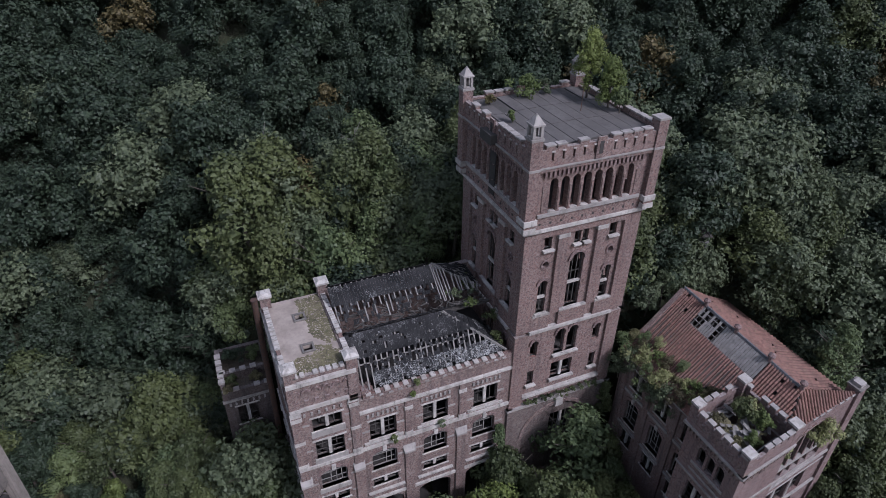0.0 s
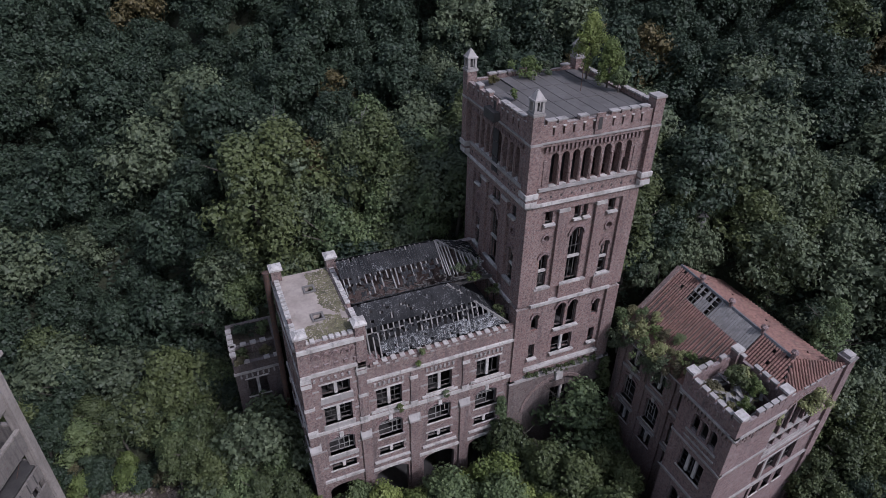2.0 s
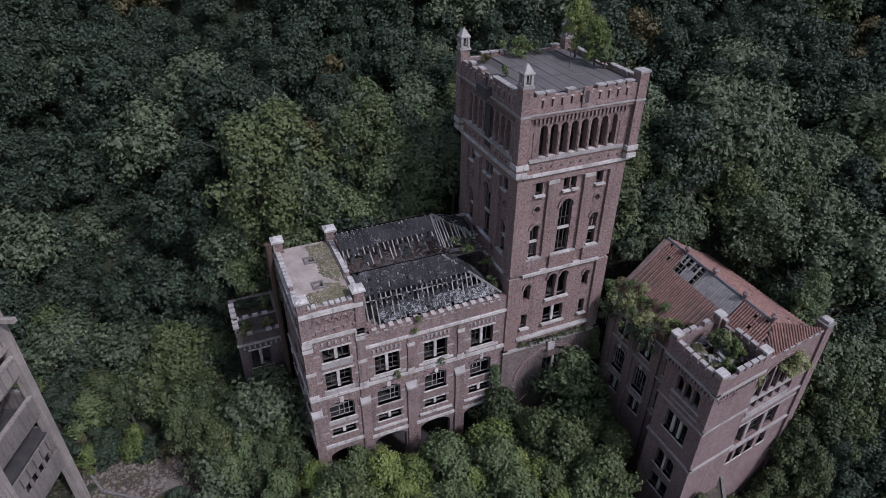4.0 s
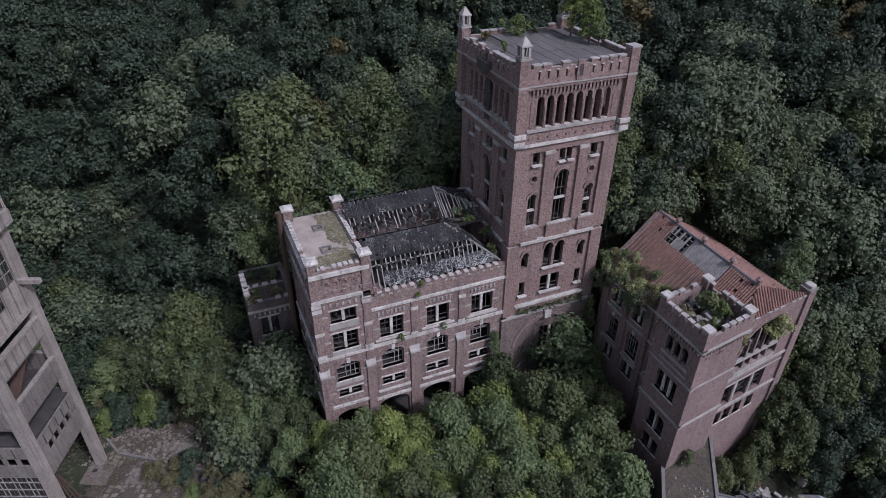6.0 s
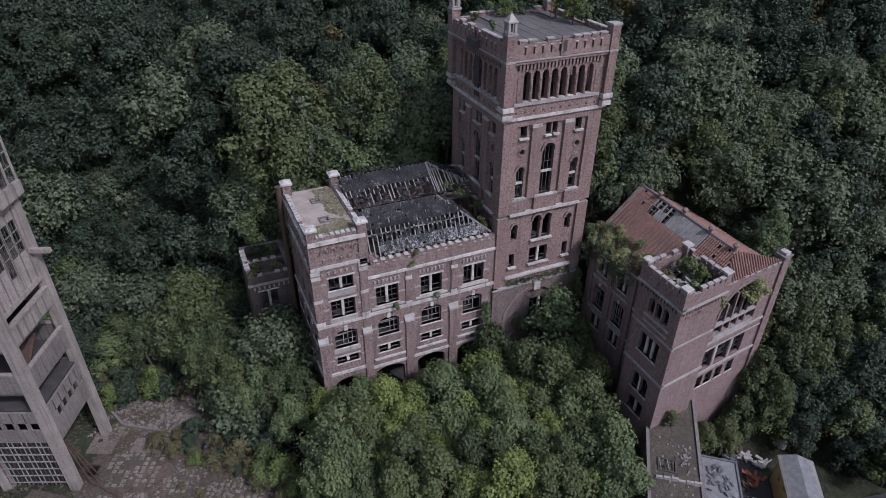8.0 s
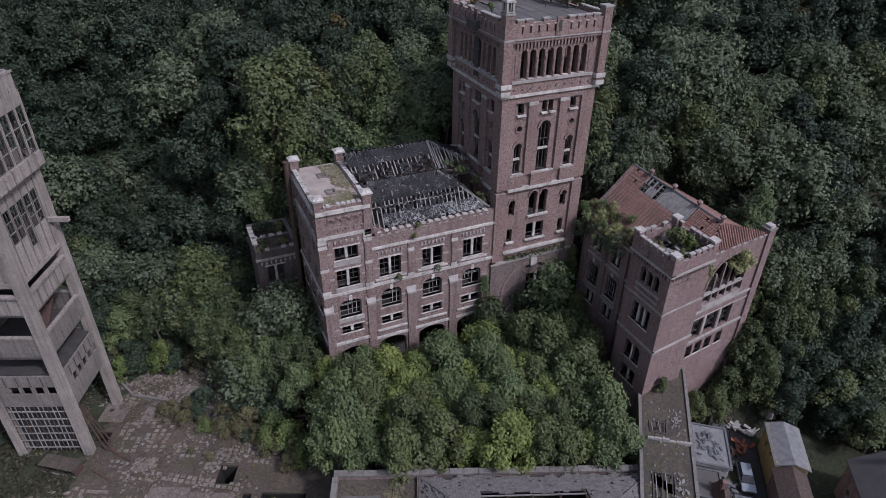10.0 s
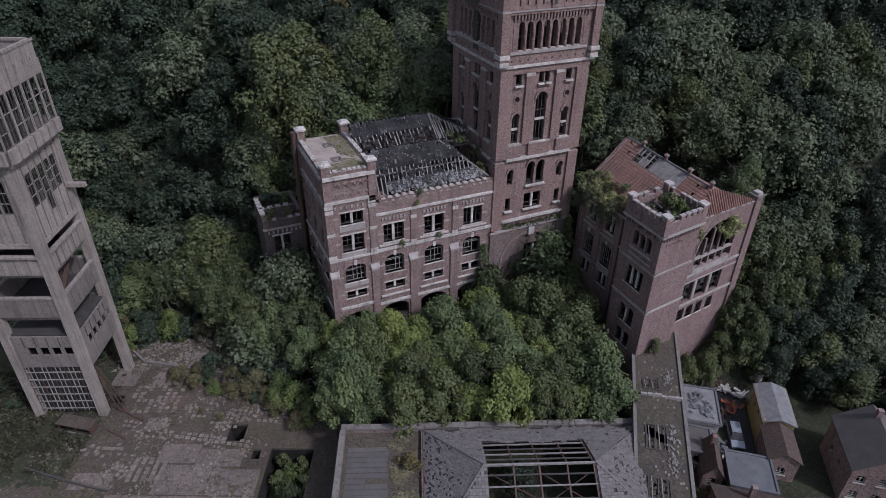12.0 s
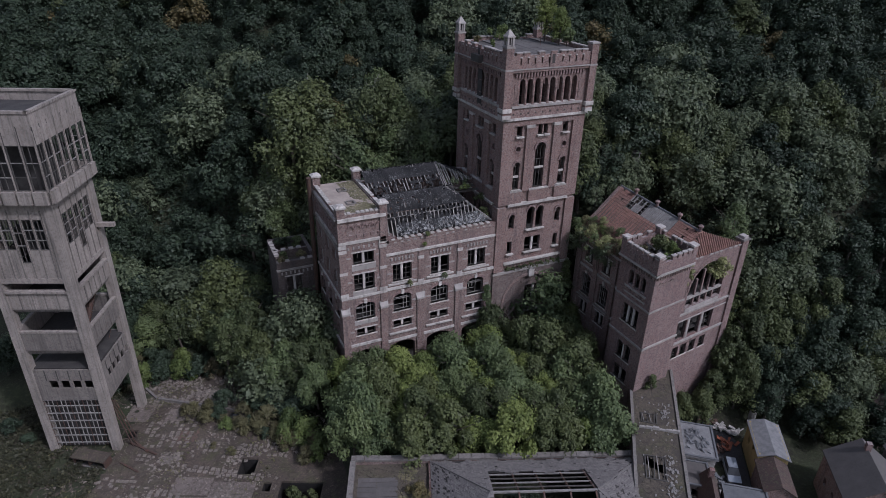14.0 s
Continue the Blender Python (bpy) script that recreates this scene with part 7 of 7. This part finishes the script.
part("wall", boxed(0.3, NW - 0.3, -NL, -NL + 0.3, -6.2, 2.0), BRICK2, rng)
part("floor_slab", boxed(0.3, NW - 0.3, -NL + 0.3, NT, -6.2, -5.8), DARK, rng)
for uc, w, y0, y1, _ in SKY:
    for a in ((uc - w / 2 - 0.12, uc - w / 2, y0, y1), (uc + w / 2, uc + w / 2 + 0.12, y0, y1), (uc - w / 2 - 0.12, uc + w / 2 + 0.12, y0 - 0.12, y0), (uc - w / 2 - 0.12, uc + w / 2 + 0.12, y1, y1 + 0.12)):
        part("skylight_kerb", boxed(*a, 2.25, 2.4), TIMBER_D, dk)
    for i in range(4):
        r = Mesh()
        r.beam((uc - w / 2 + (i + 0.5) * w / 4, y0, 2.45), (uc - w / 2 + (i + 0.5) * w / 4 + rnd.uniform(-0.2, 0.2), y1, 2.5 + rnd.uniform(-0.3, 0.2)), 0.08, 0.06)
        part("glazing_bar", r, TIMBER_D if i % 2 else TIMBER, dk)
for i in range(6):
    part("wall_stub", boxed(0.9 + i * 0.78, 1.62 + i * 0.78, -6.2, -5.95, 2.25, 2.5 + 0.1 * ((i * 7) % 3)), PAINT, dk)
deb = Mesh()
for i in range(60):
    x, y, s = rnd.uniform(0.5, 5.0), rnd.uniform(-20, 0), rnd.uniform(0.06, 0.22)
    if any(abs(x - p[0]) < p[1] / 2 + 0.2 and p[2] - 0.2 < y < p[3] + 0.2 for p in SKY):
        continue
    deb.box(x, x + s, y, y + s * 1.4, 2.25, 2.27 + 0.4 * s)
for cx, cy in ((4.1, -2.6), (4.3, -12.0), (4.0, -15.8)):
    for i in range(28):
        x, y, s = cx + rnd.gauss(0, 0.4), cy + rnd.gauss(0, 1.0), rnd.uniform(0.1, 0.35)
        a = rnd.uniform(0, 3)
        deb.beam((x, y, 2.3), (x + s * math.cos(a), y + s * math.sin(a), 2.34 + rnd.uniform(0, 0.2)), rnd.uniform(0.08, 0.25), 0.05)
part("debris", deb, TIMBER, dk, kind="stuff")
part("moss_patch", blob(0.4, 5.2, -24, 6.0, 2.25, 21.0, 0.3, 0.1, 0.06), MUDDY, dk, kind="stuff")

# ---- street and houses ----
st = thing("street", "narrow asphalt street below the old mine", "street", 12.03, -18.75, -5.95, -38.3, kind="structure")
part("carriageway", boxed(11.9, 15.9, -40, 6, -0.12, 0.02), ASPHALT, st)
NF = lambda x, y, z=0.0: (12.03 + 0.785 * x + 0.62 * y, -18.75 - 0.62 * x + 0.785 * y, z)


def house(name, label, x, y, lx, ly, zw, zr, wallmat, roofmat, category="house", ridge="y"):
    """A small gabled house in the street's frame: wall height zw, ridge zr above the street."""
    wx, wy, _ = NF(x, y)
    h = thing(name, label, category, wx, wy, -6.0, -38.3)
    m = Mesh()
    bays = 3 if lx > 3.4 else 1
    ops = [(lx * (i + 0.5) / bays, 0.9, z, z + 1.1, "r") for z in ((1.0, 3.6) if zw > 5 else (1.0,)) for i in range(bays)]
    wall(m, side(0, 0, 0), 0, lx, 0, zw, 0, 0.3, ops)
    w = part("wall", m, wallmat, h)
    for i, op in enumerate(ops):
        window(w, side(0, 0, 0), op, 0.12, mull=0, bars=1, sill=True, seed=i, timber=PAINT)
    m = Mesh()
    ops = [(ly * 0.3, 0.7, 2.2, 3.2, "r"), (ly * 0.62, 0.6, 2.9, 3.5, "r")] if zw > 3.6 else []
    wall(m, side(0, ly, -90), 0, ly - 0.3, 0, zw, 0, 0.3, ops)
    part("wall", m, wallmat, h)
    part("wall", boxed(lx - 0.3, lx, 0.3, ly, 0, zw), wallmat, h)
    part("wall", boxed(0.3, lx - 0.3, ly - 0.3, ly, 0, zw), wallmat, h)
    part("floor_slab", boxed(0.3, lx - 0.3, 0.3, ly - 0.3, 0.05, 0.2), DARK, h)
    e = 0.25
    if zr - zw < 0.3:
        part("roof", boxed(-e, lx + e, -e, ly + e, zw, zr), roofmat, h)
        for a in ((-e, lx + e, -e, 0), (-e, lx + e, ly, ly + e), (-e, 0, 0, ly), (lx, lx + e, 0, ly)):
            part("roof_edge", boxed(*a, zr, zr + 0.14), ZINC, h)
    elif ridge == "y":
        for s in (0, 1):
            a, b = (-e, lx / 2) if s == 0 else (lx + e, lx / 2)
            part("roof", quad_slab(Vector((a, -e, zw - 0.1)), Vector((b, -e, zr)), Vector((b, ly + e, zr)), Vector((a, ly + e, zw - 0.1)), 0.15), roofmat, h)
        for y in (0.0, ly - 0.3):
            g = Mesh()
            g.prism([(0, zw), (lx, zw), (lx / 2, zr - 0.12)], y, y + 0.3, lambda u, d, z: (u, d, z))
            part("gable_wall", g, wallmat, h)
    else:
        for s in (0, 1):
            a, b = (-e, ly / 2) if s == 0 else (ly + e, ly / 2)
            part("roof", quad_slab(Vector((-e, a, zw - 0.1)), Vector((lx + e, a, zw - 0.1)), Vector((lx + e, b, zr)), Vector((-e, b, zr)), 0.15), roofmat, h)
        for x0 in (0.0, lx - 0.3):
            g = Mesh()
            g.prism([(0, zw), (ly, zw), (ly / 2, zr - 0.12)], x0, x0 + 0.3, lambda u, d, z: (d, u, z))
            part("gable_wall", g, wallmat, h)
    ch = part("chimney", boxed(lx * 0.5 - 0.3, lx * 0.5 + 0.3, ly * 0.8 - 0.3, ly * 0.8 + 0.3, zw - 0.3, zr + 0.9), BRICK3, h) if zr - zw > 1.2 else None
    return h


k = Nodes("brown_roof_tile", 0.85)
cell = k.n("TexVoronoi", Vector=k._mul(k.pos, (1.0, 1.0, 1.6)), Scale=3.2)
c = k.mix(k.ramp(k.noise(0.6, 5), 0.35, 0.7), (0.12, 0.072, 0.058), (0.075, 0.055, 0.047))
c = k.mix(k.ramp(cell.outputs["Distance"], 0.12, 0.3, 0.0, 0.6), c, (0.035, 0.028, 0.025))
c = k.mix(k.math("MULTIPLY", k.ramp(k.noise(2.8, 5, 0.7), 0.52, 0.64), 0.5), c, (0.10, 0.10, 0.06))
DARKTILE = k.done(c, cell.outputs["Distance"], 0.6, 0.06)
house("flat_extension", "low extension with a white membrane roof", 6.9, -4.0, 3.9, 6.0, 3.6, 3.8, PAINT, WHITEROOF, "extension")
house("ochre_house", "small ochre-rendered house with pale metal roof", 16.1, -2.4, 3.6, 6.4, 4.4, 5.0, RENDER, WHITEROOF)
house("brick_house", "narrow brick house with a dark red tile roof", 16.0, -7.6, 3.4, 5.0, 3.6, 4.6, BRICK2, DARKTILE)
house("flat_garage", "grey flat-roofed garage with zinc roof edge", 11.2, -12.4, 4.8, 4.8, 3.0, 3.2, CONC2, ZINC, "garage")
house("gabled_shed", "narrow shed with a steep dark red tile roof", 8.4, -11.2, 2.2, 4.6, 2.6, 4.4, BRICK2, DARKTILE, "shed")
house("lean_to", "small lean-to with a dark sheet roof", 6.6, -8.2, 3.0, 3.8, 2.8, 3.0, CONC2, FELT, "shed")
house("brick_store", "low store with a dark red tile roof", 9.0, -19.0, 7.6, 6.0, 3.2, 4.6, BRICK3, DARKTILE, "shed", ridge="x")
house("terrace_house", "terraced house with a dark slate roof", 24.0, -9.0, 7.0, 8.0, 5.6, 8.4, BRICK2, FELT)
house("terrace_house", "grey-rendered terraced house with a dark felt roof", 32.0, -6.0, 7.0, 8.0, 5.6, 8.2, CONC2, FELT)
house("terrace_house", "brick terraced house with a brown tile roof", 34.5, 8.0, 7.0, 8.0, 5.0, 7.6, BRICK3, DARKTILE)
house("white_house", "white-walled house with a grey roof", 36.0, 18.0, 7.0, 7.0, 5.4, 7.6, PAINT, ZINC)
# parked car
car = thing("parked_car", "silver hatchback parked in the narrow street", "car", *NF(13.6, -2.2, -5.93), -38.3 + 90 - 88)
body = Mesh()
prof = [(-2.1, 0.35), (-2.15, 0.75), (-1.25, 0.92), (1.75, 0.95), (2.1, 0.85), (2.1, 0.35)]
body.prism(prof, -0.82, 0.82, lambda u, d, z: (d, u, z))
part("body", body, CARPAINT, car)
cab = Mesh()
cab.hexa([(-0.78, -1.2, 0.9), (0.78, -1.2, 0.9), (0.78, 2.0, 0.93), (-0.78, 2.0, 0.93), (-0.62, -0.35, 1.45), (0.62, -0.35, 1.45), (0.62, 1.6, 1.42), (-0.62, 1.6, 1.42)])
part("cabin_glass", cab, GLASS, car)
part("roof", boxed(-0.6, 0.6, -0.3, 1.55, 1.44, 1.5), CARPAINT, car)
for y in (-1.35, 1.3):
    for x in (-0.84, 0.62):
        t = Mesh()
        t.tube((x, y, 0.32), (x + 0.22, y, 0.32), 0.32, 0.32, 14)
        wh = part("wheel", t, RUBBER, car)
        t = Mesh()
        t.tube((x - 0.01, y, 0.32), (x + 0.23, y, 0.32), 0.19, 0.19, 10)
        part("rim", t, ZINC, wh)
for x in (-0.6, 0.6):
    part("headlight", boxed(x - 0.16, x + 0.16, -2.17, -2.1, 0.58, 0.74), PAINT, car)
# junk in the back yards
rnd = random.Random(33)
for i, (x, y, s, mat, lab) in enumerate(((14.0, 3.0, 1.0, RUST_RED, "orange-red rusty heap of scrap"), (15.6, 6.0, 0.5, PAINT, "white crate"), (11.8, 5.8, 0.9, ZINC, "grey metal box"), (13.6, 6.2, 0.8, PAINT, "stacked white boards"), (10.9, 1.8, 0.7, TIMBER, "heap of planks"), (12.6, 1.6, 0.7, IRON, "rust-red barrel pile"), (11.6, -0.5, 0.6, TIMBER_D, "dark heap of boards"), (11.5, -4.2, 0.9, ZINC, "grey heap of rubble sheets"), (11.2, -6.6, 0.7, PAINT, "pale heap of rubble"), (12.0, 7.4, 1.0, IRON, "rusty scrap"))):
    m = Mesh()
    for j in range(14):
        a = rnd.uniform(0, 3.1)
        dx, dy, dz = rnd.uniform(-s, s), rnd.uniform(-s, s), rnd.uniform(0.05, 0.7 * s)
        m.beam((dx, dy, dz), (dx + 0.9 * math.cos(a), dy + 0.9 * math.sin(a), dz + rnd.uniform(-0.05, 0.3)), rnd.uniform(0.1, 0.5), rnd.uniform(0.05, 0.3))
    lone("scrap_heap", m, mat, lab + " in a back yard", "scrap heap", *NF(x, y, -5.93), group="yard junk", kind="stuff")

roofclut = Mesh()
for i in range(40):
    x, y, a = rnd.uniform(7.6, 10.4), rnd.uniform(-3.4, 0.6), rnd.uniform(0, 3.1)
    p = Vector(NF(x, y, -2.12))
    roofclut.beam(p, p + Vector((rnd.uniform(0.3, 0.9) * math.cos(a), 0.6 * math.sin(a), rnd.uniform(0, 0.3))), rnd.uniform(0.08, 0.3), 0.08)
lone("roof_clutter", roofclut, ZINC, "grey clutter lying on the white extension roof", "clutter", kind="stuff")
tank = thing("gas_tank", "small upright white gas tank on a stand", "tank", *NF(18.1, 9.0, -6.0))
m = Mesh()
m.tube((0, 0, 0.9), (0, 0, 2.2), 0.5, 0.5, 14)
m.tube((0, 0, 2.2), (0, 0, 2.7), 0.5, 0.15, 14)
part("vessel", m, PAINT, tank)
for x, y in ((-0.35, -0.35), (0.35, -0.35), (0.35, 0.35), (-0.35, 0.35)):
    part("leg", boxed(x - 0.05, x + 0.05, y - 0.05, y + 0.05, 0, 1.0), IRON, tank)

# wooden lookout hut on the hillside
hut = thing("lookout_hut", "small pale hut with a dark flat roof among the trees", "hut", 26.3, 4.2, 26.3, -20)
hut.scale = (0.65, 0.65, 0.65)
for a in ((-1.0, 1.0, -1.0, -0.9), (-1.0, 1.0, 0.9, 1.0), (-1.0, -0.9, -0.9, 0.9), (0.9, 1.0, -0.9, 0.9)):
    part("wall", boxed(*a, 0, 1.5), TIMBER_D if a[1] < 0 else TIMBER, hut)
for x in (-0.95, 0.95):
    for y in (-0.95, 0.95):
        part("post", boxed(x - 0.06, x + 0.06, y - 0.06, y + 0.06, 1.5, 2.5), PAINT, hut)
part("floor", boxed(-0.9, 0.9, -0.9, 0.9, -0.1, 0.1), DARK, hut)
for x in (-0.8, 0.8):
    for y in (-0.8, 0.8):
        part("stilt", boxed(x - 0.09, x + 0.09, y - 0.09, y + 0.09, -9.5, -0.1), TIMBER_D, hut)
part("roof", boxed(-1.3, 1.3, -1.3, 1.3, 2.5, 2.68), TIMBER_D, hut)

# ---- plants that grow on the ruins ----
rnd = random.Random(55)


def leafy(name, label, category, x, y, z, radius, height, mat, seed, cards=70, size=0.3, lobes=14, spread=1.0, group="", trunk=True):
    t = thing(name, label, category, x, y, z, rnd.uniform(0, 360), group)
    crown = crown_mesh(seed, radius, height, lobes, cards, size, spread)
    me = bpy.data.meshes.new("crown")
    me.from_pydata(crown.v, [], crown.f)
    me.materials.append(mat)
    part("crown", me, mat, t)
    if trunk:
        part("trunk", trunk_mesh(seed, height, 0.05 + 0.012 * height), BARK, t)
    return t


# birches and bushes on the tower roof
leafy("roof_birch", "slender feathery birch rooted on the tower roof", "tree", 11.2, 9.2, 44.35, 1.6, 7.0, LEAF[6], 201, 110, 0.21, 40, 1.0)
leafy("roof_birch", "small birch rooted on the tower roof", "tree", 11.6, 6.2, 44.35, 1.45, 4.8, LEAF[6], 202, 110, 0.21, 32, 1.0)
leafy("roof_birch", "small birch rooted on the tower roof", "tree", 11.9, 4.6, 44.35, 0.9, 2.6, LEAF[5], 203, 70, 0.24, 14)
leafy("roof_bush", "yellow-green bush on the tower parapet", "bush", 6.0, 11.8, 44.35, 1.5, 2.0, LEAF[3], 204, 60, 0.24, 14, 1.3)
leafy("roof_bush", "green bush on the tower parapet", "bush", 8.2, 11.9, 44.35, 0.8, 1.4, LEAF[2], 205, 60, 0.24, 10, 1.3)
leafy("roof_bush", "small weed on the tower roof edge", "bush", 1.3, 6.4, 44.35, 0.5, 1.1, LEAF[3], 206, 40, 0.18, 8)
leafy("roof_bush", "brown weed clump in the tower roof corner", "bush", 1.6, 11.0, 44.35, 0.7, 0.9, LEAF[4], 207, 40, 0.2, 8, 1.3)
# on the gabled wing's eaves
for i, (x, y, z, r, h, k) in enumerate(((13.2, 0.2, 17.6, 1.3, 2.6, 0), (12.9, -1.6, 17.4, 1.4, 2.4, 2), (13.6, -3.0, 17.8, 1.5, 2.6, 3), (13.0, -4.8, 17.0, 1.3, 2.6, 0), (13.6, -6.4, 17.8, 1.3, 2.2, 3), (13.0, -8.0, 17.0, 1.4, 2.4, 2), (13.8, -9.6, 17.8, 1.3, 2.2, 4), (14.4, -1.6, 18.8, 1.0, 1.6, 4), (14.2, -7.6, 18.4, 1.0, 1.5, 4), (12.6, -6.2, 15.8, 1.1, 2.4, 2), (12.7, -0.6, 15.6, 1.1, 2.6, 1), (14.6, -10.8, 18.8, 0.9, 1.5, 3))):
    leafy("eaves_shrub", "shrub hanging over the eaves of the gabled wing", "shrub", x + 0.4, 0.93 * y - 0.6, z + 0.4, r * 1.1, h * 1.15, LEAF[(5, 2, 2, 8, 7)[k]], 220 + i, 60, 0.2, 16, 1.3, "eaves shrubs")
for i in range(9):
    leafy("roof_shrub", "dry straggling shrub rooted among the lower roof tiles", "shrub", 14.7 + 0.5 * (i % 3), -0.6 - i * 1.3, 19.7 + 0.35 * (i % 3), 0.9, 1.5, LEAF[(7, 5, 8, 3)[i % 4]], 350 + i, 46, 0.2, 10, 1.3, "roof shrubs", False)
leafy("ridge_shrub", "grey-green shrub behind the end of the tile roof", "shrub", 20.3, 2.2, 21.4, 1.5, 4.4, LEAF[2], 240, 70, 0.28, 16, 1.2)
leafy("ridge_shrub", "grey-green shrub behind the end of the tile roof", "shrub", 18.2, 2.0, 20.8, 1.4, 3.4, LEAF[2], 241, 70, 0.28, 14, 1.2)
leafy("turret_shrub", "shrub growing out of the broken corner tower", "shrub", 15.2, -14.8, 22.0, 1.2, 2.6, LEAF[0], 242, 60, 0.24, 14, 1.1)
leafy("turret_shrub", "yellowing shrub growing out of the broken corner tower", "shrub", 15.9, -16.4, 22.0, 1.0, 1.9, LEAF[3], 243, 60, 0.22, 12, 1.2)
for i, (x, y, r, h, k) in enumerate(((12.6, -14.6, 0.9, 1.5, 7), (13.9, -17.4, 0.8, 1.2, 3), (12.3, -17.0, 0.7, 1.1, 7), (16.4, -14.6, 0.9, 1.8, 8))):
    leafy("turret_shrub", "dry weed clump among the broken boards of the corner tower", "shrub", x, y, 21.9, r, h, LEAF[k], 420 + i, 44, 0.2, 10, 1.2, "turret weeds", False)
leafy("arch_shrub", "bright yellow-green shrub growing in the gable arch", "shrub", 24.0, -17.2, 17.4, 1.9, 3.4, LEAF[8], 244, 100, 0.26, 16, 1.1)
leafy("arch_shrub", "climber hanging down the gable wall", "shrub", 18.0, -18.0, 17.2, 0.8, 4.2, LEAF[8], 245, 60, 0.22, 14, 0.8)
leafy("gable_tree", "slim bushy tree standing behind the gable", "tree", 32.4, -11.5, 12.5, 2.6, 13.0, LEAF[5], 246, 120, 0.3, 30, 0.9)
leafy("range_shrub", "shrub at the foot of the corner tower", "shrub", 13.4, -19.9, 4.1, 0.9, 2.4, LEAF[0], 247, 60, 0.24, 12)
# ivy against the tower corner and the wing
for i, (x, y, z, r, h) in enumerate(((-1.2, -0.5, 3.0, 1.2, 10.5), (-0.3, -0.9, 2.0, 1.1, 8.0), (-2.2, -0.6, 2.0, 0.9, 6.0), (12.2, -0.7, 8.0, 1.2, 7.0), (10.4, -0.9, 6.0, 1.3, 6.0))):
    leafy("ivy_column", "column of ivy climbing the brick wall", "ivy", x, y, z, r, h, LEAF[0] if i % 2 else LEAF[5], 260 + i, 70, 0.26, 24, 0.7, "ivy", False)
for i in range(10):
    leafy("ledge_weed", "green weed tuft on a mossy stone ledge", "weed", 2.2 + i * 0.95, -0.25 - 0.1 * (i % 2), 14.35, 0.45, 0.7, LEAF[0], 280 + i, 30, 0.16, 6, 1.2, "ledge weeds", False)
for i, (x, y, z) in enumerate(((-10.4, -0.1, 22.1), (-10.8, -0.2, 20.7), (-8.0, -0.2, 15.6), (-13.0, -0.2, 15.5), (-2.6, 5.1, 25.6), (-1.6, 6.7, 25.6), (-0.9, 3.7, 24.2), (-1.3, 8.5, 25.6), (-3.8, 6.1, 26.0), (-1.0, 1.9, 22.9))):
    leafy("wall_weed", "weed tuft rooted in the ruined wing", "weed", x, y, z, 0.45 if i < 4 else 0.8, 0.8 if i < 4 else 1.3, LEAF[(0, 3, 2)[i % 3]], 300 + i, 34, 0.18, 8, 1.2, "wall weeds", False)
for i, (x, y, r, h) in enumerate(((-26.6, 14.2, 0.7, 1.4), (-24.1, 14.1, 0.7, 1.2), (-25.9, 17.6, 1.2, 2.4), (-24.0, 17.8, 1.0, 1.8), (-27.1, 12.9, 0.6, 0.9))):
    leafy("annex_shrub", "shrub growing inside the roofless annex", "shrub", x, y, 15.0 if i < 4 else 15.4, r, h, LEAF[(0, 7, 1, 5, 7)[i]], 380 + i, 60, 0.22, 12, 1.2, "annex shrubs", False)
# on the long hall and in its hole
leafy("hall_tree", "young tree growing on the hall's wall head", "tree", -19.8, -17.4, 2.4, 1.0, 4.6, LEAF[0], 320, 80, 0.26, 20, 0.8)
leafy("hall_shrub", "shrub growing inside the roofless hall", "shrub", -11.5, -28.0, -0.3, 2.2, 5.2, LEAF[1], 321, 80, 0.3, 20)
leafy("hall_shrub", "dry bush on the hall's flat roof", "shrub", -20.9, -22.3, 2.4, 1.3, 1.6, LEAF[4], 322, 60, 0.24, 12, 1.2)
for i, (x, y, r) in enumerate(((-30.6, -11.0, 1.1), (-30.0, -13.0, 1.3), (-31.6, -13.0, 1.1), (-29.2, -15.0, 1.2), (-31.4, -15.2, 1.2), (-29.0, -12.4, 1.0))):
    leafy("pit_fern", "bright green bush filling a sunken pit", "bush", *on_yard(x, y), YARD_Z - 2.9, r * 1.15, 3.6, LEAF[3] if i == 1 else LEAF[0], 330 + i, 60, 0.24, 12, 1.0, "pit bushes", False)

# bare dead trees on the slope
for i, (x, y, h) in enumerate(((-26.0, 27.0, 9.5), (-18.0, 30.0, 10.5), (-8.0, 27.0, 10.0))):
    m = Mesh()
    r = random.Random(400 + i)
    m.tube((0, 0, -0.5), (0.5, 0.3, h), 0.16, 0.04)
    for j in range(9):
        z = h * r.uniform(0.5, 0.95)
        a = r.uniform(0, 6.28)
        e = Vector((0.4 + math.cos(a) * 1.6, 0.2 + math.sin(a) * 1.6, z + r.uniform(0.4, 1.6)))
        m.tube((0.5 * z / h, 0.3 * z / h, z), e, 0.06, 0.015, 4)
    lone("dead_tree", m, DEADWOOD, "bare bleached dead tree among the leafy ones", "dead tree", x, y, ground(x, y) + 1.0, group="dead trees")
